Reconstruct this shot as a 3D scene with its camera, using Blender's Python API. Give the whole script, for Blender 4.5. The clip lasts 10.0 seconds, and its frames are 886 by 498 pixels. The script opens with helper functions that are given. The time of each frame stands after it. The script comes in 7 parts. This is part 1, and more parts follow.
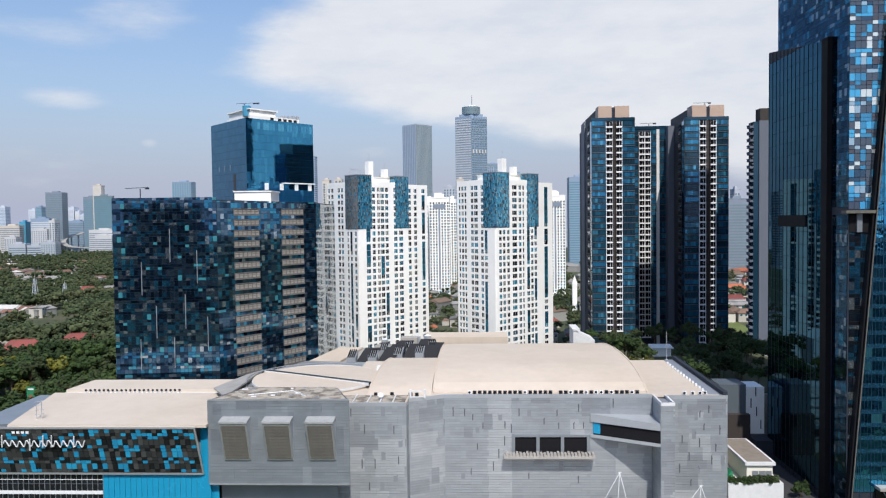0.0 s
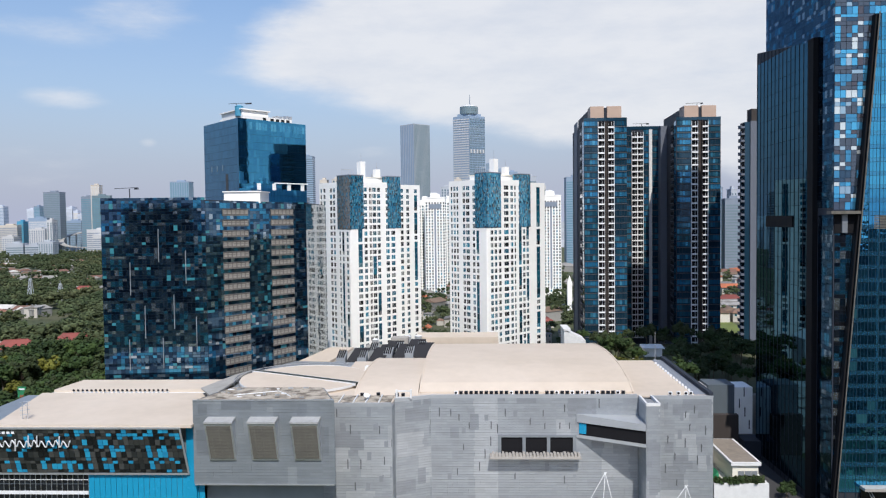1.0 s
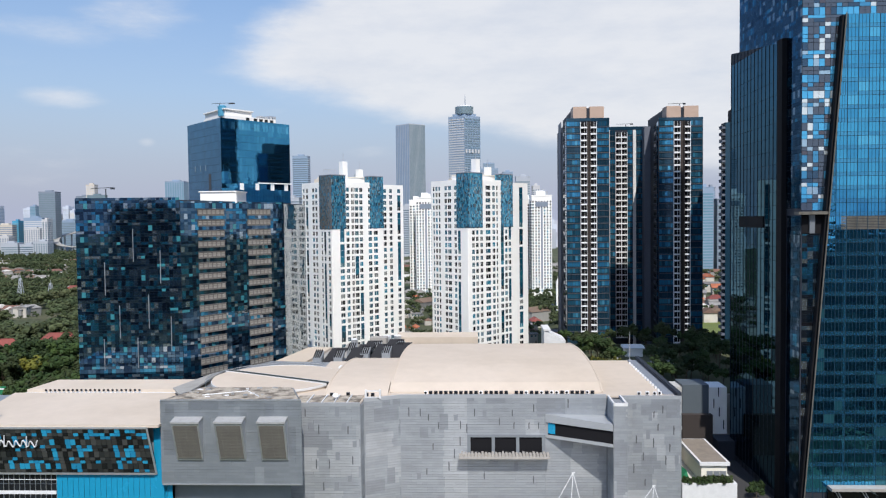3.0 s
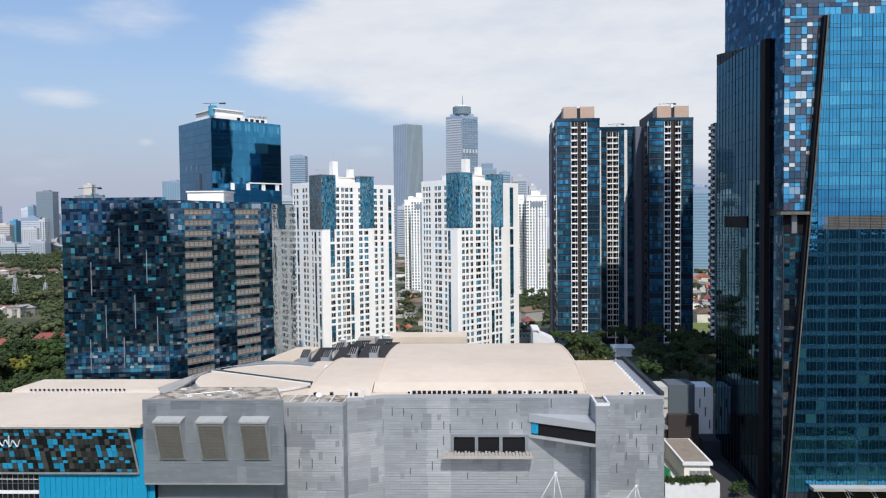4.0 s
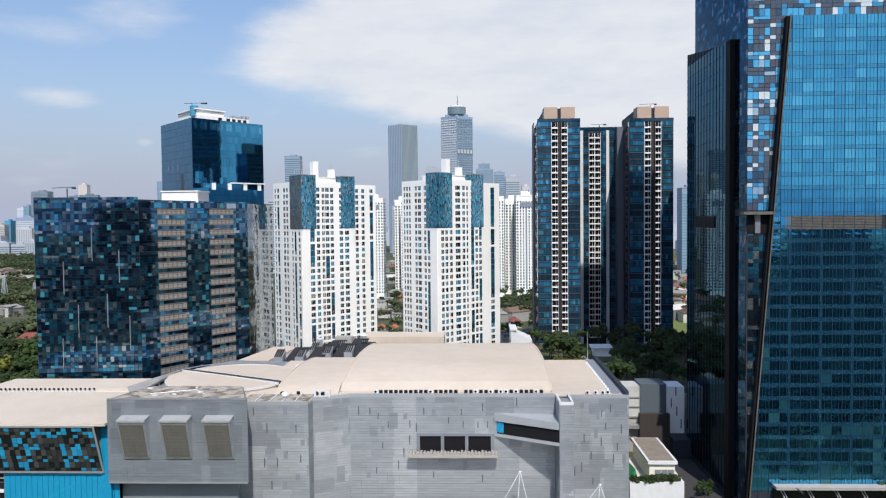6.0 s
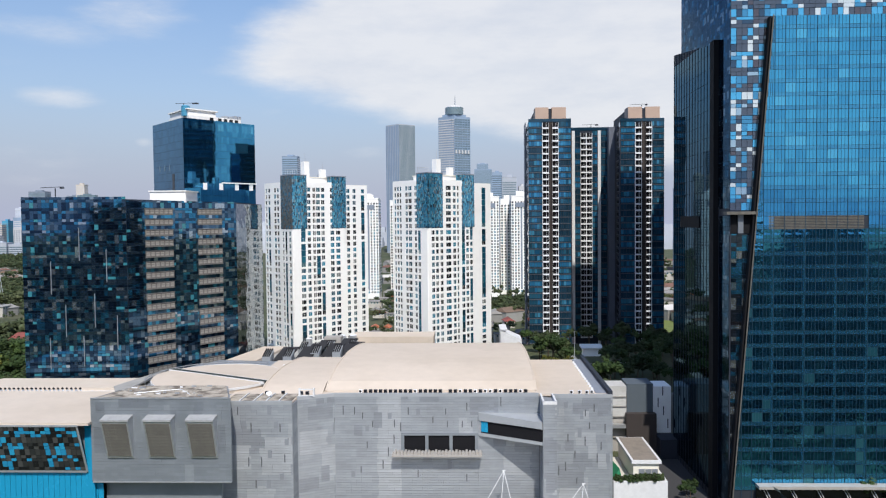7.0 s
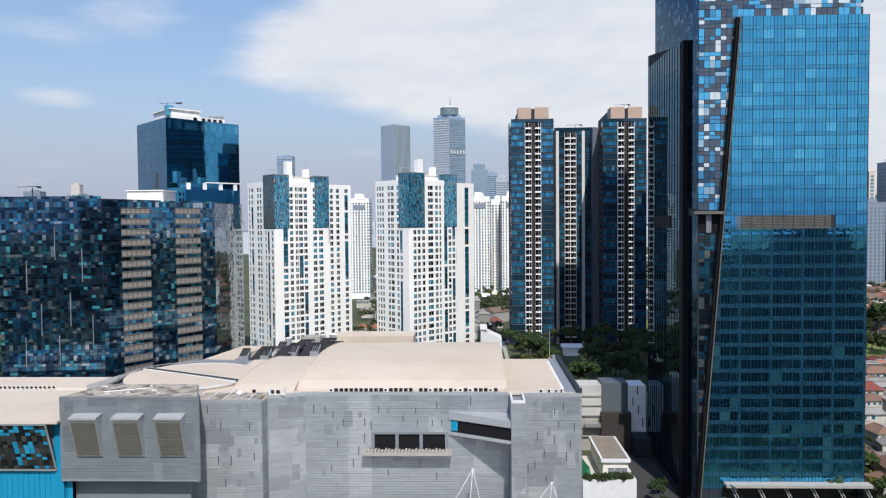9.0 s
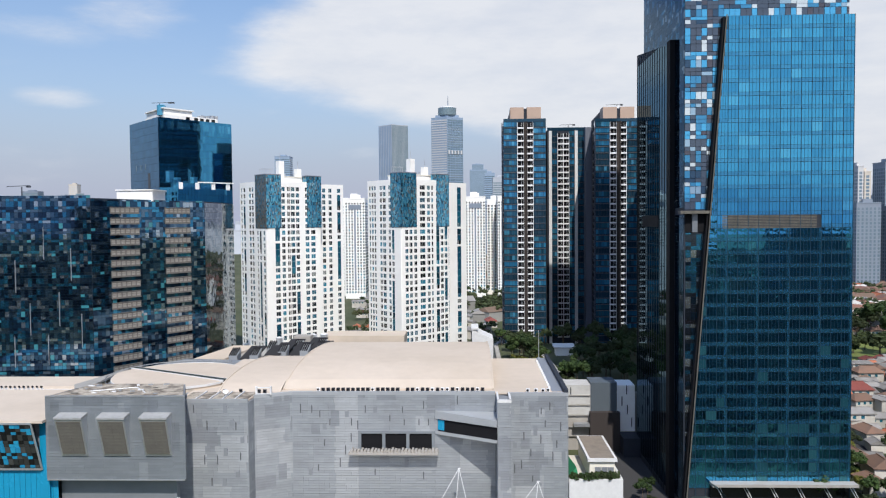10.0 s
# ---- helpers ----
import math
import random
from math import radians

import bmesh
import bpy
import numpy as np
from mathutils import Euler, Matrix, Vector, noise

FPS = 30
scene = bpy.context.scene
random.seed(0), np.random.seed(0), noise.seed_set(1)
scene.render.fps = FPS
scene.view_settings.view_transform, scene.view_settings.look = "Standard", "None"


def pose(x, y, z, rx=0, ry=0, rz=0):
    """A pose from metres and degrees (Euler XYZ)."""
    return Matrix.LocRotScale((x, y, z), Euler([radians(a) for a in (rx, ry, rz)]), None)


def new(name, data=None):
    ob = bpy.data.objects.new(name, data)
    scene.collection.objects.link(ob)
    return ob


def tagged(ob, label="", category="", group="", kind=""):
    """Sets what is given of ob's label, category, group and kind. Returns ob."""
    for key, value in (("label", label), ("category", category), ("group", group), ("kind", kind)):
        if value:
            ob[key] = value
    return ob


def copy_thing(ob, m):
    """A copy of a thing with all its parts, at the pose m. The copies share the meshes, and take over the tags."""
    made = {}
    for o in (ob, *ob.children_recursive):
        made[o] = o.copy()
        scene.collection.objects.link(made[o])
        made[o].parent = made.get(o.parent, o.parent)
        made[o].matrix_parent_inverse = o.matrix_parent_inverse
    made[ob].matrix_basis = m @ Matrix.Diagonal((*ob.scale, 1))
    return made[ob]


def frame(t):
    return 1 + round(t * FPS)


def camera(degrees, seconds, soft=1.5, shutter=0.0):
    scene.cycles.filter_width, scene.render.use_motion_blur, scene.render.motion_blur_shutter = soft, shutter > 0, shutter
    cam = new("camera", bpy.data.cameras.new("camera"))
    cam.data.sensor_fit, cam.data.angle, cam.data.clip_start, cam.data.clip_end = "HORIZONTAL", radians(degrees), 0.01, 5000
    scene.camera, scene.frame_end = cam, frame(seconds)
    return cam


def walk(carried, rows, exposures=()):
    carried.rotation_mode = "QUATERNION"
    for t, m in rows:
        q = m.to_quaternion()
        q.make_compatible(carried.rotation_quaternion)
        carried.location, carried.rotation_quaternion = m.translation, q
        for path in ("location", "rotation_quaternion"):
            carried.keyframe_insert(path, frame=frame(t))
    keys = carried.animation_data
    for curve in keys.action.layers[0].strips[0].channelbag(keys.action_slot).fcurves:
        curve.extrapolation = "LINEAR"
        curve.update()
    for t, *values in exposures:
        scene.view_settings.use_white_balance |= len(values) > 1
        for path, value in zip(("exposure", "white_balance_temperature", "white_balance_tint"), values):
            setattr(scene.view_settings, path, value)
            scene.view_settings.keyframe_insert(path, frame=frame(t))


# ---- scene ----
cam = camera(60.0, 10.0, 1.2)
# seconds, eye x y z, yaw to the left, pitch, roll
ROWS = [
    (0.0, 2.127, 0.194, 83.149, 2.539, -2.234, -0.717),
    (0.5, 3.891, 0.178, 83.246, 2.514, -2.246, -0.704),
    (1.0, 5.822, 0.186, 83.308, 2.489, -2.255, -0.691),
    (1.5, 7.818, 0.208, 83.341, 2.464, -2.261, -0.679),
    (2.0, 9.855, 0.233, 83.349, 2.439, -2.265, -0.668),
    (2.5, 11.941, 0.251, 83.338, 2.413, -2.267, -0.657),
    (3.0, 14.096, 0.257, 83.310, 2.388, -2.267, -0.646),
    (3.5, 16.325, 0.244, 83.270, 2.362, -2.265, -0.635),
    (4.0, 18.620, 0.209, 83.219, 2.335, -2.261, -0.624),
    (4.5, 20.956, 0.151, 83.161, 2.308, -2.256, -0.613),
    (5.0, 23.295, 0.069, 83.098, 2.281, -2.251, -0.603),
    (5.5, 25.601, -0.034, 83.030, 2.253, -2.244, -0.592),
    (6.0, 27.840, -0.156, 82.960, 2.225, -2.237, -0.582),
    (6.5, 29.996, -0.292, 82.886, 2.196, -2.229, -0.571),
    (7.0, 32.073, -0.433, 82.809, 2.167, -2.221, -0.560),
    (7.5, 34.094, -0.572, 82.729, 2.136, -2.213, -0.549),
    (8.0, 36.094, -0.698, 82.645, 2.105, -2.206, -0.537),
    (8.5, 38.099, -0.799, 82.554, 2.073, -2.199, -0.526),
    (9.0, 40.102, -0.861, 82.455, 2.040, -2.192, -0.513),
    (9.5, 42.014, -0.869, 82.346, 2.007, -2.187, -0.501),
    (10.0, 43.607, -0.804, 82.223, 1.972, -2.183, -0.487),
]
walk(cam, [(t, pose(x, y, z, 90 + pitch, 0, yaw) @ pose(0, 0, 0, 0, 0, roll)) for t, x, y, z, yaw, pitch, roll in ROWS])

# ---- light ----
SUN_AZ, SUN_EL = radians(10.0), radians(52.0)
to_sun = Vector((math.sin(SUN_AZ) * math.cos(SUN_EL), -math.cos(SUN_AZ) * math.cos(SUN_EL), math.sin(SUN_EL)))
sun_data = bpy.data.lights.new("sun", "SUN")
sun_data.energy, sun_data.angle, sun_data.color = 4.6, radians(0.5), (1.0, 0.95, 0.88)
sun = new("sun", sun_data)
sun.matrix_world = Matrix.Translation((0, 0, 400)) @ to_sun.to_track_quat("Z", "Y").to_matrix().to_4x4()


class Nodes:
    """A small helper to wire a node tree."""

    def __init__(self, tree):
        self.tree = tree

    def add(self, kind, inputs=()):
        n = self.tree.nodes.new(kind)
        for k, v in (inputs.items() if isinstance(inputs, dict) else enumerate(inputs)):
            if v is None:
                continue
            if isinstance(v, bpy.types.NodeSocket):
                self.tree.links.new(v, n.inputs[k])
            else:
                n.inputs[k].default_value = v
        return n

    def math(self, op, a, b=None, clamp=False):
        n = self.add("ShaderNodeMath", (a, b))
        n.operation, n.use_clamp = op, clamp
        return n.outputs[0]

    def ramp(self, fac, stops, mode="LINEAR"):
        n = self.add("ShaderNodeValToRGB", {0: fac})
        n.color_ramp.interpolation = mode
        while len(n.color_ramp.elements) < len(stops):
            n.color_ramp.elements.new(0.5)
        for e, (p, c) in zip(n.color_ramp.elements, stops):
            e.position, e.color = p, (*c, 1) if len(c) == 3 else c
        return n.outputs[0]

    def mix(self, fac, a, b, mode="MIX"):
        n = self.add("ShaderNodeMix")
        n.data_type, n.blend_type = "RGBA", mode
        for sock, v in ((n.inputs[0], fac), (n.inputs[6], a), (n.inputs[7], b)):
            if isinstance(v, bpy.types.NodeSocket):
                self.tree.links.new(v, sock)
            else:
                sock.default_value = v if not isinstance(v, tuple) or len(v) == 4 else (*v, 1)
        return n.outputs[2]


world = bpy.data.worlds.new("sky")
scene.world = world
world.use_nodes = True
world.node_tree.nodes.clear()
W = Nodes(world.node_tree)
sky = W.add("ShaderNodeTexSky")
sky.sky_type, sky.sun_disc, sky.sun_elevation, sky.sun_rotation = "NISHITA", False, SUN_EL, math.pi - SUN_AZ
sky.altitude, sky.air_density, sky.dust_density, sky.ozone_density = 80.0, 1.3, 1.2, 1.6
way = W.add("ShaderNodeTexCoord").outputs["Generated"]
sep = W.add("ShaderNodeSeparateXYZ", (way,))
dx, dy, dz = sep.outputs
flat = W.math("SQRT", W.math("ADD", W.math("MULTIPLY", dx, dx), W.math("MULTIPLY", dy, dy)))
rise = W.math("DIVIDE", dz, W.math("MAXIMUM", flat, 0.05))
side = W.math("DIVIDE", dx, W.math("MAXIMUM", flat, 0.05))
spot = W.add("ShaderNodeCombineXYZ", (side, rise, W.math("MULTIPLY", dy, 0.5)))
stretch = W.add("ShaderNodeMapping", {0: spot.outputs[0], "Scale": (2.2, 6.5, 2.0)}).outputs[0]
billow = W.add("ShaderNodeTexNoise", {"Vector": stretch, "Scale": 1.6, "Detail": 9.0, "Roughness": 0.62}).outputs[0]
fine = W.add("ShaderNodeTexNoise", {"Vector": stretch, "Scale": 4.5, "Detail": 8.0, "Roughness": 0.6}).outputs[0]


def cloud(a, e, ra, re, weight):
    """A soft bank of cloud round the bearing a and the rise e."""
    qa = W.math("DIVIDE", W.math("SUBTRACT", side, a), ra)
    qe = W.math("DIVIDE", W.math("SUBTRACT", rise, e), re)
    q = W.math("ADD", W.math("MULTIPLY", qa, qa), W.math("MULTIPLY", qe, qe))
    return W.math("MULTIPLY", W.math("SUBTRACT", 1.0, q, True), weight)


# the great bank fills all above a line that falls to the right, with a tongue reaching out to the left
slope = W.math("SUBTRACT", rise, W.math("SUBTRACT", 0.094, W.math("MULTIPLY", side, 0.21)))
edge_up = W.math("MULTIPLY", slope, 20.0, True)
edge_left = W.math("MULTIPLY", W.math("SUBTRACT", W.math("ADD", side, 0.385), W.math("MULTIPLY", W.math("SUBTRACT", rise, 0.165), 0.9)), 8.0, True)
bank = W.math("MULTIPLY", W.math("MULTIPLY", W.math("MULTIPLY", edge_up, edge_left), W.math("MULTIPLY", W.math("SUBTRACT", 0.46, rise), 6.0, True)), 0.72)
bank = W.math("MAXIMUM", bank, cloud(-0.10, 0.235, 0.20, 0.06, 0.70))
bank = W.math("MAXIMUM", bank, cloud(0.46, 0.13, 0.34, 0.12, 0.42))
bank = W.math("MAXIMUM", bank, cloud(-0.40, 0.255, 0.085, 0.060, 0.28))
bank = W.math("MAXIMUM", bank, cloud(-0.47, 0.222, 0.09, 0.022, 0.22))
bank = W.math("MAXIMUM", bank, cloud(-0.476, 0.146, 0.05, 0.016, 0.30))
bank = W.math("MAXIMUM", bank, cloud(-0.396, 0.096, 0.012, 0.008, 0.30))
bank = W.math("MAXIMUM", bank, cloud(-0.13, 0.086, 0.05, 0.012, 0.25))
cover = W.math("ADD", W.math("MULTIPLY", bank, 1.5), W.math("MULTIPLY", W.math("SUBTRACT", billow, 0.5), 1.5))
cover = W.math("ADD", cover, W.math("MULTIPLY", W.math("SUBTRACT", fine, 0.5), 0.5))
cover = W.ramp(W.math("ADD", cover, 0.0), [(0.08, (0, 0, 0)), (0.95, (1, 1, 1))], "EASE")
haze = W.ramp(rise, [(0.0, (1, 1, 1)), (0.07, (0.80, 0.80, 0.80)), (0.16, (0.42, 0.42, 0.42)), (0.30, (0.14, 0.14, 0.14)), (0.7, (0, 0, 0))], "LINEAR")
hue = W.mix(haze, W.mix(1.0, sky.outputs[0], (1.0, 1.19, 1.45), "MULTIPLY"), (4.15, 4.5, 5.9))
puff = W.ramp(W.math("ADD", W.math("MULTIPLY", fine, 0.7), W.math("MULTIPLY", billow, 0.3)), [(0.34, (0.82, 0.855, 0.93)), (0.60, (0.97, 0.975, 1.0))])
hue = W.mix(W.math("MULTIPLY", cover, 0.88), hue, W.mix(1.0, puff, (8.2, 8.25, 8.35), "MULTIPLY"))
back = W.add("ShaderNodeBackground", (hue, 0.105))
W.add("ShaderNodeOutputWorld", (back.outputs[0],))

# ---- materials ----
def material(name, colour, rough=0.6, metal=0.0, vary=0.15, scale=0.5, bump=0.0, bump_scale=2.0, stain=None, stain_scale=0.05, tint=0.0, spec=0.5, pieces="", edge=(0.42, 0.68)):
    """A surface with grain at two scales; stain: a second colour in patches; pieces: 'island' or 'object' varies it piece by piece."""
    m = bpy.data.materials.new(name)
    m.use_nodes = True
    m.node_tree.nodes.clear()
    N = Nodes(m.node_tree)
    at = N.add("ShaderNodeTexCoord").outputs["Object"]
    fine_n = N.add("ShaderNodeTexNoise", {"Vector": at, "Scale": scale, "Detail": 6.0, "Roughness": 0.6}).outputs[0]
    broad = N.add("ShaderNodeTexNoise", {"Vector": at, "Scale": stain_scale, "Detail": 5.0, "Roughness": 0.65}).outputs[0]
    col = colour
    if stain:
        col = N.mix(N.ramp(broad, [(edge[0], (0, 0, 0)), (edge[1], (1, 1, 1))]), (*colour, 1), (*stain, 1))
    shade = N.math("ADD", N.math("MULTIPLY", N.math("SUBTRACT", fine_n, 0.5), vary * 1.6), N.math("MULTIPLY", N.math("SUBTRACT", broad, 0.5), vary))
    if pieces:
        one = N.add("ShaderNodeObjectInfo").outputs["Random"] if pieces == "object" else N.add("ShaderNodeNewGeometry").outputs["Random Per Island"]
        shade = N.math("ADD", shade, N.math("MULTIPLY", N.math("SUBTRACT", one, 0.5), tint))
    level = N.math("ADD", shade, 1.0)
    tone = N.add("ShaderNodeCombineColor", (level, level, level)).outputs[0]
    col = N.mix(1.0, col if not isinstance(col, tuple) else (*colour, 1), tone, "MULTIPLY")
    b = N.add("ShaderNodeBsdfPrincipled", {"Base Color": col, "Roughness": N.math("ADD", rough, N.math("MULTIPLY", N.math("SUBTRACT", fine_n, 0.5), 0.2)), "Metallic": metal, "Specular IOR Level": spec})
    if bump:
        bn = N.add("ShaderNodeTexNoise", {"Vector": at, "Scale": bump_scale, "Detail": 4.0}).outputs[0]
        N.tree.links.new(N.add("ShaderNodeBump", {"Strength": bump, "Height": bn, "Distance": 0.2}).outputs[0], b.inputs["Normal"])
    N.add("ShaderNodeOutputMaterial", (b.outputs[0],))
    return m


def glass(name, tints, metal=0.6, rough=0.04, pieces="island", wave=0.02, wave_scale=0.25, under=0.5, rim=(1.0, 1.0, 1.0), matt=None):
    """Coated facade glass: a mirror with a tint; tints: (share, colour) steps picked pane by pane. wave: the unevenness of the panes; matt: (from, to) of the shares that are enamelled, not mirrors."""
    m = bpy.data.materials.new(name)
    m.use_nodes = True
    m.node_tree.nodes.clear()
    N = Nodes(m.node_tree)
    one = N.add("ShaderNodeObjectInfo").outputs["Random"] if pieces == "object" else N.add("ShaderNodeNewGeometry").outputs["Random Per Island"]
    at = N.add("ShaderNodeTexCoord").outputs["Object"]
    col = N.ramp(one, tints, "CONSTANT")
    dust = N.add("ShaderNodeTexNoise", {"Vector": at, "Scale": 0.12, "Detail": 5.0}).outputs[0]
    level = N.math("ADD", N.math("MULTIPLY", dust, 0.3), 0.85)
    col = N.mix(1.0, col, N.add("ShaderNodeCombineColor", (level, level, level)).outputs[0], "MULTIPLY")
    bn = N.add("ShaderNodeTexNoise", {"Vector": at, "Scale": wave_scale, "Detail": 2.0}).outputs[0]
    shine = metal
    if matt:
        shine = N.ramp(one, [(0.0, (metal,) * 3), (matt[0], (0.12,) * 3), (min(matt[1], 1.0), (metal if matt[1] < 1 else 0.12,) * 3)], "CONSTANT")
    tilt = N.add("ShaderNodeBump", {"Strength": wave, "Height": N.math("ADD", bn, N.math("MULTIPLY", one, 0.3)), "Distance": 1.0}).outputs[0]
    b = N.add("ShaderNodeBsdfPrincipled", {"Base Color": col, "Roughness": rough, "Metallic": shine, "Specular IOR Level": under, "Specular Tint": (*rim, 1.0), "Normal": tilt})
    N.add("ShaderNodeOutputMaterial", (b.outputs[0],))
    return m


M = {}
for key, c in (("panel_grey", (0.335, 0.358, 0.385)), ("panel_grey_pale", (0.41, 0.43, 0.455)), ("panel_grey_deep", (0.275, 0.295, 0.322)),
               ("panel_dark", (0.24, 0.265, 0.29)), ("panel_dark_pale", (0.285, 0.31, 0.335)), ("panel_dark_deep", (0.20, 0.22, 0.245))):
    for one, how in (("", "island"), ("_o", "object")):
        M[key + one] = material(key + one, c, 0.42, 0.3, 0.10, 0.3, stain=tuple(v * 0.84 for v in c), stain_scale=0.09, pieces=how, tint=0.13)
M["joint"] = material("joint", (0.20, 0.21, 0.225), 0.7)
M["membrane"] = material("membrane", (0.565, 0.482, 0.40), 0.75, 0.0, 0.12, 0.3, bump=0.1, stain=(0.495, 0.418, 0.34), stain_scale=0.035)
M["gravel_roof"] = material("gravel_roof", (0.43, 0.38, 0.315), 0.95, 0.0, 0.9, 2.4, bump=0.3, stain=(0.12, 0.10, 0.08), stain_scale=0.28, edge=(0.43, 0.60))
M["parapet"] = material("parapet", (0.62, 0.62, 0.62), 0.7, 0.0, 0.2, 0.8)
M["steel"] = material("steel", (0.55, 0.57, 0.60), 0.35, 0.7, 0.15, 1.0)
M["steel_white"] = material("steel_white", (0.75, 0.76, 0.78), 0.5, 0.1, 0.15, 1.0)
M["dark_steel"] = material("dark_steel", (0.030, 0.035, 0.045), 0.5, 0.0, 0.2, 1.0, spec=0.2)
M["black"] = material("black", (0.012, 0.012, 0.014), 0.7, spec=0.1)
M["grille"] = material("grille", (0.15, 0.14, 0.12), 0.8, 0.1, 0.4, 0.8, stain=(0.09, 0.085, 0.072), stain_scale=0.5)
M["white_wall"] = material("white_wall", (0.90, 0.89, 0.865), 0.75, 0.0, 0.07, 0.5, stain=(0.83, 0.81, 0.775), stain_scale=0.05)
M["cream"] = material("cream", (0.74, 0.70, 0.60), 0.8, 0.0, 0.1, 0.4)
M["brown_clad"] = material("brown_clad", (0.46, 0.335, 0.265), 0.6, 0.0, 0.1, 0.3, stain=(0.42, 0.30, 0.24))
M["dark_clad"] = material("dark_clad", (0.032, 0.038, 0.052), 0.6, 0.0, 0.2, 0.5, spec=0.2)
M["grey_clad"] = material("grey_clad", (0.24, 0.26, 0.30), 0.5, 0.1, 0.15, 0.5)
M["concrete"] = material("concrete", (0.36, 0.35, 0.33), 0.9, 0.0, 0.25, 0.5, bump=0.1, stain=(0.25, 0.24, 0.22))
M["asphalt"] = material("asphalt", (0.042, 0.042, 0.045), 0.9, 0.0, 0.3, 0.6, bump=0.1)
M["shed_roof"] = material("shed_roof", (0.23, 0.195, 0.16), 0.9, 0.0, 0.3, 0.8, stain=(0.17, 0.145, 0.12), stain_scale=0.3)
# dark leaves of the unseen woods that the glass mirrors
M["rear_leaf"] = material("rear_leaf", (0.036, 0.048, 0.046), 0.9, 0.0, 0.5, 0.1, spec=0.1)
M["dull_white"] = material("dull_white", (0.52, 0.52, 0.51), 0.85, 0.0, 0.15, 0.5, stain=(0.42, 0.41, 0.39), stain_scale=0.15)
M["plaza"] = material("plaza", (0.56, 0.52, 0.46), 0.85, 0.0, 0.2, 0.3, stain=(0.46, 0.43, 0.38), stain_scale=0.05)
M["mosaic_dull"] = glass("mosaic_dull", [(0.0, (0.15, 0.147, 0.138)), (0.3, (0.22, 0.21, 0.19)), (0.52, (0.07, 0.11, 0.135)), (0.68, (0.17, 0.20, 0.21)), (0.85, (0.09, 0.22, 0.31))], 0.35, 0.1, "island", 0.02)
M["roof_red"] = material("roof_red", (0.20, 0.052, 0.042), 0.85, 0.0, 0.35, 0.8, bump=0.2, stain=(0.14, 0.045, 0.038), stain_scale=0.2, pieces="object", tint=0.5)
M["far_house"] = material("far_house", (0.27, 0.265, 0.25), 0.85, 0.0, 0.2, 0.2, pieces="island", tint=0.6)
# distance haze put into the base colour
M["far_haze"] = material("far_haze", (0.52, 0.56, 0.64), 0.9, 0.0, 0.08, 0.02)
M["terracotta"] = material("terracotta", (0.40, 0.125, 0.06), 0.85, 0.0, 0.35, 0.8, bump=0.2, stain=(0.25, 0.09, 0.05), stain_scale=0.2, pieces="object", tint=0.5)
M["roof_brown"] = material("roof_brown", (0.17, 0.10, 0.07), 0.9, 0.0, 0.35, 0.8, stain=(0.11, 0.075, 0.06), stain_scale=0.2, pieces="object", tint=0.6)
M["roof_grey"] = material("roof_grey", (0.24, 0.23, 0.22), 0.85, 0.0, 0.3, 0.8, stain=(0.13, 0.12, 0.11), stain_scale=0.2, pieces="object", tint=0.7)
M["house_wall"] = material("house_wall", (0.54, 0.51, 0.46), 0.85, 0.0, 0.2, 0.6, stain=(0.38, 0.35, 0.31), stain_scale=0.15, pieces="object", tint=0.35)
M["lane_blue"] = material("lane_blue", (0.012, 0.285, 0.495), 0.25, 0.1, 0.12, 0.3)
M["bark"] = material("bark", (0.10, 0.075, 0.055), 0.95, 0.0, 0.4, 2.0)


def leaves(name, colour, other):
    m = material(name, colour, 0.75, 0.0, 0.5, 0.35, stain=other, stain_scale=0.12, pieces="object", tint=0.7, spec=0.25)
    return m


M["leaf"] = leaves("leaf", (0.025, 0.047, 0.013), (0.042, 0.066, 0.016))
M["leaf_olive"] = leaves("leaf_olive", (0.035, 0.049, 0.017), (0.027, 0.041, 0.015))
M["leaf_yellow"] = leaves("leaf_yellow", (0.115, 0.115, 0.018), (0.060, 0.082, 0.018))

navy = [(0.0, (0.062, 0.125, 0.205)), (0.17, (0.026, 0.072, 0.135)), (0.35, (0.035, 0.17, 0.31)), (0.47, (0.105, 0.175, 0.25)), (0.60, (0.018, 0.042, 0.085)),
        (0.74, (0.06, 0.27, 0.44)), (0.83, (0.36, 0.44, 0.52)), (0.90, (0.065, 0.115, 0.17)), (0.965, (0.04, 0.19, 0.235))]
M["mosaic_navy"] = glass("mosaic_navy", navy, 0.9, 0.05, "island", 0.025, matt=(0.965, 1.0))
M["mosaic_navy_o"] = glass("mosaic_navy_single", navy, 0.9, 0.05, "object", 0.025, matt=(0.965, 1.0))
sky_mix = [(0.0, (0.10, 0.13, 0.18)), (0.40, (0.10, 0.46, 0.78)), (0.58, (0.075, 0.30, 0.53)), (0.70, (0.05, 0.10, 0.17)), (0.80, (0.72, 0.80, 0.84)), (0.92, (0.36, 0.52, 0.66)), (0.96, (0.11, 0.11, 0.14))]
M["mosaic_sky"] = glass("mosaic_sky", sky_mix, 0.72, 0.08, "island", 0.015)
M["mosaic_sky_o"] = glass("mosaic_sky_single", sky_mix, 0.72, 0.08, "object", 0.015)
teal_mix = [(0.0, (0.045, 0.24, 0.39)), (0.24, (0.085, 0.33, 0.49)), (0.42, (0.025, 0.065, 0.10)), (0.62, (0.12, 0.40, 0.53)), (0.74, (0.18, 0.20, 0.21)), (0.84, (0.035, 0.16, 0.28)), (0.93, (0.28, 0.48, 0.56))]
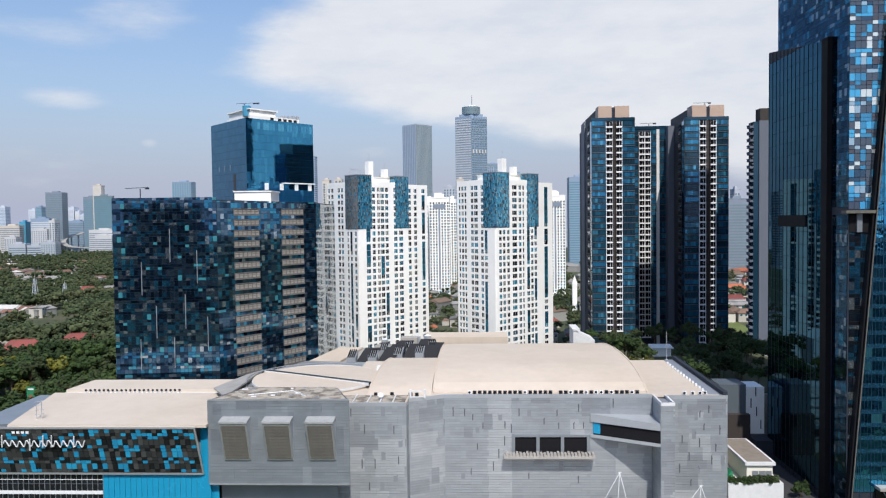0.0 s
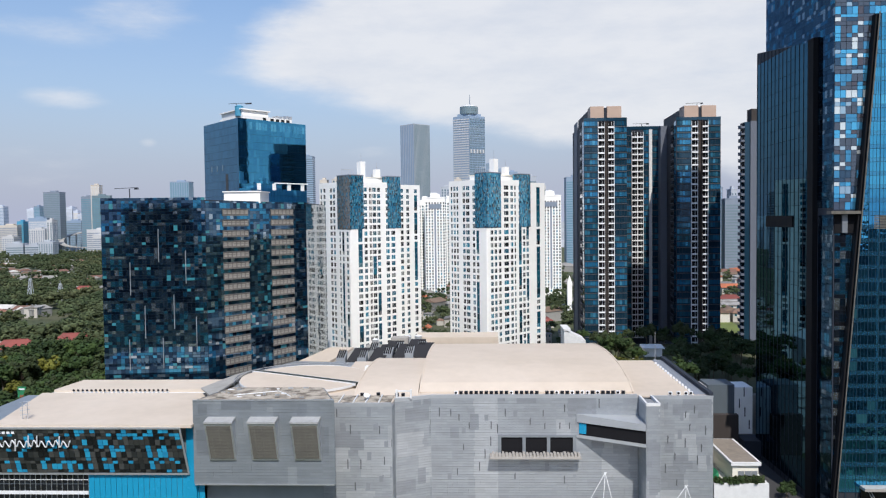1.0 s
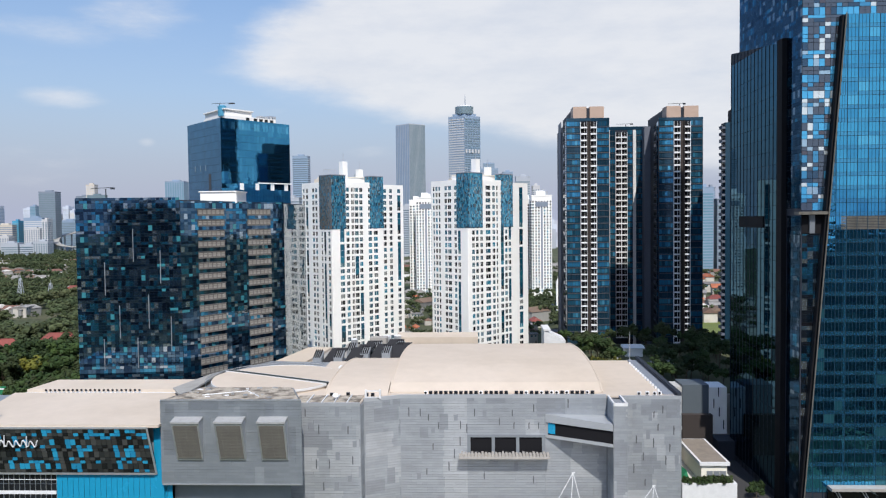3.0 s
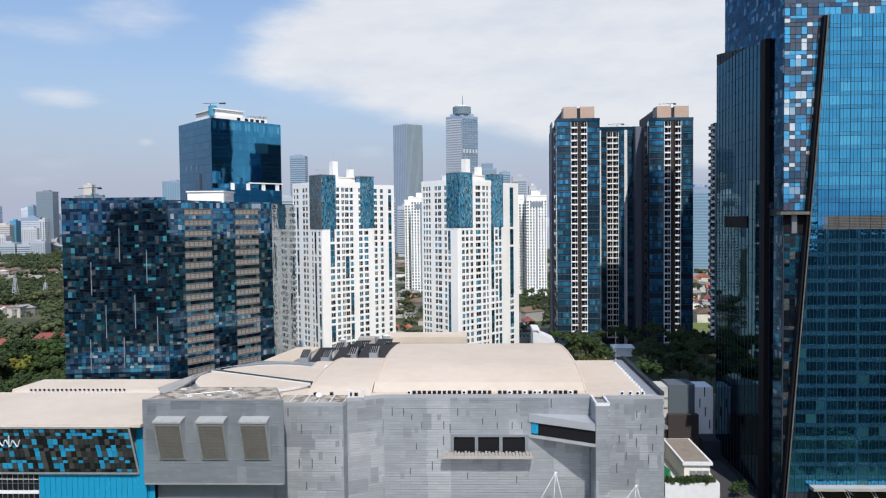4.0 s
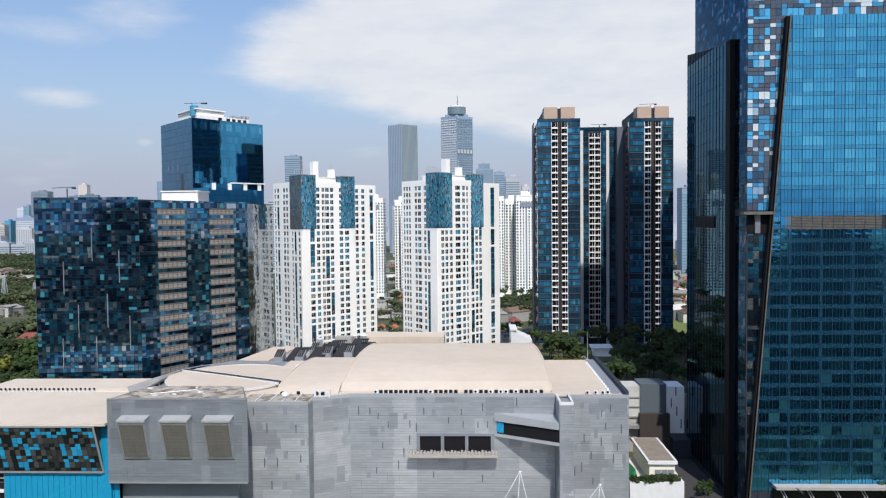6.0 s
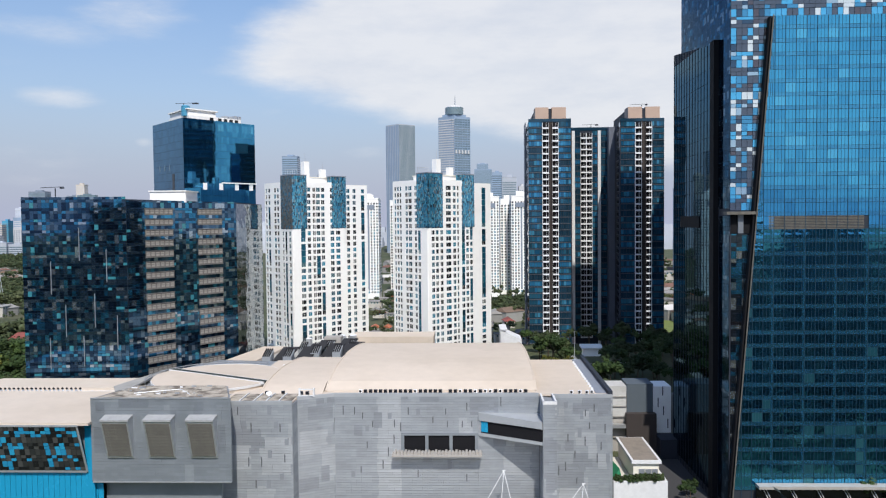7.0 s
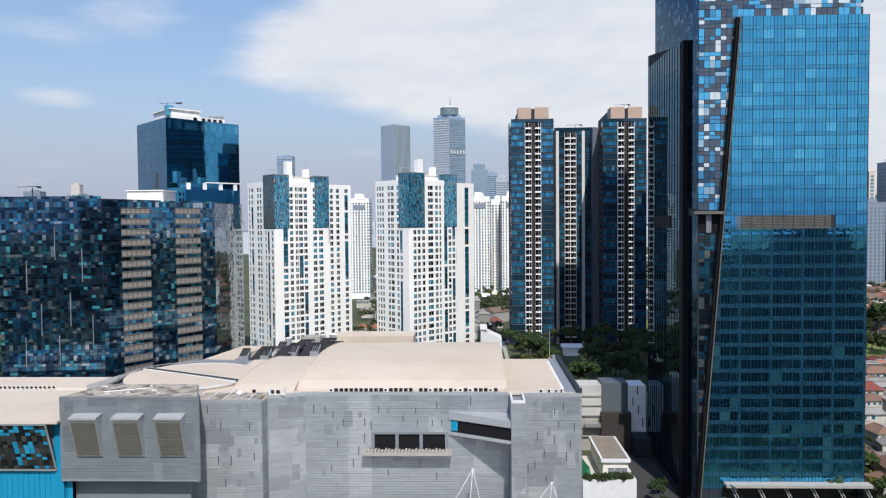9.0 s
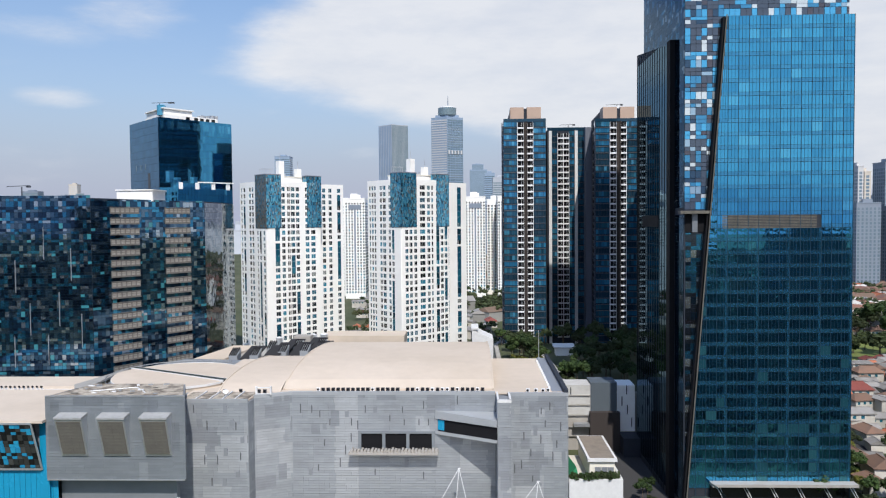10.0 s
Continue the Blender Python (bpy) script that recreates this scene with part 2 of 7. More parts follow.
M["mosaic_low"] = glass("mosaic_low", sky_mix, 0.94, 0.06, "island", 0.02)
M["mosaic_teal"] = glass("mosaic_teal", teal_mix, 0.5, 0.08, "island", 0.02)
sign_mix = [(0.0, (0.012, 0.014, 0.016)), (0.24, (0.045, 0.048, 0.047)), (0.50, (0.075, 0.078, 0.076)), (0.66, (0.03, 0.034, 0.035)), (0.75, (0.022, 0.28, 0.50)), (0.90, (0.03, 0.36, 0.60))]
M["mosaic_sign"] = glass("mosaic_sign", sign_mix, 0.15, 0.25, "island", 0.0)
M["mosaic_sign_o"] = glass("mosaic_sign_single", sign_mix, 0.15, 0.25, "object", 0.0)
sheet = [(0.0, (0.068, 0.37, 0.64)), (0.3, (0.074, 0.40, 0.68)), (0.55, (0.060, 0.335, 0.60)), (0.78, (0.082, 0.43, 0.72)), (0.93, (0.11, 0.49, 0.77))]
M["curtain"] = glass("curtain", sheet, 0.99, 0.025, "island", 0.10, 0.5)
M["curtain_o"] = glass("curtain_single", sheet, 0.97, 0.03, "object", 0.02, 0.3)
M["spandrel"] = glass("spandrel", [(0.0, (0.060, 0.29, 0.52)), (0.5, (0.070, 0.33, 0.57))], 0.875, 0.06, "island", 0.01)
M["mullion_blue"] = material("mullion_blue", (0.015, 0.048, 0.08), 0.4, 0.2, 0.2, 1.0)
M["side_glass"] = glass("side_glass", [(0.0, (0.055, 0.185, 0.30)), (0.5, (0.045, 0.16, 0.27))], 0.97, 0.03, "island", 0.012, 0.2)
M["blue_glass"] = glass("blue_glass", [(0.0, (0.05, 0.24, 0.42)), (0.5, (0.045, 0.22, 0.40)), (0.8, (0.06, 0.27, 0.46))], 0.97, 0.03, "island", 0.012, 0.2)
M["top_glass"] = glass("top_glass", [(0.0, (0.07, 0.30, 0.50)), (0.5, (0.10, 0.36, 0.56)), (0.8, (0.06, 0.26, 0.45))], 0.9, 0.05, "object", 0.012, 0.2)
M["apt_glass"] = glass("apt_glass", [(0.0, (0.022, 0.10, 0.165)), (0.3, (0.03, 0.135, 0.215)), (0.6, (0.016, 0.07, 0.12)), (0.86, (0.05, 0.22, 0.34))], 0.45, 0.05, "island", 0.02)
# brighter panes, with the mirrored sky put into the tint
M["apt_glass_bright"] = glass("apt_glass_bright", [(0.0, (0.035, 0.20, 0.38)), (0.4, (0.05, 0.27, 0.48)), (0.7, (0.02, 0.12, 0.23)), (0.92, (0.09, 0.34, 0.54))], 0.5, 0.05, "island", 0.02)
M["apt_glass_dark"] = glass("apt_glass_dark", [(0.0, (0.014, 0.045, 0.075)), (0.5, (0.02, 0.06, 0.10))], 0.4, 0.06, "island", 0.02)
M["pier_grey"] = material("pier_grey", (0.115, 0.13, 0.165), 0.6, 0.0, 0.1, 0.4)
M["taupe"] = material("taupe", (0.10, 0.105, 0.11), 0.7, 0.0, 0.15, 0.5)
win_mix = [(0.0, (0.018, 0.026, 0.034)), (0.26, (0.04, 0.10, 0.14)), (0.42, (0.025, 0.13, 0.20)), (0.56, (0.08, 0.16, 0.19)), (0.66, (0.012, 0.016, 0.02)), (0.84, (0.26, 0.27, 0.26)), (0.91, (0.04, 0.24, 0.35))]
M["window"] = glass("window", win_mix, 0.25, 0.08, "island", 0.02)
M["window_o"] = glass("window_single", win_mix, 0.25, 0.08, "object", 0.02)
M["strip_glass"] = glass("strip_glass", [(0.0, (0.02, 0.12, 0.19)), (0.5, (0.03, 0.19, 0.27)), (0.8, (0.015, 0.06, 0.09))], 0.5, 0.06)
M["pale_glass"] = glass("pale_glass", [(0.0, (0.19, 0.27, 0.335)), (0.5, (0.165, 0.25, 0.32)), (0.8, (0.23, 0.30, 0.36))], 0.4, 0.15, "island", 0.02)
# far_ and pale_ colours are paled and blued to carry the distance haze
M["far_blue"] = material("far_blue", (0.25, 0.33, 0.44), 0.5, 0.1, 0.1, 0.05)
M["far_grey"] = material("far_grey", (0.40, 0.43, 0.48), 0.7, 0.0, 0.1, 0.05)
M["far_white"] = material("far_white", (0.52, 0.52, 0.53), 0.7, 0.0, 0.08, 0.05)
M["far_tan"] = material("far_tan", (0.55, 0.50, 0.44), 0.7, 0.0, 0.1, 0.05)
M["green_net"] = material("green_net", (0.015, 0.19, 0.085), 0.8, 0.0, 0.3, 1.0)
M["lawn"] = material("lawn", (0.13, 0.16, 0.035), 0.95, 0.0, 0.35, 0.15, stain=(0.09, 0.115, 0.03), stain_scale=0.05)
M["pale_dark"] = material("pale_dark", (0.17, 0.235, 0.27), 0.4, 0.2, 0.1, 0.1)
M["pale_teal"] = material("pale_teal", (0.13, 0.27, 0.34), 0.4, 0.2, 0.1, 0.1)
M["far_slate"] = material("far_slate", (0.22, 0.26, 0.32), 0.5, 0.1, 0.1, 0.1)
# haze over the far city is mixed into this colour
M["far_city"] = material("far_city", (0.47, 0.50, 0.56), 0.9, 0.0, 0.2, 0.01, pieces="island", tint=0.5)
M["lane_far"] = material("lane_far", (0.06, 0.27, 0.42), 0.5, 0.0, 0.1, 0.1)
M["leaf_far"] = material("leaf_far", (0.045, 0.066, 0.030), 0.85, 0.0, 0.6, 0.1, stain=(0.080, 0.088, 0.042), stain_scale=0.011, pieces="island", tint=0.8, spec=0.2)
M["rear_city"] = glass("rear_city", [(0.0, (0.05, 0.042, 0.036)), (0.35, (0.085, 0.07, 0.06)), (0.70, (0.14, 0.125, 0.11)), (0.84, (0.42, 0.41, 0.40)), (0.93, (0.20, 0.08, 0.05))], 0.0, 0.9, "island", 0.0, under=0.2)
M["slat"] = material("slat", (0.19, 0.18, 0.155), 0.75, 0.1, 0.5, 0.5, stain=(0.12, 0.115, 0.10), stain_scale=0.35)
M["shop_glass"] = glass("shop_glass", [(0.0, (0.012, 0.014, 0.018)), (0.6, (0.02, 0.024, 0.03))], 0.3, 0.06)
M["blue_clad"] = material("blue_clad", (0.085, 0.105, 0.125), 0.6, 0.0, 0.12, 0.4)
M["brown_dark"] = material("brown_dark", (0.040, 0.032, 0.030), 0.8, 0.0, 0.2, 0.5)
M["roof_mix"] = glass("roof_mix", [(0.0, (0.24, 0.12, 0.09)), (0.14, (0.17, 0.095, 0.075)), (0.34, (0.26, 0.25, 0.235)), (0.66, (0.17, 0.12, 0.09)), (0.82, (0.52, 0.50, 0.47))], 0.0, 0.85, "island", 0.0, under=0.2)
M["ledge"] = material("ledge", (0.15, 0.14, 0.128), 0.75, 0.0, 0.25, 0.6, stain=(0.12, 0.112, 0.103), stain_scale=0.2)
M["ledge_bar"] = material("ledge_bar", (0.29, 0.272, 0.245), 0.7, 0.0, 0.3, 0.8)
M["skylight"] = material("skylight", (0.035, 0.045, 0.042), 0.7, 0.0, 0.3, 0.8)
M["black_sheet"] = material("black_sheet", (0.018, 0.018, 0.021), 0.85, 0.0, 0.3, 0.6)
M["flank_glass"] = glass("flank_glass", [(0.0, (0.034, 0.090, 0.135)), (0.5, (0.029, 0.078, 0.118))], 1.0, 0.02, "island", 0.006, 0.2, rim=(0.6, 0.7, 0.75))
M["balcony_white"] = material("balcony_white", (0.74, 0.75, 0.77), 0.8, 0.0, 0.15, 0.5)
# shaded copy of the front mosaic, for the office tower's left face
M["mosaic_shaded"] = glass("mosaic_shaded", [(0.0, (0.026, 0.050, 0.08)), (0.45, (0.034, 0.062, 0.10)), (0.64, (0.026, 0.09, 0.16)), (0.76, (0.012, 0.025, 0.05)), (0.87, (0.17, 0.22, 0.27)), (0.94, (0.034, 0.15, 0.24))], 0.85, 0.08, "island", 0.015, rim=(0.45, 0.55, 0.65))
M["canopy"] = material("canopy", (0.34, 0.32, 0.295), 0.7, 0.0, 0.2, 0.5)
M["hood_metal"] = material("hood_metal", (0.40, 0.405, 0.41), 0.5, 0.2, 0.3, 1.5, stain=(0.30, 0.30, 0.30), stain_scale=0.6)
M["slit"] = material("slit", (0.10, 0.105, 0.115), 0.6)
M["mirror_glass"] = glass("mirror_glass", [(0.0, (0.26, 0.30, 0.32)), (0.3, (0.20, 0.24, 0.27)), (0.6, (0.31, 0.34, 0.35)), (0.85, (0.15, 0.19, 0.23))], 0.95, 0.03, "island", 0.03, 0.2)
M["blind"] = glass("blind", [(0.0, (0.035, 0.16, 0.22)), (0.5, (0.05, 0.21, 0.27))], 0.7, 0.1)

# ---- builders ----
class Geo:
    """Collects boxes, prisms and faces into one mesh."""

    def __init__(self):
        self.v, self.f = [], []

    def face(self, *pts):
        n = len(self.v)
        self.v += [tuple(p) for p in pts]
        self.f.append(tuple(range(n, n + len(pts))))
        return self

    def hexa(self, p):
        """Eight corners: four below, four above, both the same way round."""
        n = len(self.v)
        self.v += [tuple(q) for q in p]
        self.f += [(n + 3, n + 2, n + 1, n), (n + 4, n + 5, n + 6, n + 7)] + [(n + i, n + (i + 1) % 4, n + 4 + (i + 1) % 4, n + 4 + i) for i in range(4)]
        return self

    def box(self, x0, x1, y0, y1, z0, z1):
        return self.hexa([(x0, y0, z0), (x1, y0, z0), (x1, y1, z0), (x0, y1, z0), (x0, y0, z1), (x1, y0, z1), (x1, y1, z1), (x0, y1, z1)])

    def prism(self, plan, z0, z1):
        """plan: corners counter-clockwise; z1 a number, or one for each corner."""
        n, k = len(self.v), len(plan)
        tops = z1 if isinstance(z1, (list, tuple)) else [z1] * k
        self.v += [(x, y, z0) for x, y in plan] + [(x, y, z) for (x, y), z in zip(plan, tops)]
        self.f += [tuple(range(n + k - 1, n - 1, -1)), tuple(range(n + k, n + 2 * k))]
        self.f += [(n + i, n + (i + 1) % k, n + k + (i + 1) % k, n + k + i) for i in range(k)]
        return self

    def tube(self, a, b, r0, r1=None, n=8):
        a, b = Vector(a), Vector(b)
        r1 = r0 if r1 is None else r1
        q = (b - a).to_track_quat("Z", "Y")
        k = len(self.v)
        for c, r in ((a, r0), (b, r1)):
            self.v += [tuple(c + q @ Vector((r * math.cos(i * math.tau / n), r * math.sin(i * math.tau / n), 0))) for i in range(n)]
        self.f += [tuple(range(k + n - 1, k - 1, -1)), tuple(range(k + n, k + 2 * n))]
        self.f += [(k + i, k + (i + 1) % n, k + n + (i + 1) % n, k + n + i) for i in range(n)]
        return self

    def on(self, fr, u0, u1, z0, z1, d0, d1):
        """A box on a wall: u along it, z up, d outwards."""
        c = [fr.at(u, d) for u, d in ((u0, d1), (u1, d1), (u1, d0), (u0, d0))]
        return self.hexa([(*p, z0) for p in c] + [(*p, z1) for p in c])

    def mesh(self, name):
        me = bpy.data.meshes.new(name)
        me.from_pydata(self.v, [], self.f)
        me.update()
        return me


class Wall:
    """A wall's line in the plan, from a to b with the outside to the right of the way."""

    def __init__(self, a, b):
        self.a, self.b = Vector(a), Vector(b)
        self.length = (self.b - self.a).length
        self.u = (self.b - self.a) / self.length
        self.n = Vector((self.u.y, -self.u.x))

    def at(self, u, d):
        p = self.a + self.u * u + self.n * d
        return (p.x, p.y)


def thing(name, at, label, category, group="", kind=""):
    ob = new(name)
    ob.location = at
    return tagged(ob, label, category, group, kind)


def part(name, geo, mat, parent=None, label="", smooth=False, kind=""):
    """Links a Geo, or a mesh, as ONE mesh object under its thing, in the world's own coordinates."""
    me = geo.mesh(name) if isinstance(geo, Geo) else geo
    if not me.materials:
        me.materials.append(M[mat])
    if smooth:
        me.polygons.foreach_set("use_smooth", [True] * len(me.polygons))
    ob = new(name, me)
    if parent:
        ob.parent = parent
        up = parent
        off = Vector((0, 0, 0))
        while up:
            off += up.location
            up = up.parent
        ob.location = -off
    return tagged(ob, label, kind=kind)


def piece(name, me, parent, m):
    """One of many alike pieces that share a mesh, under a parent that stands at the world's origin offset."""
    ob = bpy.data.objects.new(name, me)
    scene.collection.objects.link(ob)
    ob.parent = parent
    ob.matrix_basis = m
    return ob


def unit_tile(name, mat, w, h, d=0.12, bevel=0.03):
    """A pane or tile, w by h, in the xz plane, with chamfered edges, its face to -y."""
    g = Geo()
    a, b = w / 2, h / 2
    p = [(-a, 0, -b), (a, 0, -b), (a, 0, b), (-a, 0, b)]
    q = [(-a + bevel, -d, -b + bevel), (a - bevel, -d, -b + bevel), (a - bevel, -d, b - bevel), (-a + bevel, -d, b - bevel)]
    g.v += p + q
    g.f += [(4, 5, 6, 7)] + [(i, (i + 1) % 4, 4 + (i + 1) % 4, 4 + i) for i in range(4)]
    me = g.mesh(name)
    me.materials.append(M[mat])
    return me


def wall_pose(fr, u, z, d, origin):
    """The pose, relative to a thing's origin, of a tile on a wall."""
    x, y = fr.at(u, d)
    return Matrix.Translation((x - origin[0], y - origin[1], z - origin[2])) @ Matrix.Rotation(math.atan2(fr.u.y, fr.u.x), 4, "Z")


rnd = random.Random(7)


def mosaic(owner, fr, u0, u1, z0, z1, tw, th, d, mat, singles=0, name="tile", skip=None, wide=0.25):
    """Tiles over a wall in courses, one tall to two low; the first ones are objects of their own, the rest one mesh."""
    rest, meshes, made = Geo(), {}, 0
    z = z0
    rows = []
    while z < z1 - 0.3:
        h = min(th * (1.34, 0.68, 0.68)[len(rows) % 3], z1 - z)
        rows.append((z, h))
        z += h
    for z, h in rows:
        u = u0
        while u < u1 - 0.3:
            w = min(tw * rnd.choice((1, 1, 1, 1, 1.0 + wide * 4) if h < th else (1,)), u1 - u)
            if not (skip and skip(u + w / 2, z + h / 2)):
                if made < singles:
                    key = (round(w, 1), round(h, 1))
                    if key not in meshes:
                        meshes[key] = unit_tile(name, mat + "_o", key[0] - 0.06, key[1] - 0.06)
                    m = wall_pose(fr, u + w / 2, z + h / 2, d, owner.location)
                    piece(name, meshes[key], owner, m)
                    made += 1
                else:
                    rest.on(fr, u + 0.03, u + w - 0.03, z + 0.03, z + h - 0.03, d, d + 0.12)
            u += w
    if rest.f:
        part(name + "s", rest, mat, owner, kind="stuff")

# ---- the ground ----
gx = Geo()
gx.face((-4000, -4800, 0), (4000, -4800, 0), (4000, 4800, 0), (-4000, 4800, 0))
ground_mat = material("ground", (0.045, 0.060, 0.022), 0.95, 0.0, 0.5, 0.05, stain=(0.085, 0.082, 0.045), stain_scale=0.012)
M["ground"] = ground_mat
tagged(part("ground", gx, "ground"), "green and earthen city ground with grass and bare lots", "ground", kind="structure")

forecourt = Geo().prism([(-22, 140), (64, 140), (64, 206), (-22, 206)], -1, 0.06)
tagged(part("forecourt", forecourt, "plaza"), "pale paved forecourt before the mall", "pavement", kind="structure")

# ---- the shopping mall ----
mall = thing("shopping_mall", (0, 215, 0), "large grey metal-panelled shopping mall with beige membrane roofs", "building")
TOP = 33.4


def panelled(owner, fr, z0, z1, d, singles=0, mat="panel_grey", pw=3.0, ph=0.76, skip=None, patches=16):
    """Metal panels in level courses on a backing wall, with patches of lighter and darker sheets."""
    rest, meshes, made = {"": Geo(), "_pale": Geo(), "_deep": Geo()}, {}, 0
    rows = int(round((z1 - z0) / ph))
    h = (z1 - z0) / rows
    spots = []
    for i in range(patches):
        w, t = rnd.choice(((2.4, 4.5), (2.4, 3.0), (5.5, 4.0), (1.6, 2.0), (8.0, 7.0))), rnd.choice(("_pale", "_deep", "_deep"))
        u, z = rnd.uniform(0, fr.length), rnd.uniform(z0, z1)
        spots.append((u, u + w[0], z, z + w[1], t))
    if fr.length > 30 and mat == "panel_grey":
        spots.append((20.5 - 8, 27.5 - 8, z0, z1, "_pale"))

    def tone(u, z):
        for a, b, c, e, t in spots:
            if a < u < b and c < z < e:
                return t
        return ""

    cuts = sorted({s for p in spots for s in p[:2] if 0 < s < fr.length})
    for r in range(rows):
        z = z0 + (r + 0.5) * h
        u = 0.0
        while u < fr.length:
            w = pw * rnd.choice((0.5, 1.0, 1.0, 1.5))
            for c in (19.0, 41.0) if skip else ():
                if u + 0.05 < c < u + w:
                    w = c - u
            for c in cuts:
                if u + 0.5 < c < u + w and tone(c - 0.1, z) != tone(c + 0.1, z):
                    w = c - u
                    break
            a, b = max(u, 0), min(u + w, fr.length)
            u += w
            if b - a < 0.25 or (skip and skip((a + b) / 2, z)):
                continue
            t = tone((a + b) / 2, z)
            if made < singles and b - a > 0.6:
                key = (round(b - a, 1), t)
                if key not in meshes:
                    meshes[key] = unit_tile("panel", mat + t + "_o", key[0] - 0.02, h - 0.035, 0.1, 0.015)
                piece("panel", meshes[key], owner, wall_pose(fr, (a + b) / 2, z, d, owner.location))
                made += 1
            else:
                rest[t].on(fr, a + 0.01, b - 0.01, z - h / 2 + 0.018, z + h / 2 - 0.018, d, d + rnd.choice((0.09, 0.1, 0.1, 0.11)))
    for t, g in rest.items():
        if g.f:
            part("panels", g, mat + t, owner, kind="stuff")


# the main block: its backing, flat roof and parapet
g = Geo()
g.prism([(-38.0, 206.6), (-17.7, 206.6), (-17.4, 211.6), (-7.6, 216.0), (50.6, 216.0), (54.5, 214.4), (71.0, 214.4), (71.0, 270.5), (-38.0, 270.5)], 0, TOP - 1.0)
part("wall", g, "joint", mall)
g = Geo()
g.prism([(-37.6, 207.0), (-18.0, 207.0), (-17.6, 212.0), (-7.8, 216.4), (70.6, 216.4), (70.6, 270.1), (-37.6, 270.1)], TOP - 0.98, TOP - 0.5)
part("flat_roof", g, "membrane", mall)
g = Geo()
for a, b in (((-7.6, 216.0), (50.6, 216.0)), ((54.5, 214.4), (71.0, 214.4)), ((71.0, 214.4), (71.0, 270.5)), ((-17.4, 211.6), (-7.6, 216.0)), ((-38.0, 206.6), (-17.7, 206.6))):
    w = Wall(a, b)
    g.on(w, 0, w.length, TOP - 1.0, TOP - 0.05, -0.5, 0.14)
part("parapet", g, "panel_grey_pale", mall)

FACES = [((-38.0, 206.6), (-17.7, 206.6), 0), ((-17.7, 206.6), (-17.4, 211.6), 0), ((-17.4, 211.6), (-7.6, 216.0), 0), ((-7.6, 216.0), (50.6, 216.0), 300), ((54.5, 214.4), (71.0, 214.4), 0), ((71.0, 214.4), (71.0, 270.5), 0)]


def openings(u, z):
    x = -7.6 + u
    return 11.4 < x < 33.4 and 16.4 < z < 21.6


for a, b, s in FACES:
    panelled(mall, Wall(a, b), 0.0, TOP - 1.0, 0.0, s, skip=openings if s else None)

# small slit openings scattered over the panels
main = Wall((-7.6, 216.0), (50.6, 216.0))
right_wall = Wall((54.5, 214.4), (71.0, 214.4))
left_wall = Wall((-38.0, 206.6), (-17.7, 206.6))
for w, n in ((main, 44), (right_wall, 18), (left_wall, 12)):
    spots = []
    for i in range(n * 3 // 2):
        u, z = rnd.uniform(0.8, w.length - 1.6), 8.0 + 1.2 * rnd.randrange(19)
        if any(abs(u - a) < 1.5 and abs(z - b) < 2.5 for a, b in spots):
            continue
        spots.append((u, z))
        if w is main and (openings(u, z) or openings(u + 1, z) or openings(u, z + 3) or openings(u + 1.4, z + 3) or openings(u - 1, z) or u > 40 and z < 29):
            continue
        k = rnd.choice((0.28, 0.28, 1.1))
        slit = Geo()
        slit.on(w, u, u + k, z, z + rnd.choice((1.6, 2.2, 2.6)), 0.1, 0.16)
        slit.on(w, u + k - 0.16, u + k + 0.02, z + 1.5, z + 1.9, 0.1, 0.45)
        part("slit_vent", slit, "slit" if k < 0.5 else "panel_grey_deep", mall)

# the balcony with three openings
# solid black block paints the unlit depth behind the frames
g = Geo()
g.on(main, 19.2, 40.9, 16.5, 21.6, -4.0, 0.02)
part("opening", g, "black", mall)
g = Geo()
for u in (19.0, 25.9, 32.8, 40.1):
    g.on(main, u, u + 0.9, 16.5, 21.3, 0.0, 0.5)
g.on(main, 19.0, 41.0, 21.3, 21.9, 0.0, 0.5)
part("opening_frame", g, "panel_dark", mall)
bal = Geo()
bal.on(main, 16.6, 42.0, 16.0, 16.6, 0.1, 3.6)
part("balcony_slab", bal, "canopy", mall)
for i in range(26):
    u = 17.2 + i * 0.96
    g = Geo()
    g.on(main, u, u + 0.62, 16.6, 17.3, 0.4 + 0.5 * (i % 3), 3.2)
    part("balcony_unit", g, "canopy", mall)

# the slanting dark window under its sloping slab, and the tall pylon
band = Wall((34.2, 215.9), (51.0, 206.6))
g = Geo()
g.on(band, 0, band.length, 22.0, 25.6, -6.0, 0.0)
part("slanting_window", g, "black", mall, "long black window that slants out of the facade")
g = Geo()
g.on(band, 0.1, 2.2, 22.4, 25.3, 0.0, 0.08)
part("blue_light_panel", g, "lane_blue", mall, "bright blue end pane")
g = Geo()
a, b = band.at(-0.5, 0.5), band.at(band.length, 0.5)
for za, zb in ((25.6, 27.4), (21.2, 22.0)):
    g.prism([a, b, (51.0, 215.9), (33.8, 215.9)], za, [zb + (0.5 if za > 24 else 0), zb, zb, zb + (0.5 if za > 24 else 0)])
part("slab", g, "panel_grey_pale", mall)
lower = Wall((36.0, 215.9), (50.8, 212.4))
pylon = Wall((51.0, 206.4), (54.6, 206.4))
g = Geo()
g.prism([(51.0, 206.4), (54.6, 206.4), (54.6, 216.2), (51.0, 216.2)], 0, 32.4)
part("pylon_core", g, "joint", mall)
for w in (Wall((51.0, 216.2), (51.0, 206.4)), pylon, Wall((54.6, 206.4), (54.6, 216.2))):
    panelled(mall, w, 0.0, 32.4, 0.0)
g = Geo()
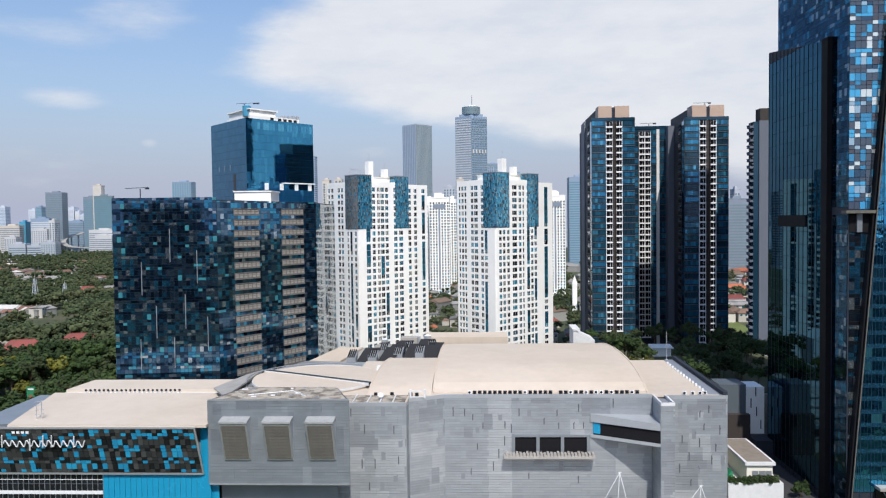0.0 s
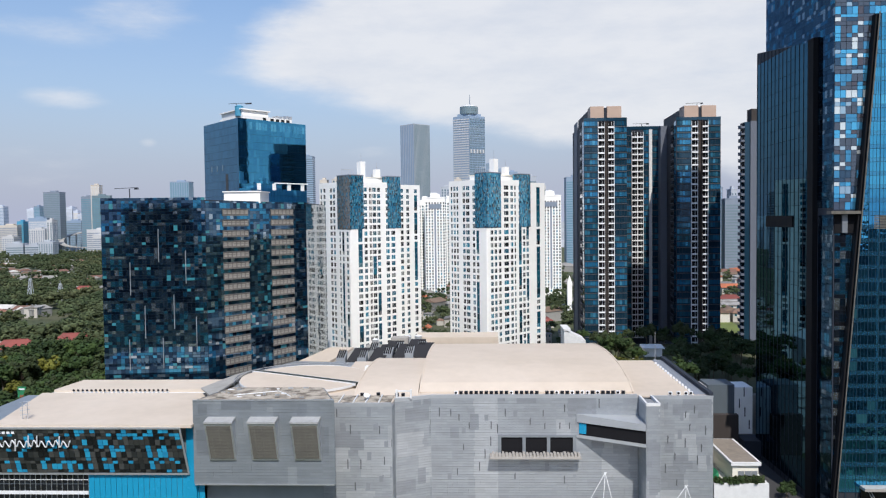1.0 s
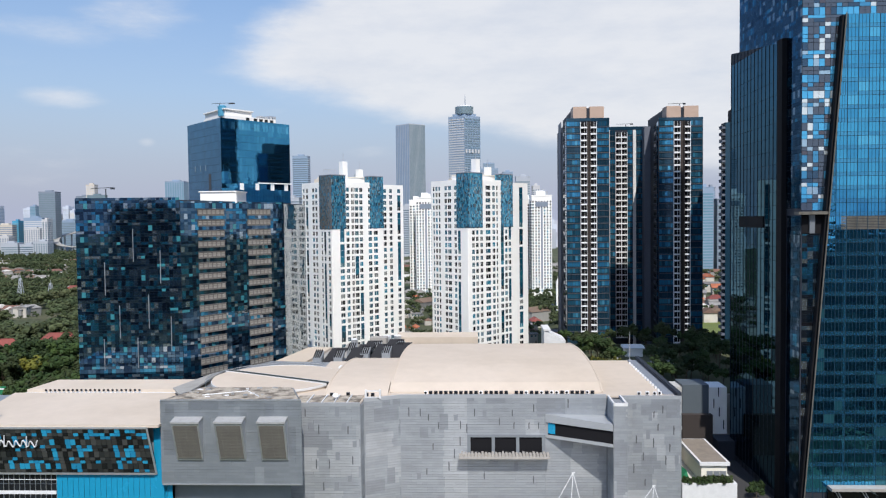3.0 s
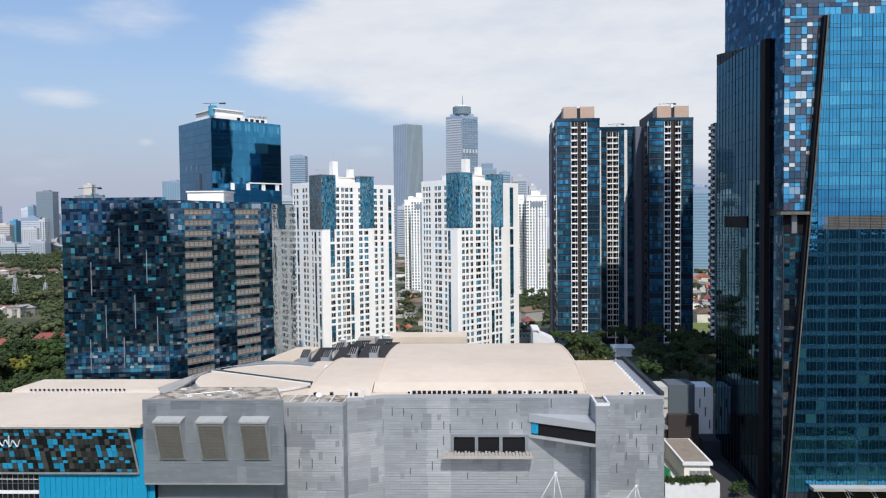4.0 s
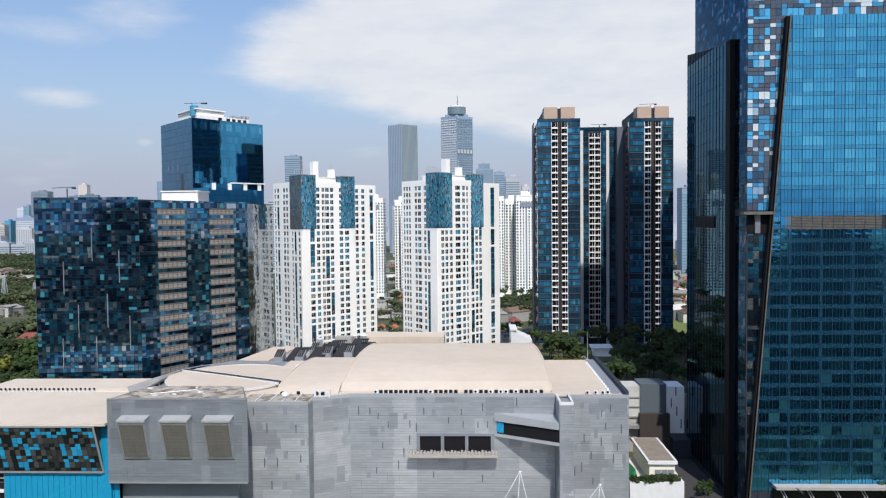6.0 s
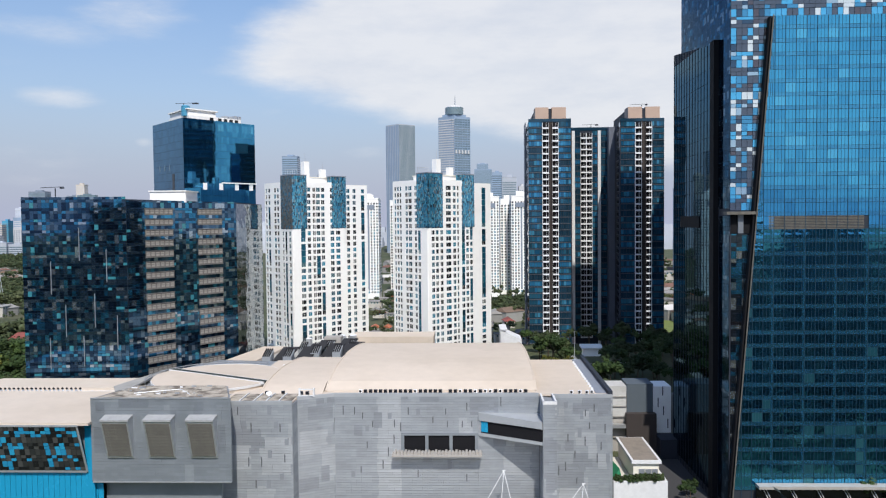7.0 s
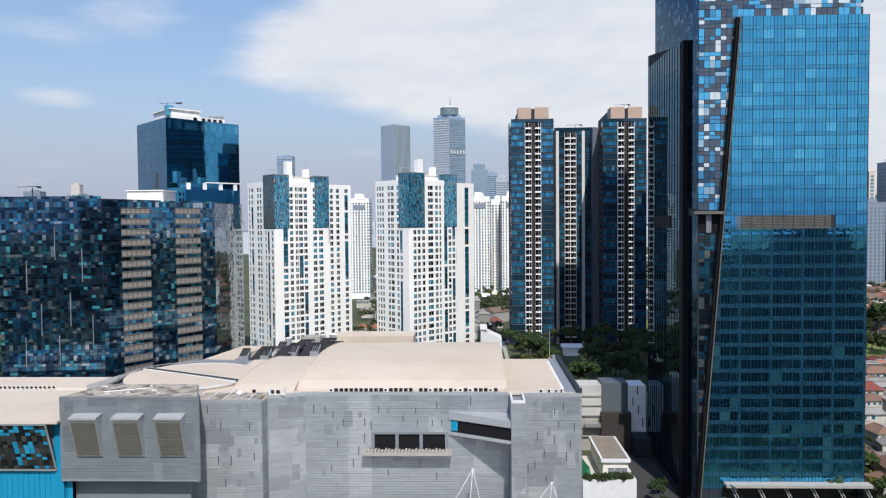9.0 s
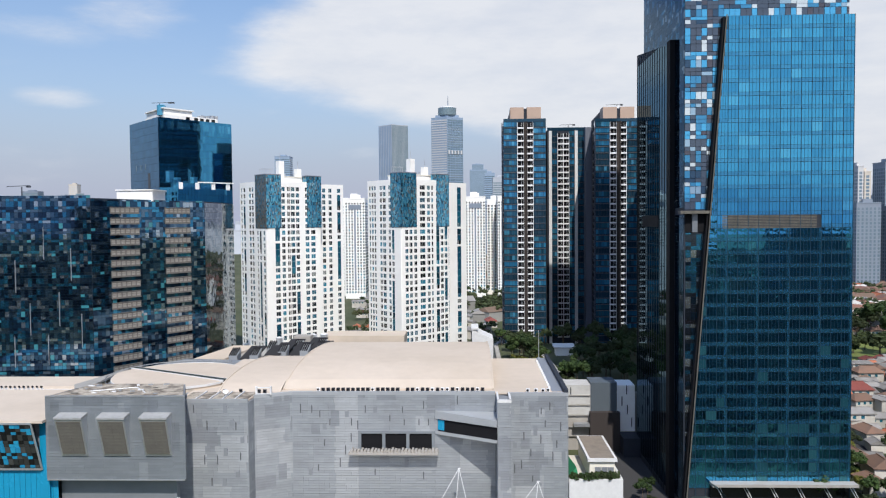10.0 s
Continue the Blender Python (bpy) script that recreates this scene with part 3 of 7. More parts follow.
for a, b in (((51.0, 216.2), (51.0, 206.4)), ((51.0, 206.4), (54.6, 206.4)), ((54.6, 206.4), (54.6, 216.2))):
    w = Wall(a, b)
    g.on(w, 0, w.length, 32.4, 33.2, -0.4, 0.12)
part("pylon_cap", g, "parapet", mall)

# the stepped box with three hooded vents
box = thing("facade_box", (-50, 200, 0), "grey metal-clad box with three hooded vents, on the mall", "building")
g = Geo()
g.prism([(-69.1, 197.2), (-31.7, 197.2), (-37.5, 213.5), (-64.0, 213.5)], 14.2, 36.0)
part("core", g, "joint", box)
g = Geo()
g.prism([(-67.0, 200.5), (-35.5, 200.5), (-38.5, 213), (-67.0, 213)], 0, 14.2)
part("base", g, "panel_dark", box)
front = Wall((-69.1, 197.2), (-31.7, 197.2))
panelled(box, front, 14.2, 36.2, 0.0, mat="panel_dark", pw=3.4)
panelled(box, Wall((-31.7, 197.2), (-36.0, 208)), 14.2, 36.2, 0.0, mat="panel_dark", pw=3.4)
panelled(box, Wall((-66.0, 208), (-69.1, 197.2)), 14.2, 36.2, 0.0, mat="panel_dark", pw=3.4)
g = Geo()
g.prism([(-68.6, 197.7), (-32.4, 197.7), (-37.9, 213.2), (-63.6, 213.2)], 36.0, 36.25)
part("box_roof", g, "gravel_roof", box, "weathered gravel roof stained black")
g = Geo()
g.on(front, 0, front.length, 36.2, 36.5, -0.35, 0.2)
part("edge_trim", g, "steel", box)
g = Geo()
g.on(front, 0.2, front.length - 0.2, 13.9, 14.2, -0.5, 0.3)
part("lower_trim", g, "steel", box)
for u in (2.9, 14.2, 25.4):
    hood = Geo()
    a0, a1 = front.at(u + 1.1, 0), front.at(u + 8.4, 0)
    b0, b1 = front.at(u + 1.4, 0), front.at(u + 8.5, 0)
    up0, up1, lo0, lo1 = front.at(u + 1.1, 3.2), front.at(u + 8.3, 3.2), front.at(u + 1.5, 0.5), front.at(u + 8.5, 0.5)
    hood.hexa([(*lo0, 20.6), (*lo1, 20.6), (*b1, 20.6), (*b0, 20.6), (*up0, 31.0), (*up1, 31.0), (*a1, 31.4), (*a0, 31.4)])
    hd = part("vent_hood", hood, "steel", box, "slanting hood of brushed steel")
    gr = Geo()

    def slant(k, s, out):
        p, q = Vector((*lo0, 20.6)).lerp(Vector((*lo1, 20.6)), s), Vector((*up0, 31.0)).lerp(Vector((*up1, 31.0)), s)
        v = p.lerp(q, k)
        return (v.x, v.y - out, v.z)

    gr.hexa([slant(0.05, 0.06, 0.02), slant(0.05, 0.94, 0.02), slant(0.94, 0.94, 0.02), slant(0.94, 0.06, 0.02), slant(0.05, 0.06, 0.1), slant(0.05, 0.94, 0.1), slant(0.94, 0.94, 0.1), slant(0.94, 0.06, 0.1)])
    part("grille", gr, "grille", hd, "dusty brown louvre grille")
    sl = Geo()
    for i in range(22):
        k = 0.06 + i * 0.04
        sl.hexa([slant(k, 0.07, 0.1), slant(k, 0.93, 0.1), slant(k + 0.02, 0.93, 0.1), slant(k + 0.02, 0.07, 0.1), slant(k, 0.07, 0.17), slant(k, 0.93, 0.17), slant(k + 0.02, 0.93, 0.17), slant(k + 0.02, 0.07, 0.17)])
    for s in (0.22, 0.5, 0.76):
        sl.hexa([slant(0.05, s, 0.1), slant(0.05, s + 0.012, 0.1), slant(0.94, s + 0.012, 0.1), slant(0.94, s, 0.1), slant(0.05, s, 0.2), slant(0.05, s + 0.012, 0.2), slant(0.94, s + 0.012, 0.2), slant(0.94, s, 0.2)])
    part("slats", sl, "slat", hd, kind="stuff")
    cap = Geo()
    cap.hexa([(*front.at(u + 1.0, 3.4), 31.0), (*front.at(u + 8.45, 3.4), 31.0), (*front.at(u + 8.5, 0), 31.4), (*front.at(u + 1.0, 0), 31.4), (*front.at(u + 1.0, 3.4), 31.5), (*front.at(u + 8.45, 3.4), 31.5), (*front.at(u + 8.5, 0), 32.1), (*front.at(u + 1.0, 0), 32.1)])
    part("hood_cap", cap, "hood_metal", hd)

# the left wing: leaning mosaic sign, blue glazing, long beige roofs
wing = thing("mall_wing", (-100, 215, 0), "low mall wing with beige roof and dark mosaic sign wall", "building")
g = Geo()
g.prism([(-135, 199.0), (-69.3, 199.0), (-69.3, 233), (-135, 233)], 0, 29.6)
part("wing_wall", g, "panel_dark", wing)
g = Geo()
g.prism([(-122.3, 195.6), (-68.9, 195.2), (-68.9, 232.4), (-130.5, 233.2)], 29.6, 30.3)
part("wing_roof", g, "membrane", wing)
g = Geo()
g.prism([(-129.2, 237.5), (-70.0, 237.5), (-70.0, 252.5), (-127.3, 252.5)], 0, 30.3)
part("rear_roof", g, "membrane", wing)
g = Geo()
g.prism([(-130.5, 233.2), (-69.3, 232.6), (-69.3, 237.5), (-129.5, 237.5)], 0, 29.4)
part("gutter", g, "parapet", wing)


def lean_pose(u, z, d, k=0.226):
    a = math.atan(k)
    return Matrix.Translation((-135 + u, 198.2 - (z - 16.8) * k - d, z)) @ Matrix.Rotation(a, 4, "X")


panel = thing("mosaic_sign", (-100, 196, 16.8), "leaning sign wall of black, grey and blue glass tiles", "sign")
g = Geo()
k = 0.226
g.hexa([(-135, 198.3, 16.6), (-70.9, 198.3, 16.6), (-70.9, 199.0, 16.6), (-135, 199.0, 16.6), (-135, 195.4, 29.6), (-72.2, 195.4, 29.6), (-72.2, 196.2, 29.6), (-135, 196.2, 29.6)])
part("backing", g, "black", panel)


def round_tile(w, h):
    """A glass tile with cut corners."""
    g = Geo()
    a, b, c = w / 2, h / 2, 0.12
    plan = [(-a + c, -b), (a - c, -b), (a, -b + c), (a, b - c), (a - c, b), (-a + c, b), (-a, b - c), (-a, -b + c)]
    g.v += [(x, 0, z) for x, z in plan] + [(x * 0.94, -0.12, z * 0.94) for x, z in plan]
    g.f += [tuple(range(8, 16))] + [(i, (i + 1) % 8, 8 + (i + 1) % 8, 8 + i) for i in range(8)]
    me = g.mesh("tile")
    me.materials.append(M["mosaic_sign_o"])
    return me


meshes, made, rest, TW, z = {}, 0, Geo(), 1.4, 16.9
lean = math.cos(math.atan(k))
for r, tall in enumerate((0.83, 1.57, 0.8, 0.84, 1.62, 0.8, 0.86, 1.57, 0.83, 0.83, 1.3)):
    tall *= 12.6 / 11.85
    for c in range(46):
        u = 63.75 - (z - 16.9) * 0.1 - (c + 1) * TW
        if u < 0:
            break
        m = lean_pose(u + TW / 2, z + tall / 2, 0.12)
        th = tall / lean
        if made < 300 and c < 28:
            key = round(th, 2)
            if key not in meshes:
                meshes[key] = round_tile(TW - 0.06, th - 0.06)
            piece("tile", meshes[key], panel, Matrix.Translation(-Vector(panel.location)) @ m)
            made += 1
        else:
            n = len(rest.v)
            for x0, z0 in ((-1, -1), (1, -1), (1, 1), (-1, 1)):
                rest.v.append(tuple(m @ Vector((x0 * (TW / 2 - 0.03), -0.1, z0 * (th / 2 - 0.03)))))
            rest.f.append((n, n + 1, n + 2, n + 3))
    z += tall
if rest.f:
    part("tiles", rest, "mosaic_sign", panel, kind="stuff")
# the white name, as a plain flowing ribbon with a few upright strokes


def on_sign(x, z):
    return (x, 197.4 - (z - 16.8) * k, z)


ribbon = [on_sign(-123.4 + i * 0.2, 25.3 + 0.85 * math.sin(i * 0.64) + 0.12 * math.sin(i * 0.23)) for i in range(111)]
script = Geo()
for a, b in zip(ribbon, ribbon[1:]):
    script.tube(a, b, 0.17, n=6)
part("white_ribbon", script, "steel_white", panel, "raised white flowing line")
for x, z0, z1 in ((-124.0, 24.3, 27.7), (-116.6, 23.3, 26.6), (-112.9, 24.4, 27.6), (-110.6, 24.4, 27.6), (-104.6, 24.3, 27.4)):
    part("white_stroke", Geo().tube(on_sign(x, z0), on_sign(x + 0.5, z1), 0.2, 0.16, 8), "steel_white", panel, "raised white stroke")
for i in range(4):
    st = Geo().box(-121.0 + i * 1.25, -120.2 + i * 1.25, 195.3, 195.6, 28.0, 28.8)
    part("small_stroke", st, "steel_white", panel, "small raised white bar")
g = Geo()
for z, y in ((16.5, 198.3), (29.55, 195.3)):
    g.box(-135, -71.0 if z < 20 else -72.0, y - 0.35, y + 0.2, z - 0.25, z + 0.25)
g.tube((-70.9, 198.1, 16.4), (-72.1, 195.2, 29.7), 0.28, n=6)
part("frame", g, "steel", panel)
g = Geo()
blue_fr = Wall((-98.5, 198.9), (-67.0, 198.9))
for i in range(21):
    g.on(blue_fr, i * 1.5 + 0.04, i * 1.5 + 1.46, 0, 7.9, 0, 0.1)
    g.on(blue_fr, i * 1.5 + 0.04, i * 1.5 + 1.46, 8.0, 16.3, 0, 0.1)
part("blue_panes", g, "lane_blue", wing, "bright blue glass panels", kind="stuff")
g = Geo()
blue2 = Wall((-71.6, 198.6), (-68.9, 198.2))
g.on(blue2, 0, blue2.length, 0, 29.4, 0, 0.15)
part("blue_strip", g, "lane_blue", wing)
dark_fr = Wall((-135, 198.9), (-98.6, 198.9))
g = Geo()
for i in range(25):
    for j in range(6):
        g.on(dark_fr, i * 1.46 + 0.08, i * 1.46 + 1.40, j * 2.7 + 0.1, j * 2.7 + 2.55, 0, 0.08)
part("dark_panes", g, "shop_glass", wing, kind="stuff")
for i in range(26):
    g = Geo()
    g.on(dark_fr, i * 1.46 - 0.04, i * 1.46 + 0.04, 0, 16.3, 0, 0.22)
    part("mullion", g, "steel", wing)
for z, h in ((14.6, 0.08), (10.7, 0.9), (8.6, 0.08), (6.0, 0.9), (3.2, 0.08)):
    g = Geo()
    g.on(dark_fr, 0, dark_fr.length, z, z + h, 0, 0.34)
    part("transom", g, "steel_white", wing)

# ---- the dark mosaic block ----
dark = thing("mosaic_block", (-90, 270, 0), "dark navy glass office block with a mosaic of tinted panes", "building")
DA, DB, DC, DD, DE, DF = (-122.3, 257.5), (-87.1, 260.2), (-61.2, 300.0), (-60.2, 334.0), (-100.0, 348.0), (-130.0, 300.0)
g = Geo()
g.prism([DA, DB, DC, DD, DE, DF], 0, [91.8, 90.8, 90.2, 90.0, 91.0, 91.5])
part("core", g, "dark_clad", dark)
f1, f2, f3, f0 = Wall(DA, DB), Wall(DB, DC), Wall(DC, DD), Wall(DF, DA)
mosaic(dark, f1, 0, f1.length, 27, 91.8, 1.36, 1.41, 0.02, "mosaic_navy", 300)
ledge_cols = ((7.1, 18.5), (29.3, 40.5))
mosaic(dark, f2, 0, f2.length, 27, 90.4, 1.5, 1.41, 0.02, "mosaic_navy")
mosaic(dark, f3, 0, f3.length, 27, 90.0, 1.5, 1.41, 0.02, "mirror_glass")
mosaic(dark, f0, 0, f0.length, 27, 91.5, 1.5, 1.41, 0.02, "mosaic_navy")
for a, b in ledge_cols:
    for i in range(16):
        z = 28.6 + i * 3.78
        led = Geo()
        led.on(f2, a, b, z, z + 2.4, 0.15, 0.42)
        led.on(f2, a, b, z + 2.22, z + 2.4, 0.42, 0.62)
        led.on(f2, a, b, z, z + 0.18, 0.42, 0.62)
        lo = part("ledge", led, "ledge", dark, "concrete-brown ledge screen")
        bars = Geo()
        n = 6
        for j in range(n):
            u = a + (b - a) * (j + 0.12) / n
            bars.on(f2, u, u + (b - a) / n * 0.72, z + 0.55, z + 1.25, 0.42, 0.5)
            bars.on(f2, u, u + (b - a) / n * 0.72, z + 1.45, z + 1.95, 0.42, 0.5)
        part("screen_bars", bars, "ledge_bar", lo, kind="stuff")
for u, z, h in ((19.2, 69.7, 11.3), (28.3, 62.2, 11.3), (9.4, 58.3, 11.3), (24.0, 46.6, 11.7), (14.1, 43.4, 11.2), (31.5, 39.0, 11.6), (8.6, 32.3, 10.8), (20.0, 33.1, 10.4)):
    g = Geo()
    g.on(f1, u, u + 0.14, z, z + h, 0.14, 0.5)
    part("light_fin", g, "panel_grey", dark)
g = Geo()
g.box(-87, -73.5, 280, 292, 90.0, 94.0)
part("roof_house", g, "white_wall", dark)
g = Geo()
g.box(-87.4, -73.1, 279.6, 292.4, 94.0, 94.4)
part("roof_slab", g, "white_wall", dark)

# ---- white apartment towers ----
FLOOR = 3.1


def white_tower(at, label, left, left_cols, right, far_cols, mos_l, mos_r):
    """A cross-shaped tower: the corner at `at`, faces to the left and right, mosaic crowns over the corners."""
    tower = thing("apartment_tower", (*at, 0), label, "building", "white apartment towers")
    ar, al = radians(47), radians(133)
    r, l = Vector((math.cos(ar), math.sin(ar))), Vector((math.cos(al), math.sin(al)))

    def pt(a, b):
        p = Vector(at) + r * a + l * b
        return (p.x, p.y)

    core = Geo()
    core.prism([pt(0.3, 0.3), pt(31.6, 0.3), pt(31.6, 27.0), pt(0.3, 27.0)], 0, 101.6)
    core.prism([pt(31.6, 5.5), pt(50.0, 5.5), pt(50.0, 30.0), pt(31.6, 30.0)], 0, 101.2)
    part("core", core, "white_wall", tower)
    wall, strips, rest, niches = Geo(), Geo(), Geo(), Geo()
    window_mesh = {}
    count = [0]

    def facade(a, b, cols, top, base=6.2, d=0.0, taper=None):
        """cols: (start, width, strip chance) of the window columns along the wall."""
        w = Wall(a, b)
        n = int((top - base) / FLOOR)
        edges = [0.0]
        for c, cw, *_ in cols:
            edges += [c, c + cw]
        edges.append(w.length)
        for i in range(0, len(edges), 2):
            if edges[i + 1] - edges[i] > 0.02:
                wall.on(w, edges[i], edges[i + 1], 0, top, d - 0.5, d + 0.35)
        for c, cw, *opt in cols:
            chance = opt[0] if opt else 0.0
            wall.on(w, c, c + cw, 0, base, d - 0.5, d + 0.35)
            wall.on(w, c, c + cw, base + n * FLOOR, top, d - 0.5, d + 0.35)
            run = 0
            for k in range(n):
                z = base + k * FLOOR
                if run == 0 and rnd.random() < chance:
                    run = rnd.choice((2, 3, 3))
                if run:
                    strips.on(w, c, c + cw, z, z + FLOOR - 0.08, d, d + 0.2)
                    run -= 1
                    continue
                wall.on(w, c, c + cw, z, z + 1.08, d - 0.5, d + 0.35)
                if 1.6 < cw < 1.75 and w.u.y > 0:
                    # black back sheet paints the shade inside the balcony niche
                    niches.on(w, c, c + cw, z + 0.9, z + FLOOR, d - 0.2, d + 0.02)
                    wall.on(w, c + cw * 0.55, c + cw * 0.62, z + 0.9, z + FLOOR, d, d + 0.2)
                    continue
                if cw > 1.55:
                    bar = c + cw * (0.36 if k % 3 else 0.5)
                    wall.on(w, bar - 0.035, bar + 0.035, z + 1.0, z + FLOOR, d, d + 0.16)
                if z > 24 and count[0] < 300 and rnd.random() < 0.75:
                    key = round(cw, 2)
                    if key not in window_mesh:
                        window_mesh[key] = unit_tile("window", "window_o", key, FLOOR - 0.9, 0.06, 0.08)
                    piece("window", window_mesh[key], tower, wall_pose(w, c + cw / 2, z + 0.9 + (FLOOR - 0.9) / 2, d + 0.06, tower.location))
                    count[0] += 1
                else:
                    rest.on(w, c + 0.04, c + cw - 0.04, z + 0.9, z + FLOOR, d, d + 0.1)
        return w

    facade(pt(0, left), pt(0, 0), left_cols, 102.0)
    facade(pt(0, 0), pt(32, 0), right, 102.0)
    facade(pt(31.6, 5.2), pt(50.4, 5.2), far_cols, 101.4)
    facade(pt(50.2, 5.2), pt(50.2, 30), [(1.2, 1.5), (4.2, 1.6), (7.3, 1.7), (10.4, 1.7, 0.08), (13.5, 1.7), (16.6, 1.6), (19.7, 1.6, 0.1), (22.6, 1.4)], 101.4)
    part("wall", wall, "white_wall", tower)
    part("window_strips", strips, "strip_glass", tower, kind="stuff")
    part("windows", rest, "window", tower, kind="stuff")
    if niches.f:
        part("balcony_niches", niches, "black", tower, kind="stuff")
    for a, b, h in ((12, 9, 2.4), (17, 12, 1.6), (26, 15, 2.0)):
        part("water_tank", Geo().tube((*pt(a, b), 104.9), (*pt(a, b), 104.9 + h), 1.1, 1.1, 14), "steel", tower)
    for a, b in ((11.2, 5.5), (24.6, 10.0)):
        part("antenna", Geo().tube((*pt(a, b), 109), (*pt(a, b), 116.5 if a < 20 else 113.0), 0.14, 0.06, 6), "steel", tower)
    frame_g = Geo()
    for i in range(6):
        frame_g.tube((*pt(1.5 + i * 1.4, 9.0), 105.4), (*pt(1.5 + i * 1.4, 9.0), 108.4), 0.1, n=5)
    frame_g.tube((*pt(1.4, 9.0), 108.4), (*pt(8.6, 9.0), 108.4), 0.12, n=5)
    part("roof_railing", frame_g, "steel", tower, kind="stuff")
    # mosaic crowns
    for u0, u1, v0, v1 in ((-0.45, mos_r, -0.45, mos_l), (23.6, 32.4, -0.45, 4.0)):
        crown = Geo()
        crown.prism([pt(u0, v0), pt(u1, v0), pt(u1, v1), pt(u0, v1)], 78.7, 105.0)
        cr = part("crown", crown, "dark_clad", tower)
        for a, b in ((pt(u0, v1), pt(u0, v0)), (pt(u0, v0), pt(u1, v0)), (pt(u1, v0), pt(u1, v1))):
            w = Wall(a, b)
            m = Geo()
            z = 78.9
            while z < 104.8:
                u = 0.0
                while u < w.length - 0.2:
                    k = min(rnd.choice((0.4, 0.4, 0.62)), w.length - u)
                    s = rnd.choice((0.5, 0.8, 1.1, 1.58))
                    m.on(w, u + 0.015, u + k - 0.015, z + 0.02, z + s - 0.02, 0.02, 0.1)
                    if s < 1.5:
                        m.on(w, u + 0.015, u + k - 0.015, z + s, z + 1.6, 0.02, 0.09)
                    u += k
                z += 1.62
            # the broad left crown face gets its duller look from its own tile tints
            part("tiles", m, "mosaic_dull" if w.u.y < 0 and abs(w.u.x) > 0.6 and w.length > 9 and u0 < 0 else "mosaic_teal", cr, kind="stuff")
        rim = Geo()
        rim.prism([pt(u0 - 0.15, v0 - 0.15), pt(u1 + 0.15, v0 - 0.15), pt(u1 + 0.15, v1 + 0.15), pt(u0 - 0.15, v1 + 0.15)], 105.0, 105.4)
        part("rim", rim, "grey_clad", cr)
    top = Geo()
    top.prism([pt(8, 6), pt(30, 6), pt(30, 20), pt(8, 20)], 101.6, 104.5)
    top.prism([pt(9.8, 4.2), pt(12.9, 4.2), pt(12.9, 7.4), pt(9.8, 7.4)], 101.6, 112.4)
    top.prism([pt(23.3, 8.8), pt(26.1, 8.8), pt(26.1, 11.5), pt(23.3, 11.5)], 101.6, 109.2)
    part("roof_house", top, "white_wall", tower)
    cope = Geo()
    cope.prism([pt(7.6, 5.6), pt(30.4, 5.6), pt(30.4, 20.4), pt(7.6, 20.4)], 104.5, 104.9)
    part("roof_slab", cope, "cream", tower)
    return tower


white_tower((-55.3, 371.5), "white apartment tower with small windows and teal mosaic crown", 27.5,
            [(0.8, 1.7, 0.03), (3.6, 2.2, 0.12), (9.6, 2.3), (12.5, 2.1), (17.8, 1.6), (20.5, 1.9, 0.25), (24.2, 2.0, 0.08)],
            [(4.5, 2.7, 0.14), (8.4, 2.0), (11.7, 1.7), (13.8, 2.4, 0.10), (16.8, 2.1, 0.05), (22.4, 2.4), (25.9, 2.7)],
            [(0.7, 2.9, 0.2), (4.9, 2.1), (9.0, 2.1), (14.6, 2.3, 0.28)], 10.7, 8.1)
white_tower((11.0, 367.0), "white apartment tower with teal mosaic over its front corner", 27.0,
            [(1.2, 1.3), (3.1, 1.8), (5.4, 1.5), (10.0, 2.0), (12.4, 2.7), (17.1, 1.9), (19.8, 2.0, 0.15)],
            [(2.2, 2.1), (5.0, 2.0), (8.1, 2.0), (12.1, 3.6), (17.0, 2.1), (20.0, 1.2), (23.2, 2.3, 0.22), (26.3, 2.1), (29.1, 2.1, 0.22)],
            [(2.8, 2.9, 0.05), (11.8, 3.0, 0.4)], 7.8, 9.8)

# ---- brown-crowned residential towers ----
brown = thing("residential_tower", (95, 420, 0), "dark blue residential towers with brown crowns and white balconies", "building")


def storeys(owner, w, u0, u1, z0, z1, count=36, pw=1.35, d=0.0, sky_lit=0.3):
    """Storeys of glass between dark spandrels, each with a thin ledge; brighter storeys have sky reflection put into
    their colour.
    """
    fh = (z1 - z0) / count
    k = max(1, int(round((u1 - u0) / pw)))
    q = (u1 - u0) / k
    sets = {"apt_glass": Geo(), "apt_glass_bright": Geo(), "apt_glass_dark": Geo()}
    spans, ledges = Geo(), Geo()
    for j in range(count):
        z = z0 + j * fh
        r = rnd.random()
        tone = "apt_glass_bright" if r < sky_lit else "apt_glass" if r < 0.75 else "apt_glass_dark"
        for i in range(k):
            own = "apt_glass_bright" if tone == "apt_glass" and i in (k // 2, k // 2 + 1) and rnd.random() < 0.4 else tone
            sets[own].on(w, u0 + i * q + 0.07, u0 + (i + 1) * q - 0.07, z + 0.95, z + fh - 0.05, d, d + 0.1)
        sets["apt_glass_dark"].on(w, u0 + 0.04, u1 - 0.04, z + 0.3, z + 0.85, d, d + 0.08)
        spans.on(w, u0, u1, z - 0.02, z + 0.26, d, d + 0.3)
        ledges.on(w, u0, u1, z + 0.26, z + 0.40, d, d + 0.34)
    for key, geo in sets.items():
        if geo.f:
            part("panes", geo, key, owner, kind="stuff")
    part("spandrels", spans, "dark_clad", owner, kind="stuff")
    part("ledges", ledges, "taupe", owner, kind="stuff")


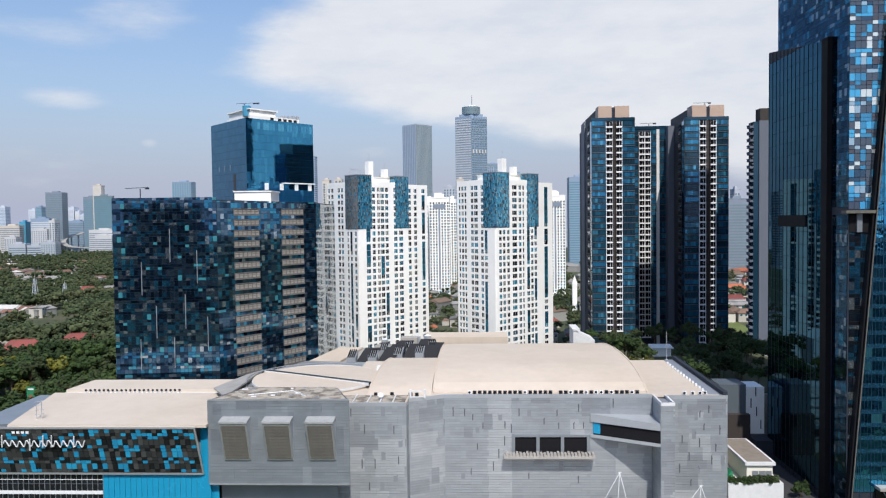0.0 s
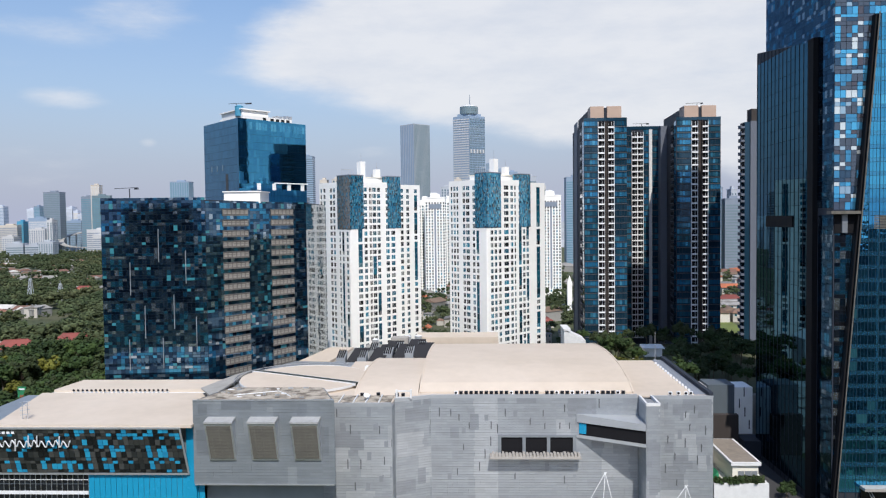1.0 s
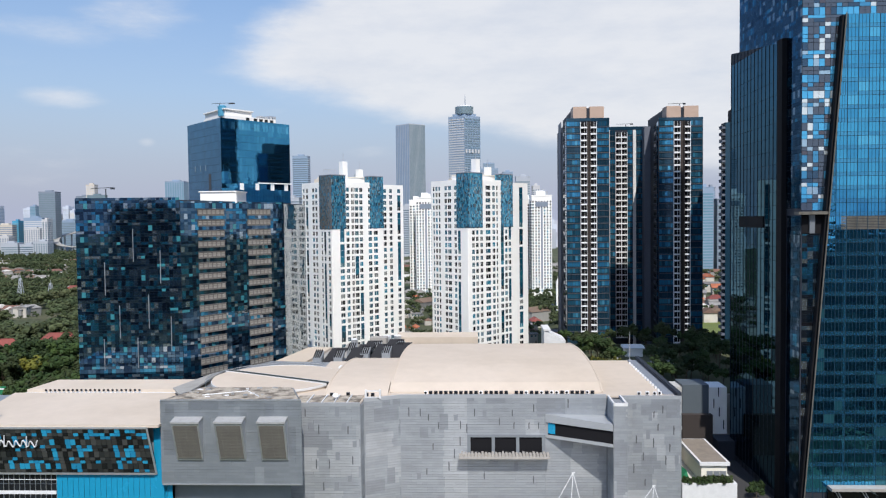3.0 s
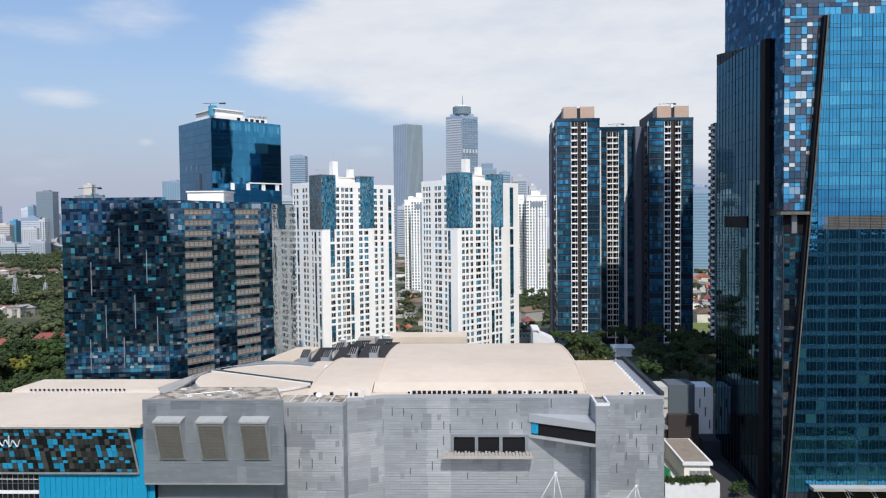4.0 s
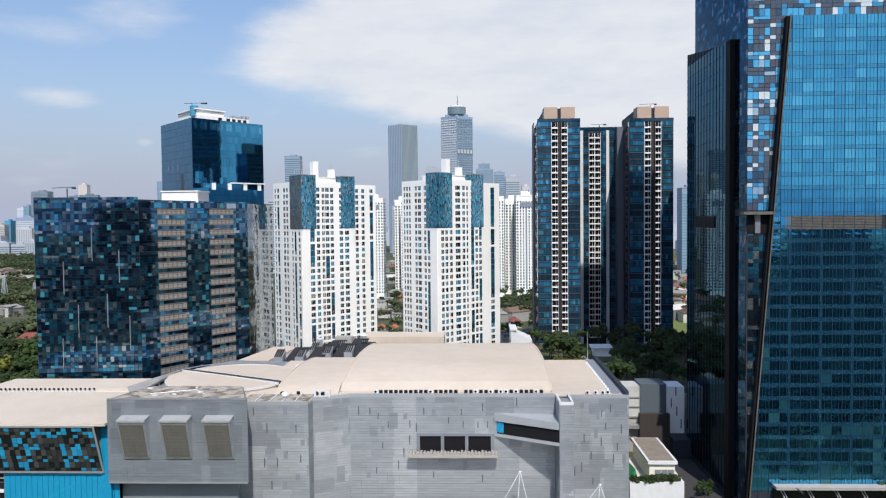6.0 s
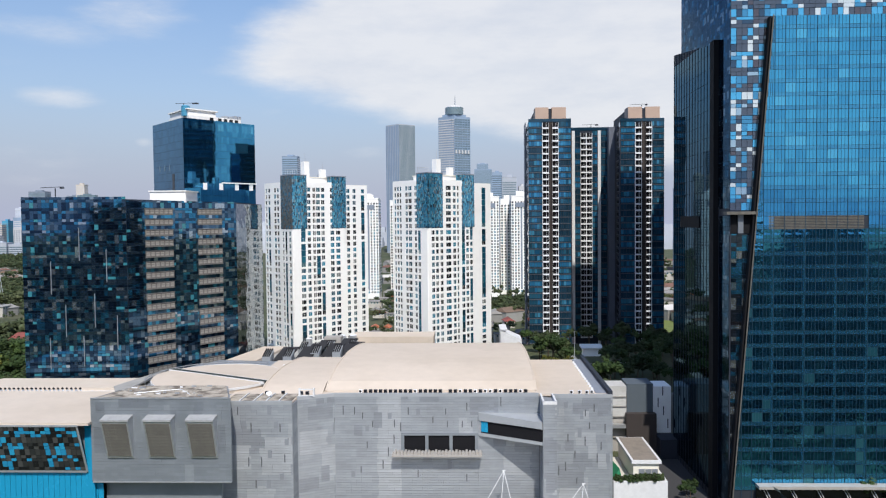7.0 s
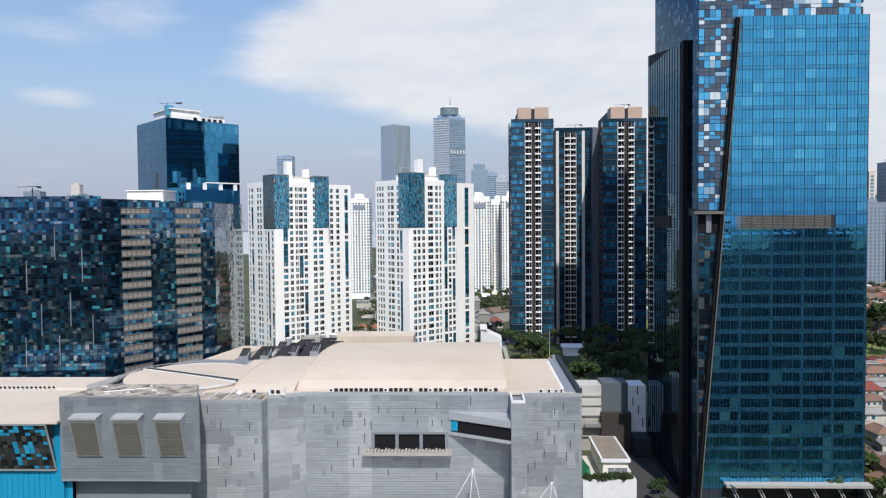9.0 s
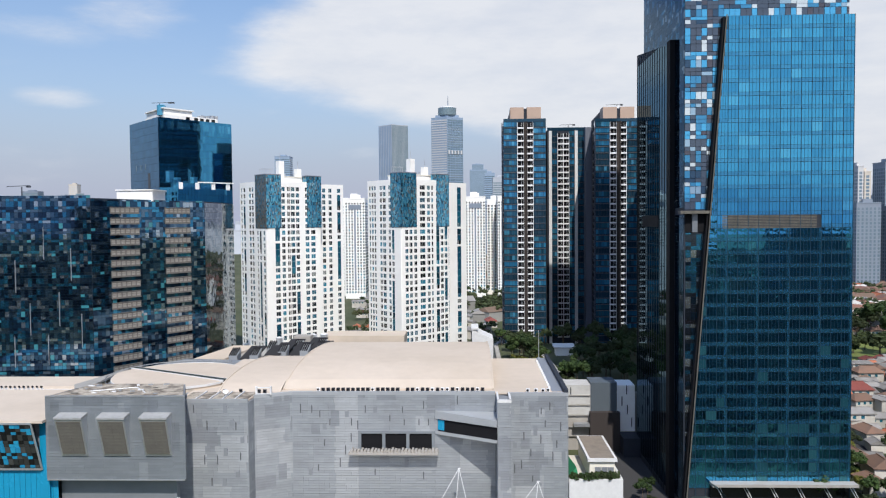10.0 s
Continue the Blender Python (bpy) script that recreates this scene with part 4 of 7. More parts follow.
def balcony():
    """One balcony bay, 3.4 m wide: fascia, slab, two side posts and a rail, before a black sheet."""
    g = Geo()
    g.box(-1.7, 1.7, -1.15, -1.0, 0.0, 0.74)
    g.box(-1.7, 1.7, -1.0, 0.0, 0.0, 0.3)
    for x in (-1.7, 1.5):
        g.box(x, x + 0.2, -1.0, 0.0, 0.3, 3.2)
    g.box(0.35, 0.5, -0.12, 0.0, 0.3, 3.2)
    me = g.mesh("balcony")
    me.materials.append(M["balcony_white"])
    return me


BALCONY = balcony()


def balconies(owner, w, u0, u1, z0, z1, count=36):
    """A column of white balconies; a flat black sheet behind paints their shade; each bay is a part of its own."""
    # black sheet on the flat wall, shade put into its colour
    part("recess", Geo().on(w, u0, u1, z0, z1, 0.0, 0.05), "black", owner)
    fh = (z1 - z0) / count
    for j in range(count):
        m = wall_pose(w, (u0 + u1) / 2, z0 + j * fh, 0.06, owner.location)
        piece("balcony", BALCONY, owner, m @ Matrix.Diagonal(((u1 - u0) / 3.4, 1, fh / 3.2, 1)))


core = Geo()
core.prism([(61.6, 399.0), (83.5, 399.0), (88.4, 460.0), (63.5, 460.0)], 0, 132.6)
core.prism([(88.4, 441.2), (113.0, 441.2), (113.0, 466), (88.4, 466)], 0, 132.6)
core.prism([(109.2, 402.0), (131.8, 402.0), (134.0, 460), (113.6, 460), (112.7, 435)], 0, 133.2)
part("core", core, "dark_clad", brown)
bl, bm, br = Wall((61.6, 399.0), (83.5, 399.0)), Wall((88.4, 441.2), (113.0, 441.2)), Wall((109.2, 402.0), (131.8, 402.0))
for w, cuts in ((bl, (0.1, 7.0, 10.5, 12.1, 15.4, 21.8)), (br, (0.3, 7.5, 11.0, 13.0, 16.2, 22.4))):
    storeys(brown, w, cuts[0], cuts[1], 14, 132.4)
    balconies(brown, w, cuts[1] + 0.05, cuts[2], 14, 132.0)
    balconies(brown, w, cuts[3], cuts[4] - 0.05, 14, 132.0)
    storeys(brown, w, cuts[4], cuts[5], 14, 132.4, sky_lit=0.3 if w is bl else 0.12)
    part("slot", Geo().on(w, cuts[2] + 0.02, cuts[3] - 0.02, 0, 133, 0.0, 0.06), "brown_dark", brown)
    for u in (cuts[2] - 0.1, cuts[3] - 0.15):
        part("slot_fin", Geo().on(w, u, u + 0.25, 12, 132.6, 0.07, 1.3), "brown_dark", brown)
    part("top_band", Geo().on(w, 0.0, w.length, 132.4, 134.0, 0.0, 0.3), "apt_glass_dark", brown)
storeys(brown, bm, 2.6, 5.7, 14, 132.2)
balconies(brown, bm, 5.8, 9.1, 14, 131.0)
balconies(brown, bm, 9.1, 12.4, 14, 131.0)
storeys(brown, bm, 12.5, 15.5, 14, 132.2)
storeys(brown, bm, 17.4, 24.4, 14, 132.2, sky_lit=0.1)
part("top_band", Geo().on(bm, 0.0, bm.length, 132.4, 134.2, 0.0, 0.3), "apt_glass_dark", brown)
for u in (0.9, 15.6):
    part("pilaster", Geo().on(bm, u, u + 1.65, 0, 132.3, 0.0, 0.9), "parapet", brown, "white full-height pilaster")
# the flanks: a dark glazed strip, a column of small openings, a smooth grey pier
for a, b, first in (((63.5, 460), (61.6, 399.0), True), ((112.7, 435), (109.2, 402.0), False)):
    w = Wall(a, b)
    part("flank_glass", Geo().on(w, w.length - 7, w.length - 0.3, 12, 132.4, 0.02, 0.12), "side_glass", brown)
    for j in range(36):
        z = 14.6 + j * 3.29
        slot = Geo().on(w, w.length - 17.5, w.length - 9.0, z, z + 1.7, 0.0, 0.25)
        part("flank_opening", slot, "black" if j % 2 else "shop_glass", brown)
        part("flank_sill", Geo().on(w, w.length - 17.7, w.length - 8.8, z - 0.3, z, 0.0, 0.5), "pier_grey", brown)
    if first:
        part("flank_pier", Geo().on(w, 14, 30, 0, 136.0, 0.0, 0.5), "pier_grey", brown, "smooth grey pier")
part("flank_pier", Geo().box(109.2, 112.65, 435.0, 441.0, 0, 133.4), "pier_grey", brown, "smooth grey pier")
for x0, x1, y0, zt in ((65.4, 72.3, 401.4, 140.3), (74.0, 81.3, 401.4, 140.3), (113.3, 120.5, 401.4, 139.9), (122.2, 129.5, 401.4, 139.9)):
    part("crown", Geo().box(x0, x1, y0 + 0.6, y0 + 10, 132.6, zt), "brown_clad", brown)
for plan, top in (([(65.6, 403.0), (81.2, 403.0), (84.0, 455), (66.2, 455)], 139.7), ([(113.5, 403.0), (129.4, 403.0), (131.0, 455), (115.6, 455)], 139.3)):
    part("crown_side", Geo().prism(plan, 132.4, top), "dark_clad", brown)
for x, y in ((73.2, 404), (121.3, 404)):
    part("crown_vent", Geo().box(x - 0.7, x + 0.7, y, y + 3, 139, 140.6), "steel_white", brown)

# ---- further dark tower partly behind the corner tower ----
dark2 = thing("slender_tower", (140, 390, 0), "slender dark residential tower with stacked balconies", "building")
g = Geo()
g.prism([(131.8, 366.5), (163, 366.5), (163, 373), (131.8, 373)], 0, 126.8)
part("core", g, "apt_glass_dark", dark2)
part("crown", Geo().box(135.0, 156, 367, 373, 126.8, 133.0), "brown_dark", dark2)
part("pier", Geo().box(134.2, 142, 365.8, 366.6, 0, 127.2), "pier_grey", dark2)
for j in range(36):
    part("balcony", Geo().box(130.2, 132.0, 366.6, 371, 14 + j * 3.14, 15.0 + j * 3.14).box(130.1, 130.3, 366.5, 371, 15.0 + j * 3.14, 15.5 + j * 3.14), "pier_grey", dark2)

# ---- blue glass tower with white roof works ----
blue = thing("blue_glass_tower", (-113, 400, 0), "mirror-blue glass office tower with white rooftop plant", "building")
BL, BC, BR = (-143.6, 419.5), (-114.6, 387.5), (-87.6, 421.9)
BB = (BL[0] + BR[0] - BC[0], BL[1] + BR[1] - BC[1])
g = Geo()
g.prism([BL, BC, BR, BB], 0, 135.9)
part("core", g, "dark_clad", blue)
# the left face's darker look is put into its own pane tint
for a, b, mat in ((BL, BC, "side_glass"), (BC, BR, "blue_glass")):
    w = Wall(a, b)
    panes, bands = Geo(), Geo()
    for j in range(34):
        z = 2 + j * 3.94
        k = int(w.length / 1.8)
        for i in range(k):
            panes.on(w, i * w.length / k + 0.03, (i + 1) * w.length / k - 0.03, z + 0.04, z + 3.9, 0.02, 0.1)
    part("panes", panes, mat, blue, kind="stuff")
g = Geo()
wr = Wall(BC, BR)
for u in (10.8, 20.5, 30.3, 39.5):
    g.on(wr, u, u + 2.2, 99.5, 103.0, 0.1, 0.5)
g.on(wr, 22, 44, 103.0, 103.6, 0.1, 0.9)
part("louvre_frame", g, "white_wall", blue)
wl = Wall(BL, BC)
for u in (9.5, 16.5, 23.5):
    part("sky_slot", Geo().on(wl, u, u + 1.0, 110, 113, 0.1, 0.25), "pale_glass", blue)
part("tall_slot", Geo().on(wl, 27.5, 30.5, 74, 108, 0.1, 0.2), "shop_glass", blue)
for u in [1.2 + 1.9 * i for i in range(22)]:
    if int(u) % 5 != 3:
        part("top_pane", Geo().on(wr, u, u + 1.7, 130.6, 134.4, 0.1, 0.16), "top_glass", blue)


def in_blue(a, b):
    p = Vector(BC) + (Vector(BR) - Vector(BC)) * a + (Vector(BL) - Vector(BC)) * b
    return (p.x, p.y)


g = Geo()
g.prism([in_blue(0.12, 0.1), in_blue(0.85, 0.1), in_blue(0.85, 0.75), in_blue(0.12, 0.75)], 135.9, 138.5)
g.prism([in_blue(0.12, 0.12), in_blue(0.50, 0.12), in_blue(0.50, 0.7), in_blue(0.12, 0.7)], 138.5, 141.2)
part("plant_room", g, "white_wall", blue)
pw_ = Wall(in_blue(0.12, 0.1), in_blue(0.85, 0.1))
for u in (12.5, 17.5, 21.0, 24.5, 28.0):
    part("plant_opening", Geo().on(pw_, u, u + 2.2, 136.2, 138.0, 0.0, 0.06), "shop_glass", blue)
for u in (22.5, 25.5, 28.5, 31.0):
    part("plant_unit", Geo().on(pw_, u, u + 1.8, 138.5, 139.9 + 0.5 * (u > 26), -5.0, -1.0), "steel", blue)
g = Geo()
g.prism([in_blue(0.10, 0.10), in_blue(0.52, 0.10), in_blue(0.52, 0.72), in_blue(0.10, 0.72)], 141.2, 141.8)
part("plant_slab", g, "white_wall", blue)

# ---- the corner office tower ----
office = thing("office_tower", (125, 240, 0), "tall office tower with blue curtain wall and mosaic corner", "building")
g = Geo()
g.prism([(103.0, 213.6), (147.2, 213.6), (147.2, 262.5), (103.0, 262.5)], 0, 190)
# unseen upper block, added; height and set-back shape the shadow on the towers behind
g.prism([(118.0, 214.6), (147.0, 214.6), (147.0, 262.3), (118.0, 262.3)], 190, 288)
part("core", g, "dark_clad", office)
mf, ml, mr = Wall((103.0, 213.6), (147.2, 213.6)), Wall((103.0, 262.5), (103.0, 213.6)), Wall((147.2, 213.6), (147.2, 262.5))
mosaic(office, mf, 0.0, 12.0, 84.4, 137.0, 1.5, 1.6, 0.02, "mosaic_sky", 250)
mosaic(office, mf, 0.0, 44.2, 137.0, 158.0, 1.5, 1.6, 0.02, "mosaic_sky", 50)
# tiles on the unseen upper block
mosaic(office, Wall((118.0, 214.6), (147.0, 214.6)), 0.0, 29.0, 190.0, 288.0, 1.5, 1.6, 0.02, "mosaic_sky")
mosaic(office, mf, 0.0, 44.2, 158.0, 190.0, 1.5, 1.6, 0.02, "mosaic_sky")
mosaic(office, mf, 0.3, 9.6, 2.0, 78.0, 1.5, 1.6, 0.02, "mosaic_low")
# black sheet on the wall paints the shade of a hollow corner
part("corner_recess", Geo().box(103.2, 111.0, 213.3, 213.5, 78.2, 83.2), "black", office)
part("corner_post", Geo().box(105.0, 106.4, 212.7, 213.4, 78.2, 83.2), "panel_dark_deep", office)
# the left face's shade is put into its darker tile tints
mosaic(office, ml, 0.0, 36.0, 132.0, 190.0, 1.5, 1.6, 0.02, "mosaic_shaded")
mosaic(office, ml, 36.0, 48.9, 85.0, 190.0, 1.5, 1.6, 0.02, "mosaic_shaded")
mosaic(office, ml, 40.0, 48.9, 2.0, 83.0, 1.42, 1.7, 0.02, "mosaic_shaded")
# dark glass volume on the flank
g = Geo()
g.prism([(101.8, 227.0), (103.1, 227.0), (103.1, 267.0), (101.8, 267.0)], 0, [132.6, 132.6, 138.0, 138.0])
part("flank", g, "dark_clad", office)
fl = Wall((101.8, 267.0), (101.8, 227.0))
panes, fins = Geo(), Geo()
for i in range(13):
    u = i * 40 / 13
    for j in range(33):
        z = 2 + j * 4.0
        zt = min(z + 3.95, 137.6 - 5.2 * (u / 40))
        if zt > z:
            panes.on(fl, u + 0.06, u + 40 / 13 - 0.06, z + 0.05, zt, 0.02, 0.08)
    fins.on(fl, u - 0.06, u + 0.06, 0, 137.8 - 5.2 * (u / 40), 0.02, 0.2)
part("panes", panes, "flank_glass", office, kind="stuff")
part("fins", fins, "dark_steel", office, kind="stuff")
# solid black bar paints the dark depth of the slot
g = Geo()
g.box(101.5, 103.2, 223.2, 227.0, 0, 133.2)
part("slot", g, "black", office)
g = Geo()
g.on(fl, 9, 30, 79.4, 83.0, 0.1, 0.4)
part("louvre", g, "black", office)
# the leaning front curtain
cf = Wall((100, 211.2), (147.6, 211.2))
GT, GB = 136.6, 7.47


def left_edge(z):
    return 13.6 - 10.2 * (GT - z) / (GT - 5.3)


NF = 36
fh = (GT - GB) / NF
g = Geo()
g.hexa([(*cf.at(left_edge(0), 0), 0), (*cf.at(47.6, 0), 0), (*cf.at(47.6, -2.2), 0), (*cf.at(left_edge(0), -2.2), 0), (*cf.at(left_edge(GT), 0), GT), (*cf.at(47.6, 0), GT), (*cf.at(47.6, -2.2), GT), (*cf.at(left_edge(GT), -2.2), GT)])
part("curtain_core", g, "dark_steel", office)
meshes, made, panes, spans, mull, sash, posts, blinds = {}, 0, Geo(), Geo(), Geo(), Geo(), Geo(), Geo()
PW = 2.8
for j in range(NF):
    z = GB + j * fh
    u = 47.6
    low = left_edge(z + fh)
    louvred = 79.2 < z + fh / 2 < 82.7
    col = 0
    while u - 0.2 > low:
        a = max(u - PW, low)
        col += 1
        if z < 76 and col % 3 == 1 and u - a > 2:
            posts.on(cf, u - 0.62, u - 0.08, z + 1.1, z + fh - 0.02, 0.1, 0.14)
        if not (louvred and 12.5 < a < 38):
            if u - a > PW - 0.01 and made < 300 and z > 60:
                if "pane" not in meshes:
                    meshes["pane"] = unit_tile("pane", "curtain_o", PW - 0.1, fh - 1.12, 0.06, 0.02)
                piece("pane", meshes["pane"], office, wall_pose(cf, (a + u) / 2, z + 1.05 + (fh - 1.05) / 2, 0.02, office.location))
                made += 1
            else:
                (blinds if z < 76 and rnd.random() < (0.2 if int(z / 11 + a / 9) % 5 == 0 else 0.05) else panes).on(cf, a + 0.05, u - 0.05, z + 1.1, z + fh - 0.02, 0.02, 0.08)
            spans.on(cf, a + 0.05, u - 0.05, z + 0.05, z + 1.05, 0.02, 0.08)
            for s in (1 / 3, 2 / 3):
                x = a + (u - a) * s
                sash.on(cf, x - 0.03, x + 0.03, z + 0.05, z + fh, 0.08, 0.13)
        u -= PW
    mull.on(cf, low, 47.6, z + 1.05, z + 1.1, 0.08, 0.12)
    mull.on(cf, low, 47.6, z - 0.03, z + 0.03, 0.08, 0.12)
u = 47.6
while u > 3.6:
    z0 = GB if u > left_edge(GB) else GB
    # a fin starts where the leaning edge crosses it
    zt = GT if u >= left_edge(GT) else GT - (left_edge(GT) - u) * (GT - 5.3) / 10.2
    mull.on(cf, u - 0.06, u + 0.06, 2, zt, 0.06, 0.2)
    u -= PW
part("panes", panes, "curtain", office, kind="stuff")
part("spandrels", spans, "spandrel", office, kind="stuff")
part("blinds", blinds, "blind", office, kind="stuff")
part("column_panels", posts, "spandrel", office, kind="stuff")
part("mullions", mull, "mullion_blue", office, kind="stuff")
part("sashes", sash, "mullion_blue", office, kind="stuff")
g = Geo()
for i in range(9):
    g.on(cf, 12.6, 38.0, 79.2 + i * 0.42, 79.45 + i * 0.42, 0.0, 0.1)
part("louvre", g, "grille", office, "brown louvred plant storey")
g = Geo()
g.tube((*cf.at(left_edge(2) - 0.1, 0.3), 2), (*cf.at(left_edge(GT) - 0.1, 0.3), GT + 0.3), 0.17, n=6)
part("edge_rail", g, "grille", office)
# solid black bar paints the shade of the gap beside the curtain
g = Geo()
g.hexa([(*cf.at(left_edge(0) - 0.8, -0.4), 0), (*cf.at(left_edge(0) - 0.4, -0.4), 0), (*cf.at(left_edge(0) - 0.4, -2.2), 0), (*cf.at(left_edge(0) - 0.8, -2.2), 0), (*cf.at(left_edge(GT) - 0.8, -0.4), GT), (*cf.at(left_edge(GT) - 0.4, -0.4), GT), (*cf.at(left_edge(GT) - 0.4, -2.2), GT), (*cf.at(left_edge(GT) - 0.8, -2.2), GT)])
part("shadow_gap", g, "black", office)
g = Geo()
g.box(101.4, 109.6, 211.2, 214.0, 83.3, 84.1)
part("ledge", g, "grille", office)
g = Geo()
g.on(cf, 9.4, 48.6, 8.7, 9.5, 0.2, 3.2)
part("canopy", g, "canopy", office)
part("lobby", Geo().on(cf, 9.6, 47.0, 0.0, 8.6, 0.0, 0.4), "shop_glass", office)
g = Geo()
for i in range(6):
    u = 11 + i * 7.2
    g.tube((*cf.at(u, 0.6), 8.7), (*cf.at(u + 2.4, 3.0), 3.2), 0.08, n=6)
    g.tube((*cf.at(u + 0.7, 0.6), 8.7), (*cf.at(u + 3.1, 3.0), 3.2), 0.08, n=6)
part("canopy_strut", g, "steel_white", office)

# ---- on the mall's roofs ----
def vault(name, x0, x1, line, thick=1.2, steps=24, label=""):
    """A roof that rises from the front eave over its ridge; line: (y, z) along its profile, smoothed between."""
    pts = []
    for i in range(steps + 1):
        q = i / steps * (len(line) - 1)
        j = min(int(q), len(line) - 2)
        f = q - j
        (ya, za), (yb, zb) = line[j], line[j + 1]
        ma = (zb - line[j - 1][1]) / 2 if j else zb - za
        mb = (line[j + 2][1] - za) / 2 if j + 2 < len(line) else zb - za
        z = (2 * f**3 - 3 * f**2 + 1) * za + (f**3 - 2 * f**2 + f) * ma + (3 * f**2 - 2 * f**3) * zb + (f**3 - f**2) * mb
        pts.append((ya + (yb - ya) * f, z))
    v = Geo()
    n = steps + 1
    for x in (x0, x1):
        v.v += [(x, y, z) for y, z in pts] + [(x, y, z - thick) for y, z in pts]
    m = 2 * n
    for i in range(steps):
        v.f += [(i, m + i, m + i + 1, i + 1), (n + i, n + i + 1, m + n + i + 1, m + n + i), (i, i + 1, n + i + 1, n + i), (m + i, m + n + i, m + n + i + 1, m + i + 1)]
    v.f += [(0, n, m + n, m), (steps, m + steps, m + n + steps, n + steps)]
    ob = part(name, v, "membrane", mall, label)
    for x in (x0, x1):
        edge = Geo()
        for i in range(steps):
            (ya, za), (yb, zb) = pts[i], pts[i + 1]
            edge.hexa([(x - 0.22, ya, za - 0.3), (x + 0.22, ya, za - 0.3), (x + 0.22, yb, zb - 0.3), (x - 0.22, yb, zb - 0.3), (x - 0.22, ya, za + 0.18), (x + 0.22, ya, za + 0.18), (x + 0.22, yb, zb + 0.18), (x - 0.22, yb, zb + 0.18)])
        part("roof_edge", edge, "membrane", ob)
    return ob


vault("vault_roof", -10.9, 50.2, [(220.2, 33.2), (224.8, 35.0), (236.6, 36.8), (248.4, 37.4), (266.2, 37.2), (284.0, 36.0), (298.3, 34.4), (311, 32.0), (320, 29.6)], label="broad beige vaulted roof")
vault("small_vault_roof", -29.6, -11.6, [(217, 32.6), (224, 34.4), (234, 35.3), (246, 35.4), (257, 34.9), (267, 34.1), (276, 33.0), (284, 31.4)], label="smaller beige vaulted roof")
g = Geo()
g.prism([(-11.2, 222), (50.0, 222), (50.0, 304), (-11.2, 304)], 0, 31.6)
g.prism([(-29.4, 218), (-11.9, 218), (-11.9, 275), (-29.4, 275)], 0, 31.8)
part("vault_base", g, "panel_dark", mall)
# the block under the round roof
g = Geo()
g.prism([(-69.3, 213.6), (-31.9, 213.6), (-31.9, 270), (-60.0, 274), (-69.3, 255)], 0, 32.4)
part("rear_block", g, "panel_grey_deep", mall)
disc = Geo()
N_D = 64
plan = [(-48.3 + 19.6 * math.cos(i * math.tau / N_D), 237.0 + 20.3 * math.sin(i * math.tau / N_D)) for i in range(N_D)]
disc.prism(plan, 32.3, [34.6 - 0.03 * abs(y - 237) for x, y in plan])
rd = part("round_roof", disc, "membrane", mall, "round beige roof cut by a dark skylight strip")
slot = Wall((-66.6, 246.0), (-30.3, 226.6))
g = Geo()
g.on(slot, 0, slot.length, 34.0, 34.72, -0.95, 0.95)
part("skylight", g, "skylight", rd, "long dark skylight strip")
g = Geo()
g.on(slot, -0.3, slot.length + 0.3, 33.9, 34.76, -1.1, -0.97)
g.on(slot, -0.3, slot.length + 0.3, 33.9, 34.70, 0.97, 1.1)
part("skylight_curb", g, "parapet", rd)
rail = Geo()
ring = [(-48.3 + 21.4 * math.cos(a), 237.0 + 22.2 * math.sin(a)) for a in [radians(60 + i * 5) for i in range(30)]]
for x, y in ring:
    k = Vector((x + 48.3, y - 237.0)).normalized() * 0.12
    rail.v += [(x - k.x, y - k.y, 34.4), (x + k.x, y + k.y, 34.4), (x + k.x, y + k.y, 34.62), (x - k.x, y - k.y, 34.62)]
for i in range(len(ring) - 1):
    rail.f += [(4 * i + j, 4 * i + (j + 1) % 4, 4 * i + 4 + (j + 1) % 4, 4 * i + 4 + j) for j in range(4)]
rr = part("ring_rail", rail, "steel", mall, "curved pale pipe rail round the roof")
for p in ring[::4]:
    part("rail_post", Geo().tube((*p, 32.4), (*p, 34.4), 0.08, n=5), "steel", rr)
rim = Geo()
for i in range(N_D):
    (xa, ya), (xb, yb) = plan[i], plan[(i + 1) % N_D]
    w = Wall((xa, ya), (xb, yb))
    rim.on(w, 0, w.length, 33.5, 34.15, 0.0, 0.25)
part("rim", rim, "parapet", rd)
# sloping grey roof between the wings
g = Geo()
g.hexa([(-80, 233, 31.4), (-70, 214, 33.0), (-69, 250, 33.4), (-76, 254, 31.2), (-80, 233, 31.8), (-70, 214, 33.5), (-69, 250, 34.0), (-76, 254, 31.6)])
part("sloping_roof", g, "concrete", mall)
# the low corner roof with its scraps
g = Geo()
g.prism([(-36.4, 207.0), (-18.2, 207.0), (-18.0, 216.5), (-36.4, 216.5)], TOP - 0.48, TOP - 0.3)
part("corner_roof", g, "gravel_roof", mall, "dirty gravel corner roof")
for x in (-32.5, -28.5, -25.0, -21.5):
    g = Geo()
    g.box(x, x + 0.3, 207.2, 216.4, TOP - 0.3, TOP + 0.1)
    part("roof_kerb", g, "parapet", mall)
g = Geo()
g.box(-17.0, -13.0, 212.8, 213.2, TOP + 1.6, TOP + 1.9)
g.box(-17.0, -13.0, 212.8, 213.2, TOP - 0.1, TOP + 0.1)
g.box(-17.2, -16.7, 212.6, 213.4, TOP - 0.4, TOP + 2.1)
g.box(-13.2, -12.7, 212.9, 213.7, TOP - 0.4, TOP + 2.1)
part("roof_frame", g, "parapet", mall)
# dark gutter along the right-hand edge
g = Geo()
g.box(66.9, 70.4, 217.5, 269.8, TOP - 0.5, TOP - 0.3)
part("gutter", g, "grey_clad", mall)
